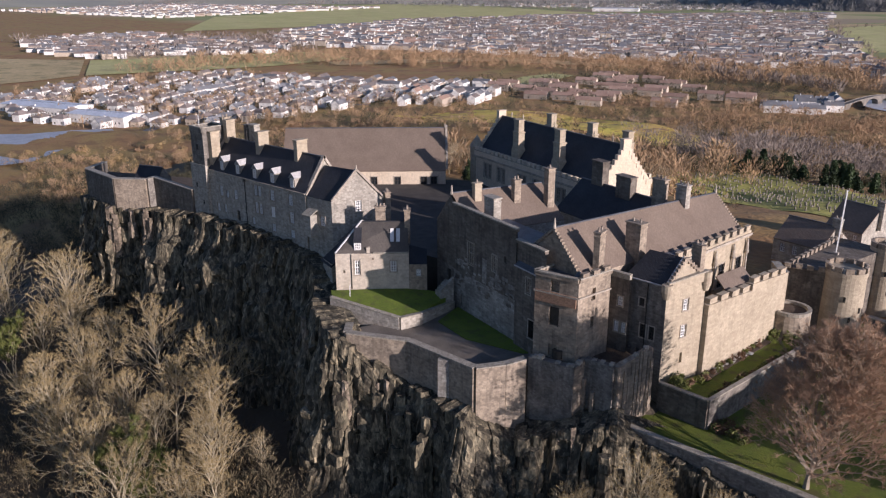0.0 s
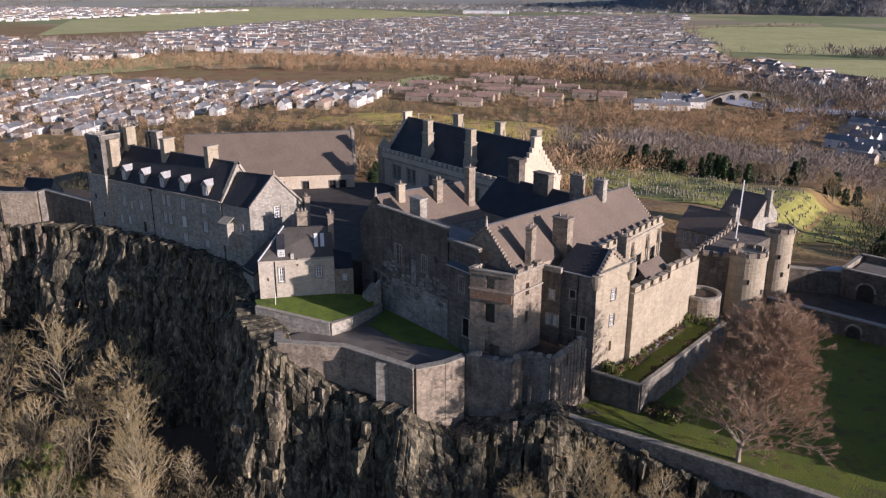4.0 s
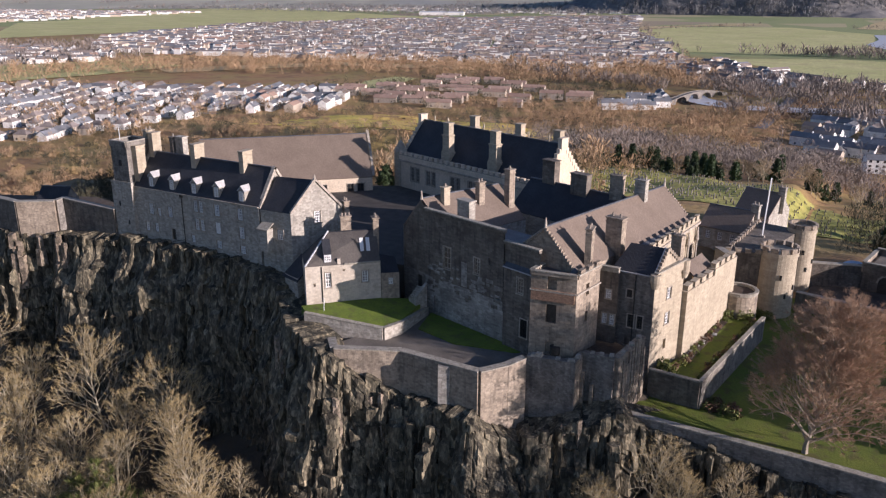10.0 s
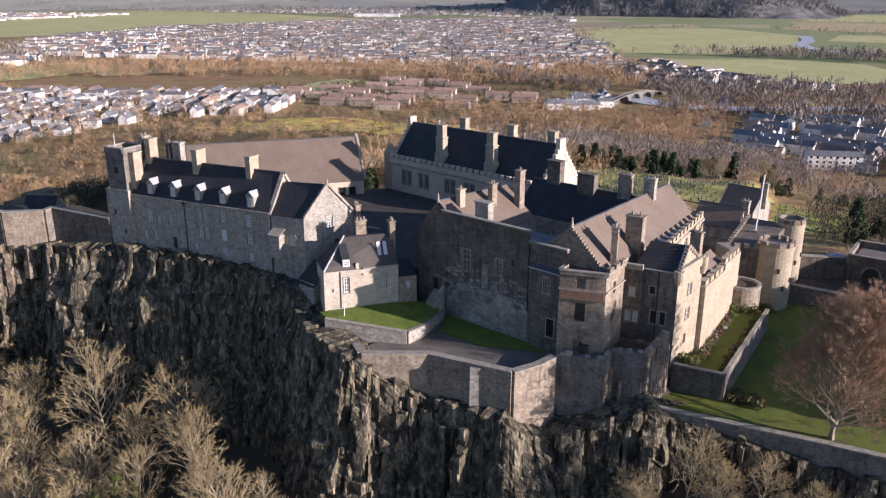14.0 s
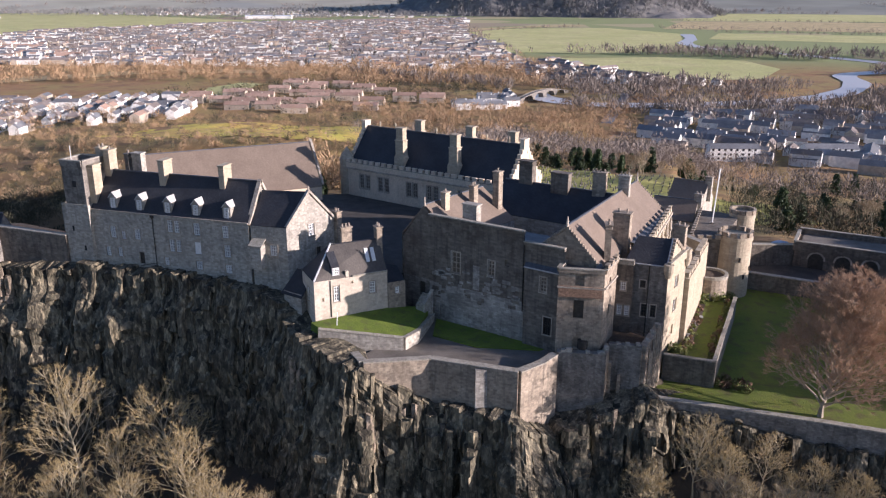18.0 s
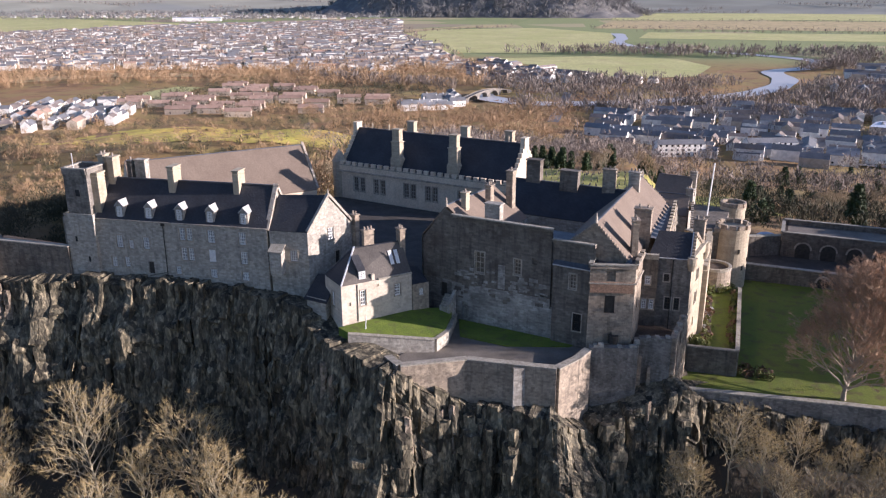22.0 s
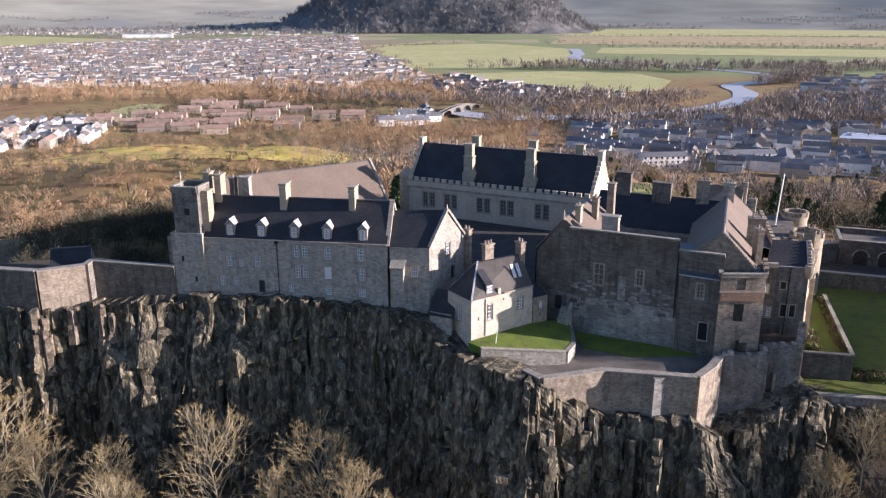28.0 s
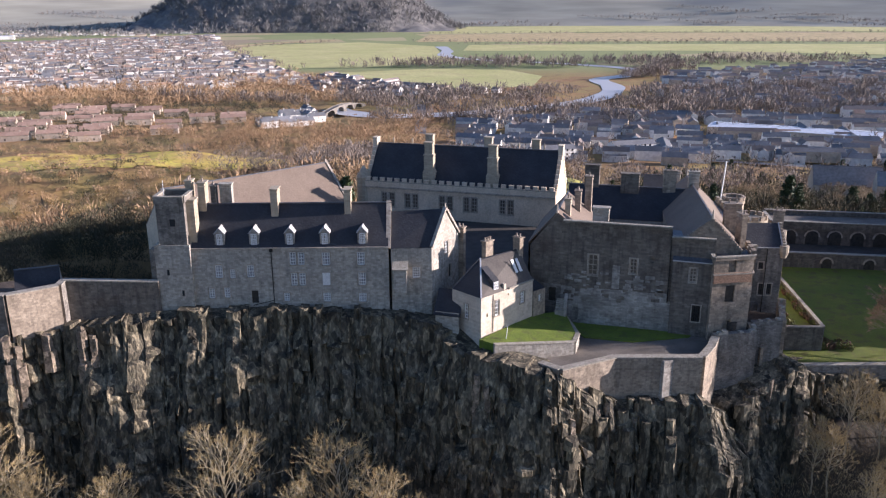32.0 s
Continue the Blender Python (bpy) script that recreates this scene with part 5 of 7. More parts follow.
    shell(t, ring, -4, 4.2, STONE_WARM, {0: [(1.2, 1.9, 2.2, 3.3)]})
    window(t, ring[0], ring[1], (1.2, 1.9, 2.2, 3.3), 2, 1)
    bm = bmesh.new()
    slab(bm, [(*ring[0], 4.3), (*ring[1], 4.1), (*ring[2], 5.6), (*ring[3], 6.4)], 0.2)
    part("wing_roof", bm, SLATE, t)
    pole = thing("short_pole", "thin white pole on the lawn edge", "pole")
    bm = bmesh.new()
    bar(bm, (48.3, -6.2, -0.3), (48.5, -6.3, 1.9), 0.1)
    part("shaft", bm, WHITE, pole)
    s = thing("shed", "low dark slate-roofed outbuilding beside the house", "shed")
    ring = [(37.6, -2.6), (41.2, -3.8), (41.6, 0.2), (38.4, 1.0)]
    shell(s, ring, -6, 3.0, STONE)
    bm = bmesh.new()
    slab(bm, [(37.2, -2.9, 2.6), (41.4, -4.2, 2.6), (41.8, 0.4, 5.4), (38.2, 1.2, 5.4)], 0.2)
    part("roof", bm, SLATE, s)


CREAM = masonry("cream_ashlar", (0.52, 0.45, 0.36), (0.60, 0.53, 0.43), (0.9, 0.87, 0.83), 0.34, 0.8, spots=(0.44, 0.37, 0.29), streak=0.12, bond=0.25)
house()


def terraces():
    """Lawns, gravel terrace, their walls and the bastion over the crag."""
    bm = bmesh.new()
    v = [bm.verts.new(p) for p in ((44.2, -6.7, -0.1), (46.5, -8.3, -0.2), (58.6, -5.2, -1.2), (59.7, -2.2, -1.2), (59.2, 6.6, -0.8), (53.6, 3.2, -0.1))]
    w = [bm.verts.new((p.co.x, p.co.y, -9)) for p in v]
    bm.faces.new(v)
    for i in range(6):
        j = (i + 1) % 6
        bm.faces.new((w[i], w[j], v[j], v[i]))
    tagged(part("upper_lawn", bm, GRASS), "bright mown lawn below the small house", "lawn", kind="structure")
    for k, ring in enumerate(([(53, -10.4), (55.8, -12.9), (64.4, -8.8), (60.3, 6.9)], [(64.3, -8.8), (77.2, -9.1), (81, -3), (81.4, 0.7), (60.3, 7.0)])):
        bm = bmesh.new()
        prism(bm, ring, -14, -3.2 + 0.004 * k)
        tagged(part("terrace", bm, GRAVEL), "gravel terrace inside the bastion", "terrace", kind="structure")
    bm = bmesh.new()
    prism(bm, [(61.5, 0.6), (69, -1.5), (78.4, 0.2), (79.5, 1.3), (60.0, 7.2)], -14, -3.0)
    tagged(part("lower_lawn", bm, GRASS), "shaded lawn under the palace wall", "lawn", kind="structure")
    t = thing("retaining_wall", "low rubble retaining wall of the upper lawn", "wall")
    wall_between(t, (46.3, -8.5), (58.8, -5.4), -8, -0.2, -1.3, 0.6, STONE)
    wall_between(t, (58.9, -5.4), (60.0, -2.2), -8, -1.3, -1.3, 0.6, STONE)
    wall_between(t, (60.0, -2.2), (59.6, 6.6), -8, -1.3, -2.0, 0.5, STONE)
    t = thing("bastion", "angular rubble bastion rising from the crag", "castle wall")
    ring = [(53.0, -10.6), (55.6, -13.4), (64.5, -9.1), (77.4, -9.45), (79.9, -6.0), (81.4, -3.4)]
    zs = [-2.2, -2.0, -2.1, -2.1, -2.0, -1.6]
    feet = [-11, -11.5, -13.5, -15.5, -15, -14]
    for i, ((p, q), (z0, z1)) in enumerate(zip(zip(ring, ring[1:]), zip(zs, zs[1:]))):
        wall_between(t, p, q, feet[i], z0, z1, 1.1, STONE_WARM)
    bm = bmesh.new()
    block(bm, (72.1, -9.95, -13), (1.7, 0.8, 10.7), 20, 0.97)
    part("buttress", bm, PALE, t, "pale rubble buttress")
    bm = bmesh.new()
    block(bm, (56.9, -13.4, -8.4), (0.5, 0.5, 2.9), 26)
    part("blocked_arch", bm, DARKWOOD, t)
    for x, y in ((56.3, -13.75), (57.7, -13.1)):
        bm = bmesh.new()
        block(bm, (x, y, -12), (0.6, 0.8, 7.0), 26, 0.95)
        part("buttress", bm, STONE_WARM, t)
    t = thing("stone_stair", "short worn stone stair beside the small house", "stair")
    for k in range(6):
        bm = bmesh.new()
        block(bm, (58.6 - 0.1 * k, 6.1 - 0.32 * k, -4), (1.5, 0.36, 5.6 - 0.28 * k), -17)
        part("step", bm, COPE, t)
    wall_between(t, (59.5, 6.5), (58.9, 4.0), -4, 2.2, 0.4, 0.35, STONE, True, "stair_wall")
    t = thing("link_wall", "tall rubble wall set back between the palace towers", "castle wall")
    ring = [(86.2, 7.6), (91.0, 7.5)]
    hs = [(2.7, 3.4, 1.2, 2.8), (3.8, 4.5, 1.2, 2.8), (3.0, 3.8, 5.2, 6.6)]
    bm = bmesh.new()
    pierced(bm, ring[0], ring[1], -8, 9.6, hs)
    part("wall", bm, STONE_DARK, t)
    for h in hs:
        window(t, ring[0], ring[1], h, 2, 2)
    wall_between(t, ring[0], ring[1], 9.4, 10.0, 10.0, 0.6, COPE, True, "wall_head")
    t = thing("base_wall", "ruined rubble base walls under the corner tower", "castle wall")
    wall_between(t, (81.5, -2.3), (88.5, -1.6), -13, -1.5, -1.3, 1.2, STONE_MID, False)
    wall_between(t, (88.2, -1.9), (88.4, 1.0), -13, -1.3, -0.9, 0.8, STONE_WARM, False)
    wall_between(t, (88.6, 0.9), (93.4, 0.5), -13, -0.7, -0.3, 1.0, STONE_MID, False)
    wall_between(t, (93.5, 0.4), (95.4, 6.2), -13, -0.3, 1.2, 1.0, STONE_WARM, False)
    rr = random.Random(8)
    for i in range(11):
        # broken wall ribs standing out of the sunlit end
        f = (i + rr.uniform(0.2, 0.8)) / 11
        p = Vector((94.05, 0.4)).lerp(Vector((95.95, 6.2)), f)
        bm = bmesh.new()
        block(bm, (p.x, p.y, -13), (rr.uniform(0.3, 0.7), rr.uniform(0.25, 0.42), 12.6 + 1.5 * f + rr.uniform(-2.2, 0.9)), 71 + rr.uniform(-6, 6), rr.uniform(0.6, 0.9))
        part("wall_rib", bm, STONE_WARM, t)
    for x, y, z in ((82.4, -2.3, -1.5), (83.2, -2.2, -1.5), (85.9, -1.9, -1.4), (87.8, -1.7, -1.3), (90.0, 0.8, -0.6), (91.3, 0.7, -0.5), (92.8, 0.6, -0.4), (88.4, -0.6, -1.1), (94.0, 2.0, 0.0), (94.6, 3.8, 0.5), (95.1, 5.4, 0.9)):
        bm = bmesh.new()
        block(bm, (x, y, z - 0.1), (rr.uniform(0.5, 1.1), 0.9, rr.uniform(0.25, 0.7)), rr.uniform(0, 20), 0.85)
        part("loose_stone", bm, COPE, t)
    for x, z in ((89.0, -3.5), (90.4, -5.0)):
        bm = bmesh.new()
        block(bm, (x, 0.1, -13), (0.6, 0.9, 13 + z), 3, 0.75)
        part("buttress", bm, STONE_WARM, t)
    bm = bmesh.new()
    prism(bm, [(82, -1.9), (88, -1.2), (88.6, 1.2), (93.2, 0.9), (94.9, 6.4), (91, 8), (86, 7.4), (82, 1)], -13, -1.7)
    tagged(part("tower_yard", bm, SOIL), "dark bare yard between the ruined base walls", "yard", kind="structure")


terraces()


def clump(verts, faces, c, r, n, rr, leaf=0.22):
    """Small leaf-like triangles strewn through a ball."""
    for _ in range(n):
        d = Vector((rr.gauss(0, 1), rr.gauss(0, 1), rr.gauss(0, 0.8))).normalized() * r * rr.uniform(0.6, 1.0)
        p = Vector(c) + d
        b = len(verts)
        for _ in range(3):
            verts.append(tuple(p + Vector((rr.gauss(0, leaf), rr.gauss(0, leaf), rr.gauss(0, leaf)))))
        faces.append((b, b + 1, b + 2))


def garden():
    lawn_ring = [(95.5, 1.0), (118, 0.6), (150, -0.6), (158, 50), (112, 62), (99, 46)]
    bm = bmesh.new()
    prism(bm, lawn_ring, -16, -8.8)
    tagged(part("garden_lawn", bm, GRASS_DULL), "broad green garden lawn below the castle", "lawn", kind="structure")
    # the court's dark colour again, for the shade on the approach
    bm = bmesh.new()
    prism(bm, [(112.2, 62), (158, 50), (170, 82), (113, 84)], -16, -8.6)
    tagged(part("esplanade", bm, INNER), "gravel approach before the gate, dark with painted shade", "pavement", kind="structure")
    t = thing("lawn_wall", "low stone wall along the lawn's edge", "wall")
    # darker stone holds the moss and the shade seen on this wall
    for a, b in (((95.3, 0.4), (118, 0.2)), ((118, 0.2), (151, -1.2))):
        wall_between(t, a, b, -17, -8.3, -8.3, 0.9, STONE_MID)
    t = thing("garden_terrace", "raised walled garden terrace beside the curtain wall", "terrace")
    bm = bmesh.new()
    prism(bm, [(96.6, 8.2), (103.6, 7.4), (107.6, 36), (101.6, 38), (98.8, 15)], -9, -5.4)
    part("garden_bed", bm, GRASS_DULL, t)
    # mossy walls, their stone darkened further to paint the trees' shade
    wall_between(t, (96.4, 7.8), (103.8, 7.2), -9, -4.6, -4.5, 0.5, STONE_DARK, True)
    wall_between(t, (103.8, 7.2), (107.8, 36.5), -9, -4.5, -4.7, 0.5, STONE_MID, True)
    bm = bmesh.new()
    prism(bm, [(98.9, 14), (100.5, 13.8), (102.6, 33), (101.0, 33.4)], -5.5, -5.3)
    part("flower_bed", bm, SOIL, t)
    rr = random.Random(77)
    for i in range(9):
        # pale flags of the garden walk
        bm = bmesh.new()
        y = 17.5 + i * 1.15
        block(bm, (100.3 + (y - 20) * 0.15 + rr.uniform(-0.35, 0.35), y, -5.32), (rr.uniform(0.7, 1.2), rr.uniform(0.7, 1.0), 0.08), rr.uniform(-8, 8))
        part("paving_slab", bm, PALE_LEAD, t, "pale paving flag")
    for i in range(22):
        y = 9.5 + i * 1.2
        for x in (103.2 + (y - 7) * 0.14 - rr.uniform(0.2, 0.8), 99.4 + (y - 10) * 0.1 + rr.uniform(-0.5, 0.6)):
            v, f = [], []
            clump(v, f, (0, 0, 0.35), rr.uniform(0.35, 0.7), 90, rr, 0.14)
            ob = tagged(new("garden_shrub", raw_mesh("garden_shrub", v, f, IVY if rr.random() < 0.5 else RUSSET)), "small clipped winter shrub in the walled garden", "shrub", "shrubs of the walled garden")
            ob.location = (x, y, -5.4)
    for x, y, z in ((100.6, 35.2, -5.2), (101.2, 34.4, -5.3), (99.9, 36.2, -5.0), (102.4, 34.8, -5.3), (104.2, 35.6, -5.3), (105.4, 36.4, -5.3), (106.2, 46.8, -8.8), (107.6, 46.2, -8.8), (105.0, 47.4, -8.8), (98.0, 9.6, -5.4), (97.6, 10.8, -5.4), (99.0, 9.2, -5.4)):
        v, f = [], []
        clump(v, f, (0, 0, 0.6), rr.uniform(0.8, 1.2), 220, rr, 0.17)
        ob = tagged(new("wall_shrub", raw_mesh("wall_shrub", v, f, IVY)), "yellow-green shrub at the foot of the castle wall", "shrub", "shrubs at the wall foot")
        ob.location = (x, y, z)
    for i in range(26):
        w = rr.uniform(0, 6.28)
        d = rr.uniform(0.3, 3.2)
        v, f = [], []
        clump(v, f, (0, 0, 0.4), rr.uniform(0.5, 0.9), 110, rr, 0.16)
        ob = tagged(new("rockery_shrub", raw_mesh("rockery_shrub", v, f, rr.choice((RUSSET, RUSSET, IVY)))), "russet heather clump in the corner rockery", "shrub", "shrubs of the rockery")
        ob.location = (106.6 + d * math.cos(w), 8.2 + d * 0.7 * math.sin(w), -8.8)


garden()


# ---- trees ----
def limb(verts, faces, a, b, ra, rb, n=4):
    way = (b - a).normalized()
    side = way.orthogonal().normalized()
    up = way.cross(side)
    base = len(verts)
    for c, r in ((a, ra), (b, rb)):
        for k in range(n):
            w = 2 * math.pi * k / n
            verts.append(c + side * (r * math.cos(w)) + up * (r * math.sin(w)))
    for k in range(n):
        m = (k + 1) % n
        faces.append((base + k, base + m, base + n + m, base + n + k))


def bare_tree(seed, high, levels=5, limbs=4, open_=0.42, twigs=12, thin=0.02, low=0.22, shrink=0.77, lift=0.10, girth=0.016, leader=0.0, reach=0.21, sway=(0.4, -0.3), spray=1.0, spread=1.0):
    """Vertices and faces of a leafless tree: trunk and forking limbs, and the fine twigs at their ends."""
    rnd = random.Random(seed)
    tv, tf, wv, wf = [], [], [], []

    def twig(p, way, long):
        d = (way + Vector((rnd.gauss(0, 0.5), rnd.gauss(0, 0.5), rnd.gauss(0.1, 0.4)))).normalized()
        s = d.orthogonal().normalized() * thin * rnd.uniform(0.6, 1.3)
        s.rotate(Quaternion(d, rnd.uniform(0, 6.3)))
        i = len(wv)
        m = p + d * long * 0.5 + Vector((rnd.gauss(0, 0.08), rnd.gauss(0, 0.08), 0.05))
        e = p + d * long + Vector((rnd.gauss(0, 0.15), rnd.gauss(0, 0.15), 0.12))
        wv.extend((p - s, p + s, m + s * 0.7, m - s * 0.7, e))
        wf.extend(((i, i + 1, i + 2, i + 3), (i + 3, i + 2, i + 4)))

    def grow(p, way, length, r, level):
        q = p
        for s in range(2):
            way = (way + Vector((rnd.gauss(0, 0.12), rnd.gauss(0, 0.12), lift))).normalized()
            nxt = q + way * length / 2
            limb(tv, tf, q, nxt, r, r * 0.86, 5 if level < 2 else 3)
            r *= 0.86
            q = nxt
            if level >= levels - (3 if leader else 1):
                for _ in range(twigs // 3):
                    twig(q - way * rnd.uniform(0, length * 0.5), way, high * spray * rnd.uniform(0.02, 0.05))
        if level == levels:
            for _ in range(twigs):
                twig(q, way, high * spray * rnd.uniform(0.025, 0.06))
            return
        turn = rnd.uniform(0, 6.28)
        n = 3 if rnd.random() < 0.45 else 2
        for k in range(n):
            side = way.orthogonal().normalized()
            side.rotate(Quaternion(way, turn + 6.28 * k / n + rnd.gauss(0, 0.3)))
            grow(q, (way + side * open_ * rnd.uniform(0.6, 1.4)).normalized(), length * shrink * rnd.uniform(0.8, 1.15), max(r * 0.72, 0.028), level + 1)

    top, r = Vector((0, 0, 0)), high * girth
    for s in range(4):
        nxt = top + Vector((rnd.gauss(0, 0.07), rnd.gauss(0, 0.07), 1)) * high * low / 4
        limb(tv, tf, top, nxt, r, r * 0.9, 6)
        r, top = r * 0.9, nxt
    leader_top = top + Vector((*sway, high * leader))
    if leader:
        limb(tv, tf, top, leader_top, r, r * 0.45, 6)
    for k in range(limbs):
        w = 6.28 * k / limbs + rnd.gauss(0, 0.4)
        lean = open_ * rnd.uniform(0.5, 1.9)
        at = top - Vector((0, 0, high * low * rnd.uniform(0, 0.45)))
        if leader:
            f = k / limbs
            at, lean = top + (leader_top - top) * f, (0.98 - 0.7 * f) * spread * rnd.uniform(0.75, 1.2)
            w = 2.4 * k + rnd.gauss(0, 0.3)
        grow(at, Vector((math.cos(w) * lean, math.sin(w) * lean, 1)).normalized(), high * reach * (1 - 0.25 * (k / limbs if leader else 0)), r * 0.6, 1)
    tallest = max(p.z for p in wv)
    for p in tv + wv:
        p *= high / tallest
    return tv, tf, wv, wf


def tree_kind(name, label, seed, high, bark, twig, group="", **more):
    tv, tf, wv, wf = bare_tree(seed, high, **more)
    t = thing(name, label, "tree", group)
    for n, v, f, m in (("trunk", tv, tf, bark), ("crown", wv, wf, twig)):
        ob = new(n, raw_mesh(n, [tuple(p) for p in v], f, m))
        ob.parent = t
    return t


LOW = "bare trees below the crag"
KINDS = [tree_kind("bare_tree", "leafless ochre-twigged tree on the slope below the crag", k, h, BARK, TWIG, LOW, limbs=n, levels=4, open_=0.55, low=lw, leader=ld, reach=rc, twigs=13, thin=0.0135, girth=0.0115, lift=0.07, spray=0.72, shrink=0.8, spread=sp, sway=(0.9, 0.6)) for k, h, n, lw, ld, rc, sp in ((1, 20, 17, 0.28, 0.44, 0.145, 1.15), (2, 18, 15, 0.32, 0.42, 0.13, 1.0), (3, 22, 19, 0.24, 0.46, 0.145, 1.25), (4, 17, 15, 0.28, 0.42, 0.14, 1.05), (5, 15, 12, 0.32, 0.42, 0.12, 0.85))]
KINDS.append(tree_kind("ivy_tree", "small yellow-green tree on the slope below the crag", 6, 14, BARK, IVY, LOW, limbs=6, twigs=26, thin=0.05))
rnd = random.Random(11)
# place and height of the crown's top
SPOTS = [(24, -17, -7.7, 0), (8, -19, -6.5, 2), (-28, -21, -4, 2), (-17, -24, -10, 1), (31, -22, -12, 1), (-4, -27, -13, 3), (31, -36, -9, 5), (41, -29, -13, 0),
         (47, -33, -15, 4), (37, -43, -14, 2), (56, -38, -19, 3), (4, -39, -14, 1), (-26, -34, -11, 5), (-55, -24, -7, 2), (30, -56, -20, 3), (48, -54, -20, 0),
         (102, -8, -4.5, 0), (111, -5.5, -8, 3), (96, -11, -11, 1), (104, -18, -13, 3), (117, -15, -13, 1), (126, -12, -13, 5), (133, -10, -14, 0), (112, -24, -16, 2), (122, -26, -18, 3), (140, -16, -16, 1), (88, -26, -21, 0), (99, -28, -20, 2),
         (68, -36, -22, 1), (79, -34, -23, 3), (-76, -16, -8, 1), (-70, -36, -12, 0), (148, -14, -15, 2), (-2, -62, -22, 2), (64, -54, -25, 0),
         (0, -30, -14.5, 4), (14, -31, -14.5, 3), (-24, -28, -12, 4), (26, -31, -14.5, 3), (-46, -30, -10, 3), (36, -27, -14.5, 4), (18, -23, -13, 4), (-8, -22, -12.5, 1), (10, -40, -17.5, 3), (-34, -40, -14, 3), (22, -40, -17, 1), (-6, -36, -15.5, 3), (44, -37, -17, 3), (108, -12, -11, 1), (120, -10, -12, 3), (100, -20, -15, 3), (114, -10, -11.5, 1), (128, -16, -14, 3),
         (106.5, -9.5, -7.5, 3), (117, -8, -9, 1), (123, -9, -9.5, 3), (131, -8, -10, 1), (97.5, -13, -11, 4), (109, -16, -12, 0), (138, -9, -10.5, 3)]
used = {}
for x, y, z, kind in SPOTS:
    k = KINDS[kind]
    zb = ground_z(x, y) - 0.4
    tall = (20, 18, 22, 17, 15, 14)[kind]
    s = max(0.6, min(1.35, (z - zb) / tall))
    m = Matrix.Translation((x, y, zb)) @ Matrix.Rotation(rnd.uniform(0, 6.3), 4, "Z") @ Matrix.Scale(s / used.get(kind, 1), 4)
    if kind in used:
        copy_thing(k, m)
    else:
        used[kind] = s
        k.matrix_basis = m
for i in range(34):
    x, y = rnd.choice((rnd.uniform(-80, 55), rnd.uniform(84, 150))), rnd.uniform(-70, -18)
    if edge_distance(x, y) < 9:
        continue
    kind = (4, 1, 3, 2)[i % 4]
    k = KINDS[kind]
    copy_thing(k, Matrix.Translation((x, y, ground_z(x, y) - 0.4)) @ Matrix.Rotation(rnd.uniform(0, 6.3), 4, "Z") @ Matrix.Scale(rnd.uniform(0.38, 0.6) / used[kind], 4))
beech = tree_kind("beech_tree", "broad leafless copper beech on the garden lawn", 21, 23, BEECH_BARK, BEECH, limbs=46, levels=5, open_=0.5, twigs=28, thin=0.014, low=0.07, leader=0.56, reach=0.155, shrink=0.8, lift=0.06, girth=0.021, sway=(2.4, 0.9), spray=0.8, spread=1.3)
beech.matrix_basis = Matrix.Translation((118.4, 2.6, -8.9))


# ---- the valley ----
def within(poly, x, y):
    inside = False
    for (ax, ay), (bx, by) in zip(poly, poly[1:] + poly[:1]):
        if (ay > y) != (by > y) and x < (bx - ax) * (y - ay) / (by - ay) + ax:
            inside = not inside
    return inside


def strewn(poly, count, seed):
    """Places strewn over a polygon."""
    rr = random.Random(seed)
    xs, ys = [p[0] for p in poly], [p[1] for p in poly]
    out = []
    for _ in range(count * 12):
        x, y = rr.uniform(min(xs), max(xs)), rr.uniform(min(ys), max(ys))
        if within(poly, x, y):
            out.append((x, y))
            if len(out) == count:
                break
    return out


def patch(name, poly, mat, label, category, lift=0.25, step=0.0):
    """A sheet laid over the ground within a polygon: flat on the plain, or following the slope where a step is given."""
    if not step:
        me = raw_mesh(name, [(x, y, -62 + lift + 0.3) for x, y in poly], [tuple(range(len(poly)))], mat)
    else:
        xs, ys = [p[0] for p in poly], [p[1] for p in poly]
        nx, ny = int((max(xs) - min(xs)) / step) + 1, int((max(ys) - min(ys)) / step) + 1
        idx, v, f = {}, [], []

        def vert(i, j):
            if (i, j) not in idx:
                x, y = min(xs) + i * step, min(ys) + j * step
                idx[i, j] = len(v)
                v.append((x, y, ground_z(x, y) + lift))
            return idx[i, j]

        for i in range(nx):
            for j in range(ny):
                x, y = min(xs) + (i + 0.5) * step, min(ys) + (j + 0.5) * step
                if within(poly, x + 9 * noise.noise((x / 12, y / 12, 0)), y + 9 * noise.noise((x / 12, y / 12, 5))):
                    f.append((vert(i, j), vert(i + 1, j), vert(i + 1, j + 1), vert(i, j + 1)))
        me = raw_mesh(name, v, f, mat, True)
    return tagged(new(name, me), label, category, kind="structure")


FIELD = material("green_field", (0.47, 0.46, 0.17), (0.56, 0.52, 0.22), 90, 0.95, 0.2, 4.0, (0.44, 0.38, 0.17))
STUBBLE = material("tan_field", (0.48, 0.37, 0.18), (0.56, 0.43, 0.22), 60, 0.95, 0.2, 4.0, (0.24, 0.22, 0.09))
HEATH = material("golden_heath", (0.60, 0.50, 0.08), (0.62, 0.41, 0.11), 40, 0.95, 0.4, 2.0, (0.36, 0.19, 0.08))
TARMAC = material("road_tarmac", (0.10, 0.11, 0.12), (0.15, 0.16, 0.175), 12, 0.85, 0.1, 1.0)
# light blue-grey stands for the glare on wet paving
LOT = material("car_park_glare", (0.34, 0.37, 0.42), (0.44, 0.47, 0.52), 12, 0.6, 0.1, 1.0)
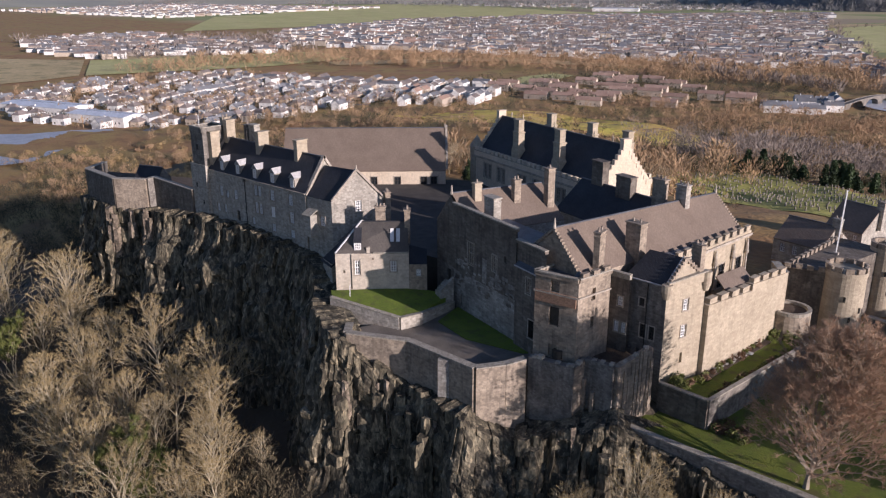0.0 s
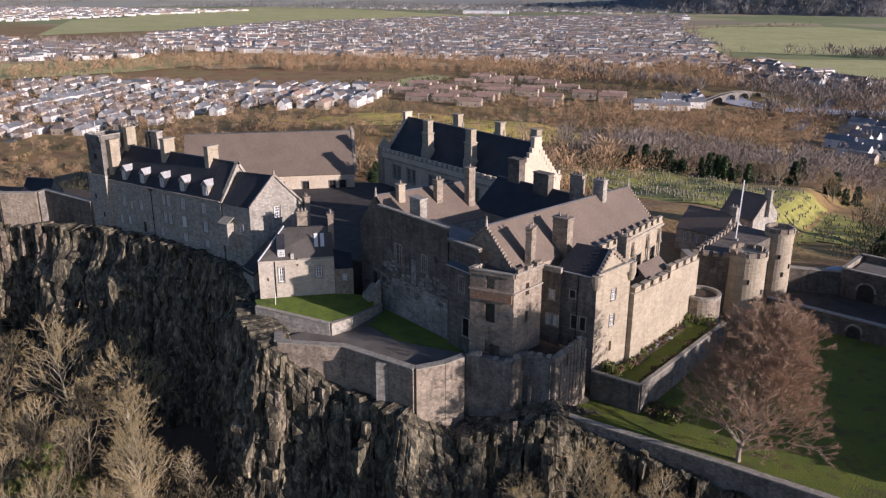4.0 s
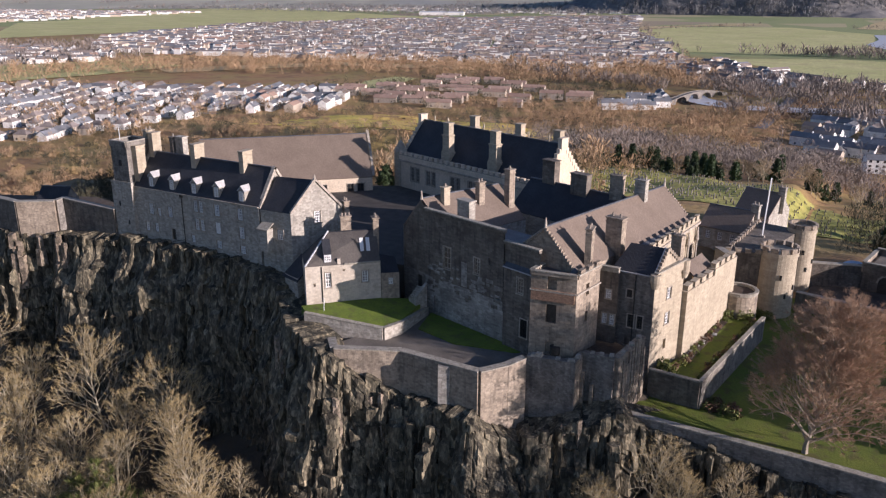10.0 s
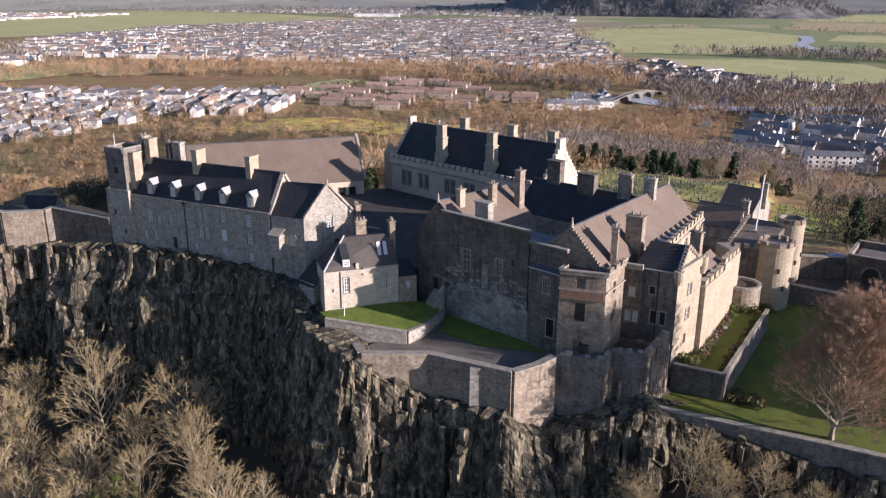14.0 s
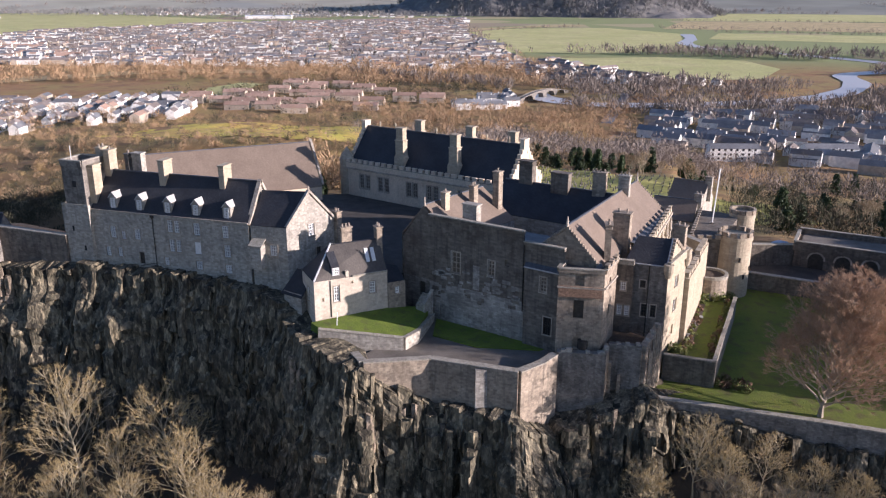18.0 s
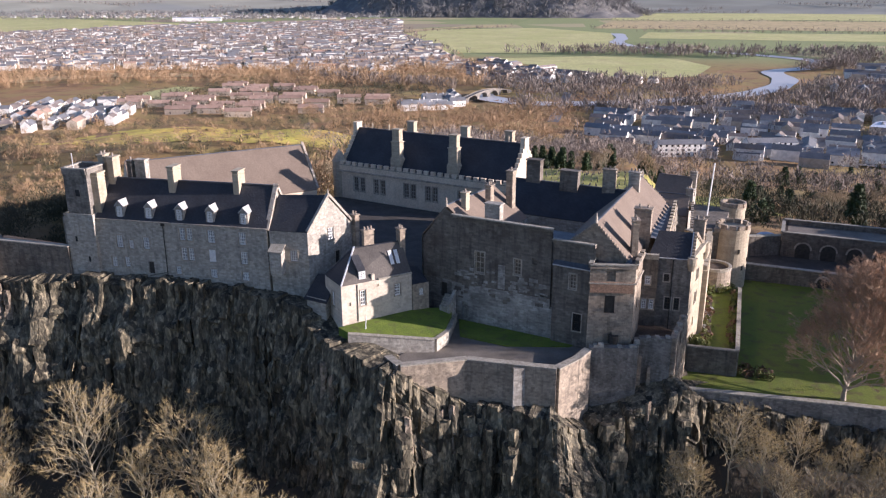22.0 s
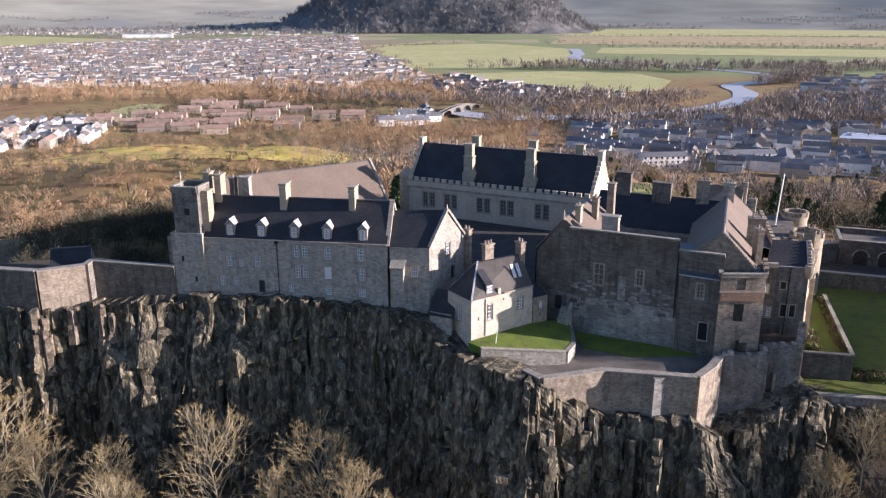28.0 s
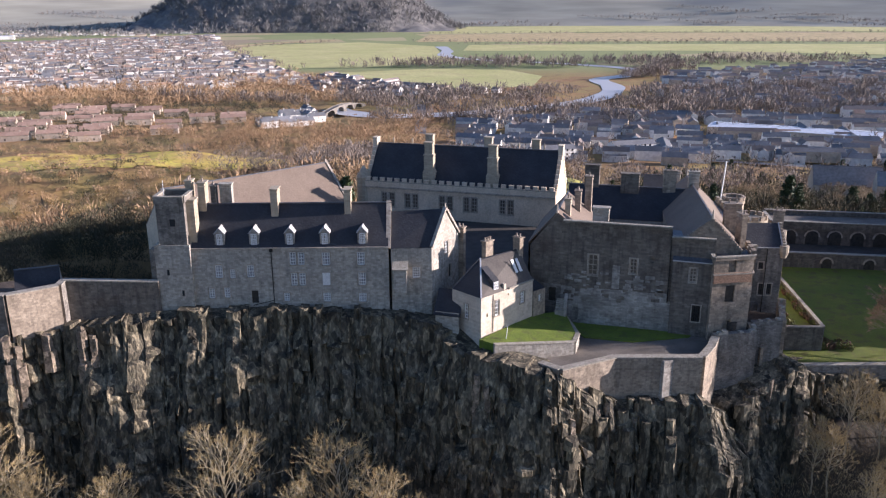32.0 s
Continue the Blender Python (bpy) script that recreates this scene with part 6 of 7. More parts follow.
CEM = material("cemetery_grass", (0.34, 0.325, 0.07), (0.42, 0.37, 0.10), 12, 0.95, 0.3, 1.5, (0.11, 0.125, 0.035))
for name, mat, label, poly in (
        ("field_1", FIELD, "flat green field in a river bend", [(-511, 1926), (-453, 2260), (-173, 2401), (49, 2136), (65, 1691), (80, 1543), (-89, 1377), (-293, 1367), (-410, 1588)]),
        ("field_2", FIELD, "green playing field beside the river", [(-136, 1256), (34, 1340), (172, 1303), (214, 1175), (181, 1021), (88, 966), (43, 1006), (-16, 1095)]),
        ("field_3", FIELD, "long green field across the plain", [(117, 1907), (683, 1846), (1026, 1655), (1276, 2111), (697, 2184), (144, 2187)]),
        ("field_4", STUBBLE, "pale stubble field across the plain", [(-10, 2400), (824, 2348), (1666, 2224), (2099, 2915), (722, 3109), (31, 2969)]),
        ("field_5", FIELD, "far green field on the plain", [(31, 3069), (722, 3209), (2199, 3015), (2699, 3915), (722, 4109), (31, 3969)]),
        ("field_6", FIELD, "long green field beyond the houses", [(-2248, 1469), (-2454, 2921), (-1392, 2474), (-1279, 2012), (-1528, 1358), (-1604, 959)]),
        ("field_7", STUBBLE, "golden field beyond the houses", [(-1102, 505), (-892, 793), (-812, 764), (-780, 631), (-851, 461)]),
        ("field_8", FIELD, "small green field by the terraces", [(-447, 681), (-436, 770), (-404, 767), (-386, 672), (-405, 628)]),
        ("field_9", STUBBLE, "tan rough field by the river bend", [(-560, 1900), (-540, 2260), (-470, 2330), (-340, 2560), (-240, 2540), (-460, 2270), (-520, 1930)]),
        ("field_11", STUBBLE, "golden meadow before the far houses", [(-1181, 394), (-1056, 465), (-864, 367), (-846, 305), (-847, 268)]),
        ("field_12", FIELD, "olive strip of pasture before the town", [(-1049, 471), (-918, 790), (-777, 737), (-778, 594), (-858, 372)]),
        ("field_13", FIELD, "wide green pasture beyond the town", [(-1917, 1252), (-2852, 2406), (-2917, 3246), (-1362, 2487), (-1545, 1474)]),
        ("field_10", STUBBLE, "strip of tan field beside the houses", [(-780, 690), (-620, 900), (-400, 940), (-420, 890), (-600, 850), (-720, 660)])):
    patch(name, poly, mat, label, "field", 0.05 * int(name[6:]))
patch("car_park", [(-560, 100), (-500, 156), (-489, 187), (-472, 210), (-431, 196), (-425, 154), (-395, 117), (-400, 92)], LOT, "wet car park at the foot of the hill, pale with painted glare", "car park", 0.3)


def ribbon(name, line, half, mat, label, category, lift):
    """A strip of even width along a bending line on the plain."""
    pts = [Vector(p) for p in line]
    fine = []
    for i in range(len(pts) - 1):
        p0, p1, p2, p3 = pts[max(0, i - 1)], pts[i], pts[i + 1], pts[min(len(pts) - 1, i + 2)]
        for k in range(6):
            u = k / 6
            fine.append(0.5 * (2 * p1 + (p2 - p0) * u + (2 * p0 - 5 * p1 + 4 * p2 - p3) * u * u + (3 * p1 - p0 - 3 * p2 + p3) * u ** 3))
    v, f = [], []
    for i, p in enumerate(fine):
        way = (fine[min(i + 1, len(fine) - 1)] - fine[max(i - 1, 0)]).normalized()
        side = Vector((-way.y, way.x)) * half * (1 + 0.25 * noise.noise((i * 0.3, 0, 0)))
        v += [(*(p - side), -62 + lift), (*(p + side), -62 + lift)]
        if i:
            f.append((2 * i - 2, 2 * i - 1, 2 * i + 1, 2 * i))
    tagged(new(name, raw_mesh(name, v, f, mat)), label, category, kind="structure")
    return fine


RIVER = ribbon("river", [(64, 2110), (78, 1900), (70, 1720), (130, 1570), (270, 1460), (385, 1310), (352, 1180), (290, 1105), (288, 1000), (258, 895), (205, 815), (121, 752), (40, 715), (-20, 712), (-56, 745), (-72, 775)], 15, WATER, "winding river between low banks, pale with painted sky", "river", 0.75)
RIVER = np.array([tuple(p) for p in RIVER])
ribbon("road", [(30, 440), (28, 505), (27, 655), (26, 830)], 5, TARMAC, "straight grey road running to the river", "road", 0.6)
ribbon("street", [(-430, 205), (-520, 330), (-610, 440), (-700, 560)], 4, TARMAC, "grey street through the suburb", "road", 0.5)
ribbon("street", [(-760, 330), (-620, 360), (-480, 400), (-350, 470)], 4, TARMAC, "grey street across the suburb", "road", 0.45)
ribbon("street", [(60, 500), (200, 470), (330, 420), (460, 380)], 4, TARMAC, "grey street among the terraces", "road", 0.5)
patch("cemetery_ground", [(-18, 226), (40, 232), (128, 196), (140, 160), (96, 128), (50, 140), (20, 160)], CEM, "terraced cemetery grass on the hillside", "grass", 0.3, 3.0)
HEATH_STRIP = [(-310, 360), (-320, 450), (-250, 510), (-142, 485), (-70, 450), (-40, 395), (-90, 362), (-168, 352)]
patch("heath_slope", HEATH_STRIP, HEATH, "golden heath on the low hill", "grass", 0.4, 6.0)

# gravestones in rows
HEADSTONE = material("gravestone", (0.13, 0.115, 0.09), (0.24, 0.215, 0.17), 3.0, 0.9, 0.2, 0.3)
rr = random.Random(9)
gv2, gf2 = [], []
grave_home = [(-16, 222), (40, 228), (124, 192), (134, 164), (96, 134), (52, 146), (22, 164)]
count = 0
for row in range(26):
    for k in range(64):
        x, y = -16 + k * 2.4 + rr.uniform(-0.4, 0.4), 134 + row * 3.8 + 6 * math.sin(k / 9) + rr.uniform(-0.3, 0.3)
        if not within(grave_home, x, y) or rr.random() < 0.25:
            continue
        z, w, h, d = ground_z(x, y), rr.uniform(0.6, 1.0), rr.uniform(0.5, 1.1), 0.25
        if count < 150 and y < 172:
            bm = bmesh.new()
            block(bm, (x, y, z), (d * 2, w + 0.3, 0.4), 0)
            block(bm, (x, y, z + 0.35), (d, w, h), 0, 0.92)
            tagged(part("gravestone", bm, HEADSTONE), "weathered grey headstone on the cemetery slope", "gravestone", "headstones of the cemetery")
            count += 1
        else:
            b = len(gv2)
            gv2 += [(x + sx * d / 2, y + sy * w / 2, z + sz * (h + 0.3)) for sz in (0, 1) for sx, sy in ((-1, -1), (1, -1), (1, 1), (-1, 1))]
            gf2 += [(b, b + 1, b + 5, b + 4), (b + 1, b + 2, b + 6, b + 5), (b + 2, b + 3, b + 7, b + 6), (b + 3, b, b + 4, b + 7), (b + 4, b + 5, b + 6, b + 7)]
tagged(new("far_gravestones", raw_mesh("far_gravestones", gv2, gf2, HEADSTONE)), "rows of small weathered headstones", "gravestones", kind="stuff")

# ---- houses ----
WALL_WHITE = material("white_render", (0.74, 0.71, 0.66), (0.82, 0.80, 0.76), 30, 0.85, 0.0, 2.0, rand=0.1)
WALL_TAN = material("tan_render", (0.46, 0.38, 0.30), (0.56, 0.47, 0.37), 30, 0.85, 0.0, 2.0, rand=0.1)
ROOF_BROWN = material("brown_tile", (0.20, 0.165, 0.145), (0.27, 0.225, 0.20), 8, 0.85, 0.0, 1.0, rand=0.25)
ROOF_RED = material("red_tile", (0.38, 0.245, 0.18), (0.46, 0.31, 0.235), 8, 0.85, 0.0, 1.0, rand=0.2)
ROOF_GREY = material("grey_slate_tile", (0.16, 0.163, 0.17), (0.22, 0.222, 0.23), 8, 0.7, 0.0, 1.0, rand=0.25)
SHEET = material("white_roof_sheet", (0.62, 0.66, 0.72), (0.72, 0.75, 0.80), 10, 0.5, 0.05, 2.0)


def village_house(wide, deep, high, rise, wall, roof, hip, label, group):
    """A plain house: walls, pitched roof with eaves, a stack."""
    t = thing("house", label, "house", group)
    bm = bmesh.new()
    ring = [(-wide / 2, -deep / 2), (wide / 2, -deep / 2), (wide / 2, deep / 2), (-wide / 2, deep / 2)]
    prism(bm, ring, -1.5, high)
    if not hip:
        for x in (-wide / 2, wide / 2):
            bm.faces.new([bm.verts.new(p) for p in ((x, -deep / 2, high), (x, deep / 2, high), (x, 0, high + rise))])
    body = part("body", bm, wall, t)
    bm = bmesh.new()
    k, o = (deep * 0.45 if hip else -0.2), 0.4
    ps = [(-wide / 2 - o, -deep / 2 - o, high - 0.1), (wide / 2 + o, -deep / 2 - o, high - 0.1), (wide / 2 + o, deep / 2 + o, high - 0.1), (-wide / 2 - o, deep / 2 + o, high - 0.1), (-wide / 2 + k, 0, high + rise), (wide / 2 - k, 0, high + rise)]
    v = [bm.verts.new(p) for p in ps]
    for q in ((0, 1, 5, 4), (2, 3, 4, 5), (1, 2, 5), (3, 0, 4), (0, 3, 2, 1)):
        if hip or len(q) == 4:
            bm.faces.new([v[i] for i in q])
    part("roof", bm, roof, t)
    bm = bmesh.new()
    block(bm, (wide * 0.2, 0.3, high + rise - 1.0), (0.7, 1.2, 2.0))
    part("chimney", bm, wall, t)
    for s in (-1, 1):
        for x in (-wide * 0.28, wide * 0.28):
            bm = bmesh.new()
            block(bm, (x, s * deep / 2, 0.9), (1.3, 0.1, 1.3))
            part("window", bm, GLASS, body)
    return t


def rows_of_houses(poly, turn, spacing, street, kinds, seed, limit, keep=1.0):
    """Houses on both sides of parallel streets inside a polygon."""
    rr = random.Random(seed)
    cx, cy = sum(p[0] for p in poly) / len(poly), sum(p[1] for p in poly) / len(poly)
    a = radians(turn)
    u, w = Vector((math.cos(a), math.sin(a))), Vector((-math.sin(a), math.cos(a)))
    n, places = 0, []
    for i in range(-60, 61):
        for j in range(-60, 61):
            for side in (-1, 1):
                p = Vector((cx, cy)) + u * (i * spacing) + w * (j * street + side * 11)
                if within(poly, *p) and rr.random() < keep:
                    places.append((p, side, rr.random(), rr.gauss(0, 2.0), rr.random()))
    rr.shuffle(places)
    return [(p.x, p.y, turn + (0 if side > 0 else 180) + d + (90 if q < 0.25 else 0), f) for p, side, f, d, q in places[:limit]]


near_kinds = [village_house(12, 8, 5.2, 3.0, WALL_WHITE, ROOF_BROWN, True, "white rendered house with hipped brown roof", "houses of the near suburb"),
              village_house(16, 8, 5.0, 3.2, WALL_WHITE, ROOF_GREY, False, "white rendered double house with grey roof", "houses of the near suburb"),
              village_house(11, 8, 5.0, 3.2, WALL_TAN, ROOF_BROWN, True, "tan rendered house with brown tiled roof", "houses of the near suburb"),
              village_house(24, 8, 5.0, 3.0, WALL_TAN, ROOF_RED, False, "terrace of houses with red tiled roof", "red-roofed terraces"),
              village_house(20, 9, 6.5, 3.2, WALL_WHITE, ROOF_GREY, False, "long pale terrace with grey slate roof", "grey terraces beyond the road")]
seen_kind = set()


def put_house(kind, x, y, turn, s=1.0):
    m = Matrix.Translation((x, y, ground_z(x, y))) @ Matrix.Rotation(radians(turn), 4, "Z") @ Matrix.Scale(s, 4)
    if kind in seen_kind:
        copy_thing(near_kinds[kind], m)
    else:
        seen_kind.add(kind)
        near_kinds[kind].matrix_basis = m


SUBURB = [(-712, 217), (-774, 331), (-762, 454), (-638, 521), (-507, 561), (-429, 627), (-338, 530), (-355, 467), (-400, 432), (-400, 347), (-370, 295), (-455, 261), (-440, 222), (-572, 180)]
for x, y, turn, f in rows_of_houses([p for p in SUBURB if p[1] < 480], 112, 16, 42, None, 31, 175):
    put_house(0 if f < 0.45 else 1 if f < 0.75 else 2, x, y, turn)
for x, y, turn, f in rows_of_houses([(-400, 590), (-377, 790), (-192, 760), (-150, 664), (-275, 545)], 12, 30, 40, None, 32, 34):
    put_house(3, x, y, turn if abs(turn % 180 - 12) < 20 else 12)
for x, y, turn, f in rows_of_houses([(60, 480), (70, 640), (174, 700), (420, 640), (361, 440), (173, 440)], -14, 22, 34, None, 33, 60):
    put_house(4, x, y, turn if abs(turn % 180 - 166) < 20 else -14)
for x, y, turn, f in rows_of_houses([(-125, 650), (-98, 765), (-70, 700), (-98, 620)], 30, 18, 36, None, 34, 14):
    put_house(1, x, y, turn)


def far_houses(poly, turn, seed, limit, spacing, street, label, red=0.1, keep=0.9):
    v, f, mats = [], [], []
    rr = random.Random(seed)
    for x, y, a, q in rows_of_houses(poly, turn, spacing, street, None, seed, limit, keep):
        x, y = x + rr.uniform(-6, 6), y + rr.uniform(-6, 6)
        w, d, h, r = rr.uniform(9, 24) if q < 0.85 else rr.uniform(26, 48), rr.uniform(7, 10), rr.uniform(5, 8.5), rr.uniform(2.0, 3.4)
        c, s = math.cos(radians(a)), math.sin(radians(a))
        z, b = -62.2, len(v)
        ps = [(-w / 2, -d / 2, 0), (w / 2, -d / 2, 0), (w / 2, d / 2, 0), (-w / 2, d / 2, 0), (-w / 2, -d / 2, h), (w / 2, -d / 2, h), (w / 2, d / 2, h), (-w / 2, d / 2, h), (-w / 2, 0, h + r), (w / 2, 0, h + r)]
        v += [(x + px * c - py * s, y + px * s + py * c, z + pz) for px, py, pz in ps]
        f += [tuple(b + i for i in g) for g in ((0, 1, 5, 4), (1, 2, 6, 9, 5), (2, 3, 7, 6), (3, 0, 4, 8, 7), (4, 5, 9, 8), (6, 7, 8, 9))]
        k = rr.random()
        mats += [0 if rr.random() < 0.7 else 1] * 4 + [3 if k < red else 2 if k < 0.6 else 4] * 2
    me = raw_mesh("far_houses", v, f, WALL_WHITE)
    for m in (WALL_TAN, ROOF_BROWN, ROOF_RED, ROOF_GREY):
        me.materials.append(m)
    me.polygons.foreach_set("material_index", mats)
    tagged(new("far_houses", me), label, "houses", kind="stuff")


far_houses([(-1543, 1659), (-1413, 2223), (-754, 2933), (-484, 1963), (-203, 1280), (-118, 1086), (-266, 1001), (-440, 997), (-839, 888), (-1125, 850), (-1400, 1100)], 24, 41, 2600, 21, 46, "dense far town of small pale houses")
far_houses([(-762, 454), (-638, 521), (-507, 561), (-429, 627), (-338, 530), (-355, 467)], 112, 47, 90, 16, 42, "white houses at the far edge of the suburb")
far_houses([(60, 490), (70, 640), (174, 700), (420, 640), (480, 470), (361, 440), (173, 440)], -14, 48, 150, 17, 30, "dark terraces beyond the road", 0.02)
far_houses([(-1525, 566), (-1597, 723), (-1533, 850), (-1089, 602), (-1030, 487), (-1244, 471)], 50, 46, 260, 22, 46, "rows of white houses beyond the meadow")
far_houses([(-3397, 1233), (-2291, 1306), (-2469, 2471), (-3658, 2135)], 40, 42, 900, 26, 52, "far suburb of small pale houses")
far_houses([(-1300, 471), (-1485, 816), (-1180, 860), (-1000, 800), (-930, 700), (-1125, 500)], 60, 43, 260, 24, 48, "houses beyond the golden field")
far_houses([(420, 480), (400, 700), (300, 900), (440, 1200), (900, 1435), (1500, 1100), (900, 560)], -12, 44, 900, 24, 48, "grey houses beyond the river", 0.05, 0.7)
far_houses([(-120, 1200), (-40, 1060), (60, 950), (150, 930), (60, 900), (-60, 900), (-160, 1050)], -30, 45, 70, 22, 40, "houses along the river bank", 0.1)


def long_building(name, label, cat, a, b, deep, high, wall, roof, floors=2, rise=2.5):
    t = thing(name, label, cat)
    a, b = Vector(a), Vector(b)
    run = (b - a).normalized()
    inn = Vector((-run.y, run.x))
    long = (b - a).length
    z = ground_z(*a) - 0.5
    ring = [a, b, b + inn * deep, a + inn * deep]
    n = int(long / 4)
    hs = [(i * 4 + 1.2, i * 4 + 2.8, z + 1.4 + k * 2.9, z + 2.9 + k * 2.9) for i in range(n) for k in range(floors)]
    ra, rb = a + inn * deep / 2, b + inn * deep / 2
    shell(t, ring, z - 2, z + high, wall, {0: hs}, {1: (*rb, z + high + rise), 3: (*ra, z + high + rise)})
    for h in hs:
        bm = bmesh.new()
        at = lambda u2, zz: (*(a + run * u2 + inn * 0.25), zz)  # noqa: E731
        quad(bm, at(h[0], h[2]), at(h[1], h[2]), at(h[1], h[3]), at(h[0], h[3]))
        part("window", bm, GLASS, t)
    gable_roof(t, (*a, z + high), (*b, z + high), (*ra, z + high + rise), (*rb, z + high + rise), (*ring[3], z + high), (*ring[2], z + high), roof, 0.4)


far_houses([(-2500, 2950), (-1000, 3050), (-900, 3650), (-2300, 3750)], 20, 49, 230, 34, 80, "pale houses and sheds scattered over the far plain")
long_building("apartment_block", "white three-storey apartment block with dark windows", "building", (111, 451), (143, 460), 10, 9, WALL_WHITE, ROOF_GREY, 3)
long_building("apartment_block", "white three-storey apartment block with dark windows", "building", (172, 468), (206, 477), 10, 9, WALL_WHITE, ROOF_GREY, 3)
long_building("retail_shed", "long pale retail shed with a shallow white roof", "building", (276, 572), (392, 504), 34, 8, WALL_TAN, SHEET, 1, 1.5)
long_building("retail_shed", "wide white-roofed shed at the foot of the hill", "building", (-640, 190), (-560, 214), 30, 7, WALL_WHITE, SHEET, 1, 1.5)
long_building("retail_shed", "wide white-roofed shed beside the car park", "building", (-540, 205), (-480, 224), 24, 7, WALL_WHITE, SHEET, 1, 1.5)
long_building("factory", "long white factory at the edge of the far town", "building", (-1560, 2690), (-1400, 2760), 60, 12, WALL_WHITE, SHEET, 1, 2)
long_building("church", "sunlit tan stone church with steep slate roof", "church", (196, 206), (222, 199), 12, 8, WALL_TAN, ROOF_BROWN, 1, 7)
long_building("town_house", "tall grey town house with slate roof", "house", (214, 190), (226, 186), 9, 9, WALL_TAN, ROOF_GREY, 2, 5)
long_building("town_house", "tall grey town house with slate roof", "house", (238, 214), (252, 208), 9, 9, WALL_TAN, ROOF_GREY, 2, 5)


def stone_bridge():
    t = thing("stone_bridge", "old humped stone bridge with four round arches", "bridge")
    a, b = Vector((-76, 704)), Vector((-40, 800))
    run = (b - a).normalized()
    side = Vector((-run.y, run.x)) * 3.0
    long = (b - a).length
    n = 48
    top = lambda s: -62 + 3.0 + 5.5 * math.sin(math.pi * s)  # noqa: E731

    def under(s):
        k = s * 4.6 - 0.3
        f = k - math.floor(k)
        return -61.6 + (6.0 * math.sqrt(max(0, 1 - ((f - 0.5) / 0.4) ** 2)) if 0 <= k < 4 and abs(f - 0.5) < 0.4 else -2)

    bm = bmesh.new()
    for i in range(n):
        s0, s1 = i / n, (i + 1) / n
        for sd in (-1, 1):
            p, q = a + run * long * s0 + side * sd, a + run * long * s1 + side * sd
            quad(bm, (*p, min(under(s0), top(s0) - 1)), (*q, min(under(s1), top(s1) - 1)), (*q, top(s1)), (*p, top(s0)))
        p, q = a + run * long * s0, a + run * long * s1
        quad(bm, (*(p - side), top(s0) - 0.6), (*(q - side), top(s1) - 0.6), (*(q + side), top(s1) - 0.6), (*(p + side), top(s0) - 0.6))
        quad(bm, (*(p - side), min(under(s0), top(s0) - 1)), (*(q - side), min(under(s1), top(s1) - 1)), (*(q + side), min(under(s1), top(s1) - 1)), (*(p + side), min(under(s0), top(s0) - 1)))
    part("span", bm, STONE_MID, t)


stone_bridge()


# ---- woods and scrub ----
def tuft_tree(rr, count, wide):
    """Corners of one far bare tree of height 1: a stem and a dome of small tufts of twigs."""
    v = []
    girth = rr.uniform(0.28, 0.42)
    for k in range(count + 1):
        if k == 0:
            o, d, w, long = Vector((0, 0, -0.05)), Vector((rr.gauss(0, 0.1), rr.gauss(0, 0.1), 1)), wide * 0.35, 0.75
        else:
            a, q, up = rr.uniform(0, 6.28), math.sqrt(rr.random()), rr.random()
            ring = girth * math.sqrt(max(0.05, 1 - (up * 1.5 - 0.55) ** 2)) * q
            o = Vector((ring * math.cos(a), ring * math.sin(a), 0.10 + 0.74 * up))
            d = Vector((math.cos(a) * q * 0.7 + rr.gauss(0, 0.3), math.sin(a) * q * 0.7 + rr.gauss(0, 0.3), rr.uniform(0.5, 1.4))).normalized()
            w, long = wide * 0.62, wide * rr.uniform(3.2, 7.5)
        s = Vector((rr.gauss(0, 1), rr.gauss(0, 1), rr.gauss(0, 0.4))).normalized() * w * rr.uniform(0.4, 0.8)
        e = o + d * long
        v += [tuple(o), tuple(o.lerp(e, 0.5) + s), tuple(e), tuple(o.lerp(e, 0.5) - s)]
    return np.array(v)


def shards(name, label, places, high, seed, mat, count=16, wide=0.05, stray=12.0, gap=5, base=None, near_bank=False):
    """Far bare trees strewn over places, joined into one mesh."""
    rr = random.Random(seed)
    forms = [tuft_tree(rr, count, wide) for _ in range(6)]
    rows = []
    for x, y in places:
        x, y = x + rr.gauss(0, stray), y + rr.gauss(0, stray)
        if (not base and edge_distance(x, y) < gap) or (y < 560 and within(HEATH_STRIP, x, y) and rr.random() < 0.88) or (650 < y < 2300 and abs(RIVER - (x, y)).max(1).min() < (19 if near_bank else 30)) or (stray > 7 and y < 700 and noise.noise((x / 45, y / 45, seed % 5)) < -0.16 and rr.random() < 0.7):
            continue
        h, a, c = high * rr.uniform(0.5, 1.2), rr.uniform(0, 6.28), rr.uniform(0.8, 1.3)
        p = rr.choice(forms)
        co, si = math.cos(a) * h * c, math.sin(a) * h * c
        rows.append(np.stack([p[:, 0] * co - p[:, 1] * si + x, p[:, 0] * si + p[:, 1] * co + y, p[:, 2] * h + (base or ground_z)(x, y)], 1))
    co = np.concatenate(rows)
    n = len(co)
    me = bpy.data.meshes.new(name)
    me.vertices.add(n)
    me.vertices.foreach_set("co", co.ravel())
    me.loops.add(n)
    me.loops.foreach_set("vertex_index", np.arange(n, dtype=np.int32))
    me.polygons.add(n // 4)
    me.polygons.foreach_set("loop_start", np.arange(0, n, 4, dtype=np.int32))
    me.materials.append(mat)
    me.update(calc_edges=True)
    tagged(new(name, me), label, "wood", kind="stuff")


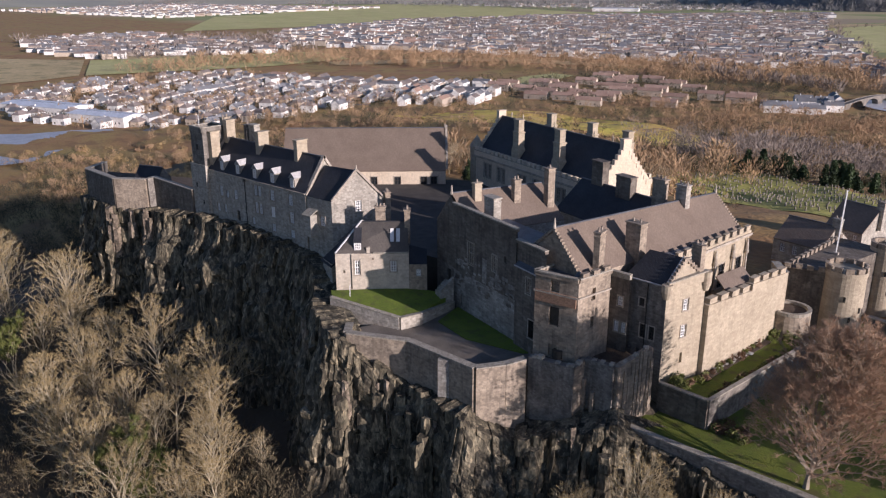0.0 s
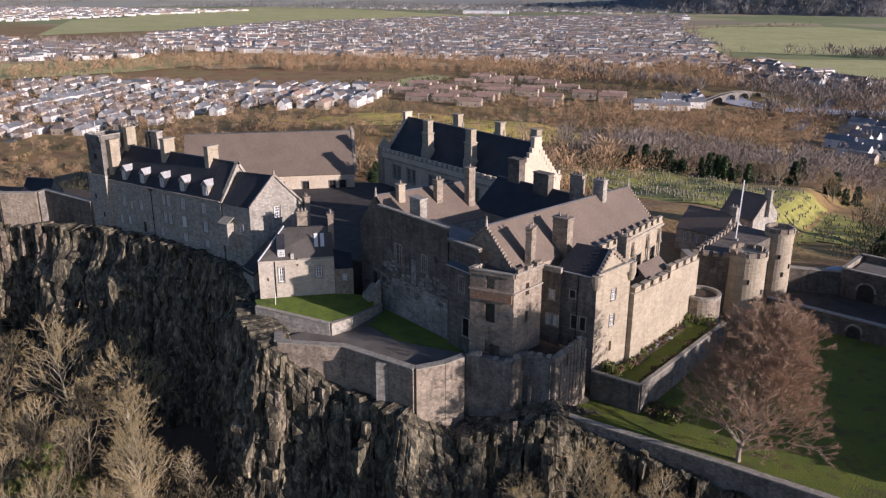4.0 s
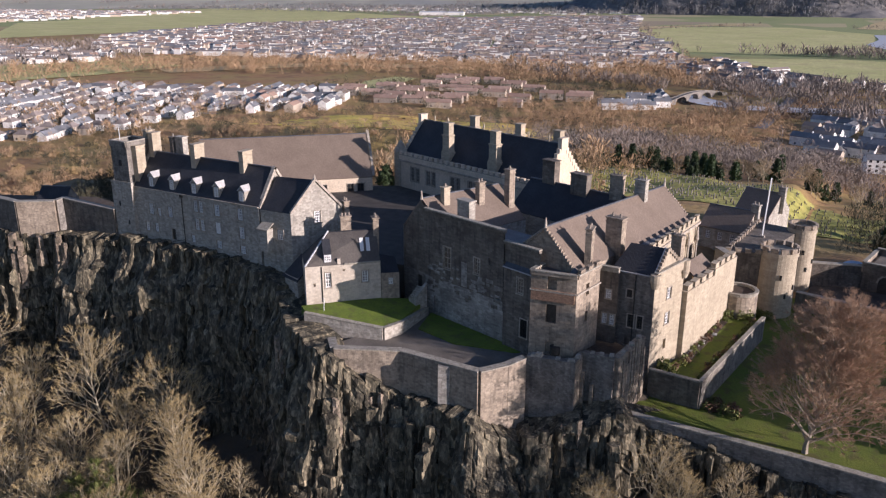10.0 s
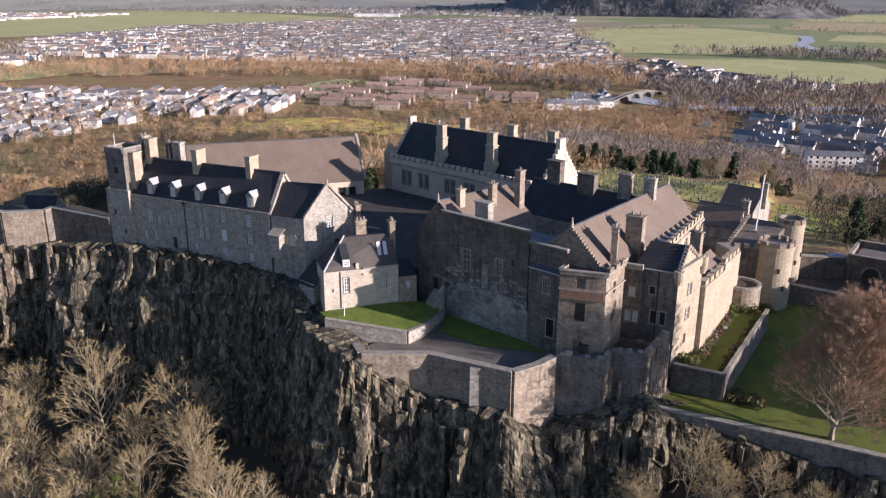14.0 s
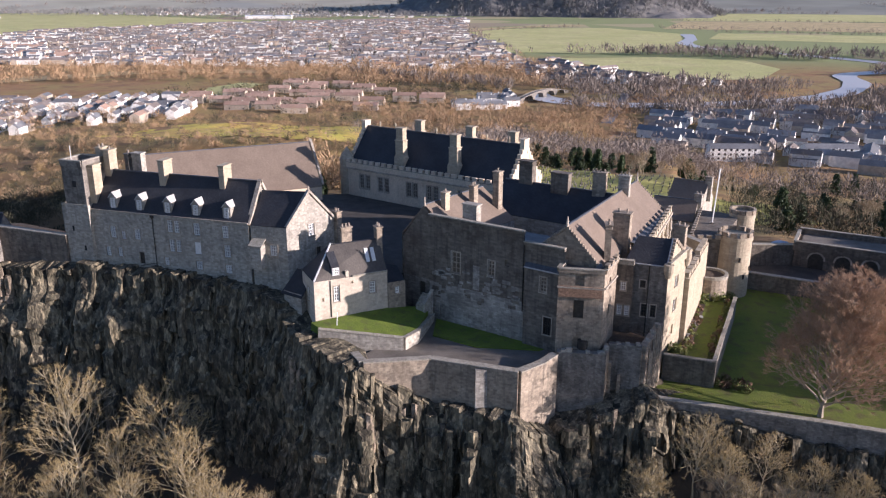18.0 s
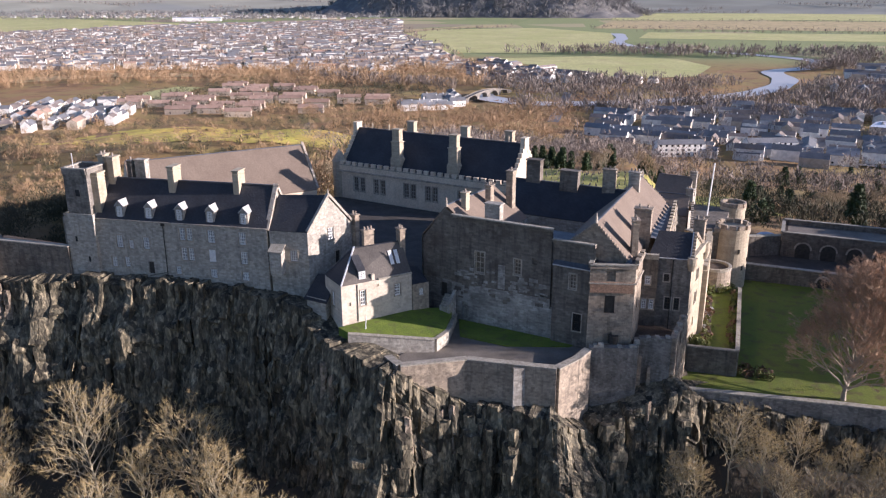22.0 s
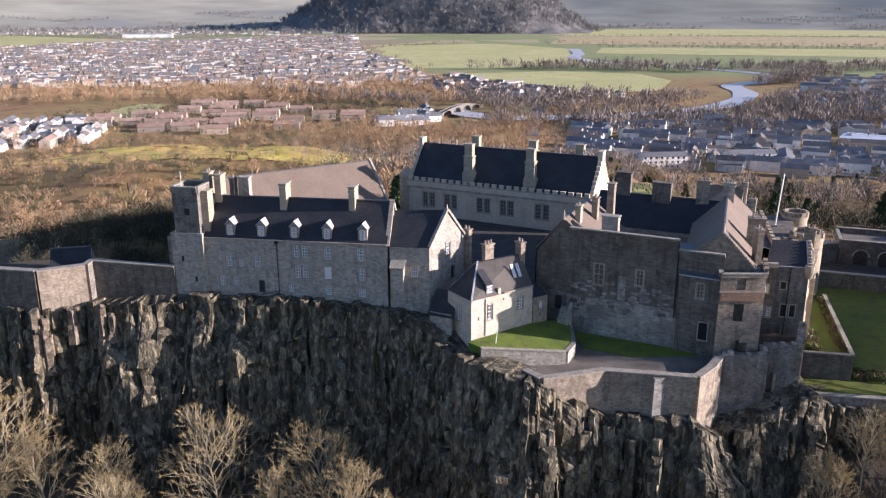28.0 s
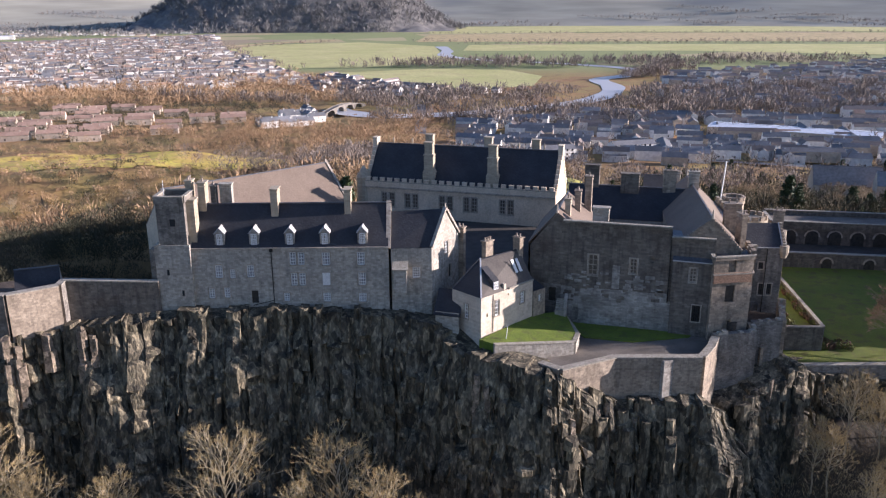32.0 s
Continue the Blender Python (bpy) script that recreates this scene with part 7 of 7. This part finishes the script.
# greyed and lightened wood colour, with distance haze painted in
CRAG_WOOD = material("far_hazed_wood", (0.16, 0.158, 0.158), (0.23, 0.222, 0.215), 40, 0.95, 0.0, 6.0, (0.09, 0.09, 0.088))
BRUSH_GREY = material("grey_brown_wood", (0.20, 0.165, 0.14), (0.30, 0.245, 0.205), 30, 0.95, 0.0, 3.0, (0.11, 0.095, 0.075))
BRAMBLE = material("dark_bramble", (0.10, 0.082, 0.048), (0.16, 0.128, 0.075), 6, 0.95, 0.0, 1.0, (0.06, 0.06, 0.03))
SAPLING = material("ochre_sapling", (0.25, 0.19, 0.10), (0.35, 0.265, 0.14), 8, 0.95, 0.0, 1.0, (0.17, 0.13, 0.075))
# hedge and gorse tone; it also stands in for shade near the castle
BRUSH_DARK = material("dark_hedge_and_shade", (0.05, 0.052, 0.028), (0.09, 0.08, 0.045), 30, 0.95, 0.0, 3.0, (0.13, 0.095, 0.06))
BRUSH_GOLD = material("ochre_scrub", (0.36, 0.26, 0.115), (0.44, 0.30, 0.135), 20, 0.95, 0.0, 2.0, (0.26, 0.155, 0.075))
W_BACK = [(-420, 120), (-260, 230), (-140, 300), (0, 320), (40, 260), (20, 170), (60, 100), (30, 92), (-40, 82), (-140, 70), (-300, 80)]
W_HEATH = [(-420, 200), (-380, 480), (-250, 560), (-100, 560), (40, 480), (20, 300), (-140, 300), (-260, 230)]
BANK = [(130, 1570), (270, 1460), (385, 1310), (205, 815), (121, 752), (40, 715), (-20, 712), (-62, 752), (-130, 818), (-230, 850), (-330, 905)]
bank_places = [(ax + (bx - ax) * k / 16 + side * 30, ay + (by - ay) * k / 16 - side * 22) for (ax, ay), (bx, by) in zip(BANK, BANK[1:]) for k in range(16) for side in (-1, 1) if not (ay > 1300 and by < 900)]
shards("hill_scrub", "russet winter scrub on the hill behind the castle", strewn(W_BACK, 1700, 3) + strewn(W_HEATH, 1300, 33), 6.5, 3, BRUSH, 56, 0.043)
shards("hill_scrub", "ochre bushes on the hill behind the castle", strewn(W_BACK, 900, 23) + strewn(W_HEATH, 400, 24), 5.5, 23, BRUSH_GOLD, 56, 0.043)
# the last two patches add dark where the castle's shade lies
shards("hill_scrub", "dark thicket on the hill behind the castle", strewn(W_BACK, 800, 25) + strewn(W_HEATH, 1100, 34) + strewn([(-120, 20), (-40, 40), (-20, 90), (-100, 150), (-180, 90)], 320, 26) + strewn([(-260, 60), (-60, 30), (-40, 90), (-120, 160), (-280, 140)], 600, 40), 6.0, 25, BRUSH_DARK, 56, 0.05)
shards("hill_wood", "bare grey-brown wood on the far side of the hill", strewn([(-129, 442), (53, 464), (120, 400), (90, 290), (60, 250), (0, 245), (-91, 345)], 800, 5), 13, 5, BRUSH_GREY, 110, 0.028)
shards("hill_wood", "tall pale brown wood behind the chapel", strewn([(-80, 90), (30, 96), (40, 240), (-60, 260), (-140, 200)], 170, 35), 13, 35, BRUSH, 80, 0.035, 6)
shards("hill_wood", "ochre trees on the slope behind the castle", strewn([(-130, 130), (-40, 120), (-14, 130), (-60, 200), (-200, 180)], 170, 41), 12, 41, BRUSH_GOLD, 80, 0.035, 6)
# the dark sets below are thickened to paint the shade on this slope
shards("hill_wood", "dark wood put in for the shade on the slope beside the castle", strewn([(-200, 30), (-50, 40), (-24, 84), (-100, 130), (-220, 110)], 220, 42), 8, 42, BRUSH_DARK, 150, 0.03, 6)
shards("hill_wood", "dark bushes put in for the shade of the castle's lower yard", strewn([(-64, 42), (-44, 14), (-12, 14), (-10, 64), (-50, 70)], 420, 43), 5.0, 43, BRUSH_DARK, 170, 0.03, 2, -99)
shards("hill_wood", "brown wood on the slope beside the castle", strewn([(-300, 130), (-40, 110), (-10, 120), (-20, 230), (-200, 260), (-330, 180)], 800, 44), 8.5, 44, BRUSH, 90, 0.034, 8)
shards("hill_wood", "dark wood put in for the castle's shade on the slope below", strewn([(-330, 20), (-60, 50), (-26, 90), (-100, 140), (-340, 130)], 1300, 46), 6.0, 46, BRUSH_DARK, 80, 0.034, 7)
shards("hill_wood", "brown wood between the heath and the river", strewn([(-260, 600), (-100, 650), (40, 690), (60, 480), (-60, 440), (-130, 540)], 900, 27), 10, 27, BRUSH, 70, 0.04)
shards("valley_wood", "bare brown trees between the fields and houses", strewn([(-807, 852), (-399, 1028), (-136, 1181), (-69, 811), (-282, 800), (-430, 810), (-640, 700), (-778, 600), (-860, 400), (-960, 600)], 2000, 6), 12, 6, BRUSH, 40, 0.06, 20)
shards("valley_wood", "dark hedges and gardens among the terraces", strewn([(-470, 640), (-380, 820), (-150, 800), (-60, 720), (-160, 600), (-330, 540)], 800, 28) + strewn(SUBURB, 800, 10), 7, 28, BRUSH_DARK, 40, 0.06)
shards("river_wood", "bare grey-brown trees along the river", strewn([(-102, 978), (209, 922), (669, 1004), (509, 711), (159, 611), (-54, 677), (-70, 800)], 1900, 7), 12, 7, BRUSH_GREY, 26, 0.09)
shards("river_wood", "bare trees along the river banks", bank_places + bank_places, 12, 37, BRUSH_GREY, 26, 0.08, 5)
for reach in ([(121, 730), (60, 694), (-20, 690), (-60, 720)], [(205, 790), (160, 752), (121, 728)], [(352, 1150), (410, 1300), (290, 1430), (120, 1550), (60, 1680)]):
    row = [(ax + (bx - ax) * k / 30, ay + (by - ay) * k / 30) for (ax, ay), (bx, by) in zip(reach, reach[1:]) for k in range(30)]
    shards("river_wood", "close row of bare trees on the river bank", row + row, 13, 55, BRUSH_GREY, 40, 0.06, 3, near_bank=True)
shards("river_wood", "tall trees crowding the river bend", strewn([(322, 1096), (410, 1150), (415, 1215), (372, 1170), (330, 1130)], 90, 65) + strewn([(400, 1220), (480, 1240), (470, 1400), (420, 1330)], 90, 66), 17, 65, BRUSH_GREY, 50, 0.055, 3, near_bank=True)
shards("river_wood", "bare trees along the far river bank", strewn([(-140, 1370), (90, 1480), (600, 1500), (900, 1480), (860, 1440), (240, 1330), (60, 1360)], 700, 8), 13, 8, BRUSH_GREY, 16, 0.13)
shards("town_trees", "bare garden trees among the houses", strewn([(-1500, 1700), (-754, 2800), (-200, 1300), (-260, 1010), (-839, 900)], 2200, 9) + strewn([(-1600, 560), (-1300, 1000), (-900, 800), (-1000, 480)], 600, 29), 10, 9, BRUSH_GREY, 12, 0.16)
shards("town_trees", "bare brown trees among the suburb's houses", strewn(SUBURB, 800, 30), 9, 30, BRUSH, 40, 0.06)
shards("town_trees", "bare garden trees among the grey houses", strewn([(60, 470), (70, 640), (300, 900), (900, 1435), (1500, 1100), (900, 500), (300, 380)], 3000, 12), 9, 12, BRUSH_GREY, 22, 0.077)
shards("town_trees", "brown trees on the slope above the grey houses", strewn([(60, 300), (60, 470), (300, 420), (480, 400), (420, 240), (200, 240)], 800, 32), 10, 32, BRUSH_GREY, 56, 0.043)
shards("town_trees", "dark trees and gardens between the castle and the grey houses", strewn([(110, 120), (130, 330), (420, 460), (480, 300), (260, 110)], 700, 38) + strewn([(60, 470), (70, 640), (300, 900), (600, 1000), (480, 420)], 700, 39), 7, 38, BRUSH_DARK, 80, 0.04)
shards("town_trees", "dark thicket beyond the castle gate", strewn([(112, 92), (180, 86), (270, 100), (270, 210), (120, 210)], 420, 45), 7, 45, BRUSH_DARK, 80, 0.04, 5)
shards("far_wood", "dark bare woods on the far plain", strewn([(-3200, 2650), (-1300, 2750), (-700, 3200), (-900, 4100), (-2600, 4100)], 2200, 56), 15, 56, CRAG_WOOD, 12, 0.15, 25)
shards("hedge_lines", "dark hedges between the far fields", [(x, 2200 + 8 * math.sin(x / 60) - 0.02 * x) for x in range(120, 1300, 9)] + [(x, 2395 - 0.1 * x) for x in range(-20, 1700, 11)] + [(x, 3040 - 0.02 * x) for x in range(-20, 2200, 13)] + [(-2300 + x, 2950 - 0.45 * x) for x in range(0, 1000, 10)] + [(-560 + x, 1930 + 1.7 * x) for x in range(0, 300, 6)], 9, 13, BRUSH_GREY, 12, 0.14, 5)
shards("saplings", "ochre saplings and thin trees below the crag", strewn([(-80, -15), (52, -22), (60, -56), (-80, -56)], 150, 47) + strewn([(88, -10), (150, -12), (150, -44), (92, -44)], 130, 48), 10, 47, SAPLING, 130, 0.016, 3)
shards("low_brush", "bramble and saplings at the foot of the crag", strewn([(-90, -16), (54, -24), (100, -8), (150, -10), (150, -60), (0, -70), (-90, -50)], 1500, 14) + strewn([(16, -16), (56, -24), (62, -46), (16, -46)], 420, 67), 5.5, 14, BRAMBLE, 60, 0.03, 3)

def bushes(label, places, mat, seed, low, high):
    """Rounded bushes of small twiggy pieces, joined into one mesh."""
    rr = random.Random(seed)
    v, f = [], []
    for x, y in places:
        if edge_distance(x, y) < 8 or (within(HEATH_STRIP, x, y) and rr.random() < 0.8):
            continue
        r, z = rr.uniform(low, high), ground_z(x, y)
        for _ in range(rr.choice((1, 2, 2, 3))):
            clump(v, f, (x + rr.gauss(0, r * 0.7), y + rr.gauss(0, r * 0.7), z + r * 0.45), r * rr.uniform(0.7, 1.1), 70, rr, r * 0.13)
    tagged(new("hill_bushes", raw_mesh("hill_bushes", v, f, mat)), label, "bushes", kind="stuff")


SLOPE = [(-420, 120), (-330, 470), (-150, 520), (0, 470), (30, 320), (20, 170), (60, 100), (-40, 86), (-140, 76), (-300, 80)]
bushes("russet rounded bushes on the hill behind the castle", strewn(SLOPE, 330, 61), BRUSH, 61, 1.6, 3.4)
bushes("ochre rounded bushes on the hill behind the castle", strewn(SLOPE, 240, 62), BRUSH_GOLD, 62, 1.4, 3.0)
bushes("dark gorse bushes on the hill behind the castle", strewn(SLOPE, 420, 63), BRUSH_DARK, 63, 1.3, 2.8)
bushes("dark garden bushes between the castle and the grey houses", strewn([(120, 120), (140, 340), (430, 460), (480, 300), (260, 110)], 260, 64), BRUSH_DARK, 64, 1.5, 3.4)

BACK = "bare trees on the hill behind the castle"
back_kind = tree_kind("hill_tree", "bare brown tree on the hill behind the castle", 61, 12, BARK, material("grey_twig", (0.27, 0.20, 0.12), (0.36, 0.27, 0.16), 4.0, 0.9, 0.0, 0.3, rand=0.25), BACK, levels=4, limbs=5, twigs=6, thin=0.045)
first = True
for x, y in strewn([(-26, 84), (24, 96), (44, 120), (20, 160), (-40, 150), (-60, 100)], 34, 15) + strewn([(-110, 70), (-70, 70), (-60, 130), (-120, 140)], 16, 16) + strewn([(-110, 130), (-40, 120), (-10, 150), (-60, 220), (-130, 200)], 34, 54) + strewn([(-190, 120), (-60, 100), (-20, 140), (-60, 300), (-200, 300)], 60, 57) + strewn([(10, 262), (90, 262), (130, 232), (70, 240)], 24, 17) + strewn([(130, 130), (240, 130), (260, 200), (150, 190)], 26, 18):
    m = Matrix.Translation((x, y, ground_z(x, y) - 0.3)) @ Matrix.Rotation(rnd.uniform(0, 6.3), 4, "Z") @ Matrix.Scale(rnd.uniform(0.7, 1.2), 4)
    if first:
        back_kind.matrix_basis, first = m, False
    else:
        copy_thing(back_kind, m)


def evergreen(seed, high, wide):
    rr = random.Random(seed)
    t = thing("evergreen_tree", "dark evergreen tree with ragged crown", "tree", "evergreens on the hill")
    tv, tf = [], []
    limb(tv, tf, Vector((0, 0, 0)), Vector((0, 0, high * 0.8)), high * 0.02, high * 0.006, 6)
    ob = new("trunk", raw_mesh("trunk", [tuple(p) for p in tv], tf, BARK))
    ob.parent = t
    v, f = [], []
    for _ in range(26):
        w, k = rr.uniform(0, 6.28), rr.uniform(0.2, 1.0)
        r = wide * (1.05 - k) * rr.uniform(0.4, 1.0)
        clump(v, f, (r * math.cos(w), r * math.sin(w), high * k), wide * rr.uniform(0.22, 0.42), 110, rr, 0.36)
    ob = new("crown", raw_mesh("crown", v, f, LEAF))
    ob.parent = t
    return t


greens = [evergreen(71, 11, 3.6), evergreen(72, 8, 4.0)]
spots2 = strewn([(4, 232), (30, 246), (70, 242), (80, 212), (45, 222)], 20, 19) + [(16, 78), (20, 80), (14, 84), (6, 76), (150, 120), (163, 108), (172, 130), (140, 140), (186, 118)] + strewn([(160, 300), (320, 300), (360, 420), (180, 420)], 18, 20) + strewn([(120, 120), (220, 110), (300, 220), (140, 240)], 34, 21) + strewn([(0, 236), (110, 250), (150, 300), (20, 290)], 26, 22)
for i, (x, y) in enumerate(spots2):
    m = Matrix.Translation((x, y, ground_z(x, y) - 0.3)) @ Matrix.Rotation(rnd.uniform(0, 6.3), 4, "Z") @ Matrix.Scale(rnd.uniform(0.7, 1.2), 4)
    if i < 2:
        greens[i].matrix_basis = m
    else:
        copy_thing(greens[i % 2], m)
for i in range(46):
    # dense evergreens added out of view to shade the lawn and the approach
    x, y = 154 + 5 * (i % 2) + 2 * math.sin(i * 2.1), 12 + i * 1.08
    copy_thing(greens[0], Matrix.Translation((x, y, -9)) @ Matrix.Rotation(i * 1.3, 4, "Z") @ Matrix.Diagonal((1.9, 1.9, 1.47 + 0.1 * math.sin(i * 1.7), 1)))
# a second unseen row, its height set to throw shade on the approach
for i in range(26):
    x, y = 170 + 5 * (i % 2) + 2 * math.sin(i * 2.1), 54 + i * 1.6
    z = ground_z(x, y) - 0.5
    copy_thing(greens[0], Matrix.Translation((x, y, z)) @ Matrix.Rotation(i * 1.3, 4, "Z") @ Matrix.Diagonal((1.9, 1.9, (7.0 - z) / 11, 1)))


# ---- far hills ----
def ring_z(x, y):
    """Height of the far land beyond the plain."""
    i = (math.degrees(math.atan2(y, x)) + 60) / 1.5
    q = max(0, (math.hypot(x, y) - 4150) / 750)
    h = 95 + 90 * abs(noise.noise((i * 0.09, 0, 2)))
    return -66 + (h + 66) * q ** 1.3


def crag_z(x, y):
    """Height of the wooded crag on the plain."""
    k = max(0, 1 - ((x + 600) / 780) ** 2) * max(0, 1 - ((y - 3850) / 560) ** 2)
    g = min(1, k * 1.25)
    return -66 + 175 * g * g * (3 - 2 * g) + 26 * k + (22 * noise.noise((x / 90, y / 90, 1)) + 8 * noise.noise((x / 22, y / 22, 4))) * min(1, k * 6)


def far_hills():
    n = 160
    v, f = [], []
    for i in range(n + 1):
        a = radians(-60 + 240 * i / n)
        for k in range(9):
            x, y = (4150 + 93.7 * k) * math.cos(a), (4150 + 93.7 * k) * math.sin(a)
            v.append((x, y, ring_z(x, y)))
    for i in range(n):
        for k in range(8):
            f.append((9 * i + k, 9 * i + 9 + k, 9 * i + 10 + k, 9 * i + 1 + k))
    # the backdrop's greyish tones include the haze
    tagged(new("backdrop", raw_mesh("backdrop", v, f, material("hazed_far_plain", (0.27, 0.275, 0.23), (0.38, 0.365, 0.29), 420, 0.95, 0, 60, (0.24, 0.25, 0.24), stretch=(0.22, 0.22, 2.6)), True)), "distant hazy fields and hills", "hills", kind="structure")
    v, f = [], []
    n, m = 110, 60
    for j in range(m + 1):
        for i in range(n + 1):
            x, y = -1500 + 1800 * i / n, 3250 + 1200 * j / m
            v.append((x, y, crag_z(x, y)))
    for j in range(m):
        for i in range(n):
            f.append((j * (n + 1) + i, j * (n + 1) + i + 1, (j + 1) * (n + 1) + i + 1, (j + 1) * (n + 1) + i))
    # the crag's grey cover also has haze mixed into its colour
    tagged(new("wooded_hill", raw_mesh("wooded_hill", v, f, material("hazed_hill_wood", (0.13, 0.128, 0.122), (0.19, 0.18, 0.17), 60, 0.95, 0.0, 14.0, (0.26, 0.24, 0.21)), True)), "steep wooded crag rising from the plain", "hill", kind="structure")
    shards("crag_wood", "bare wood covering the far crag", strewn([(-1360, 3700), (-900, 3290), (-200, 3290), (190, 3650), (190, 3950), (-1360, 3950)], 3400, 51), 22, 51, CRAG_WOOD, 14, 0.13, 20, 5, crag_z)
    rr = random.Random(52)
    rows = []
    for _ in range(70):
        # hedges and shelter belts on the far land
        a, d, turn = radians(rr.uniform(30, 150)), rr.uniform(4180, 4560), rr.uniform(-0.25, 0.25)
        for k in range(rr.randint(14, 46)):
            rows.append(((d + turn * k * 12) * math.cos(a + k * 0.0022), (d + turn * k * 12) * math.sin(a + k * 0.0022)))
    shards("far_hedges", "thin dark hedges on the distant fields", rows, 12, 53, BRUSH_GREY, 10, 0.15, 5, 5, ring_z)


far_hills()
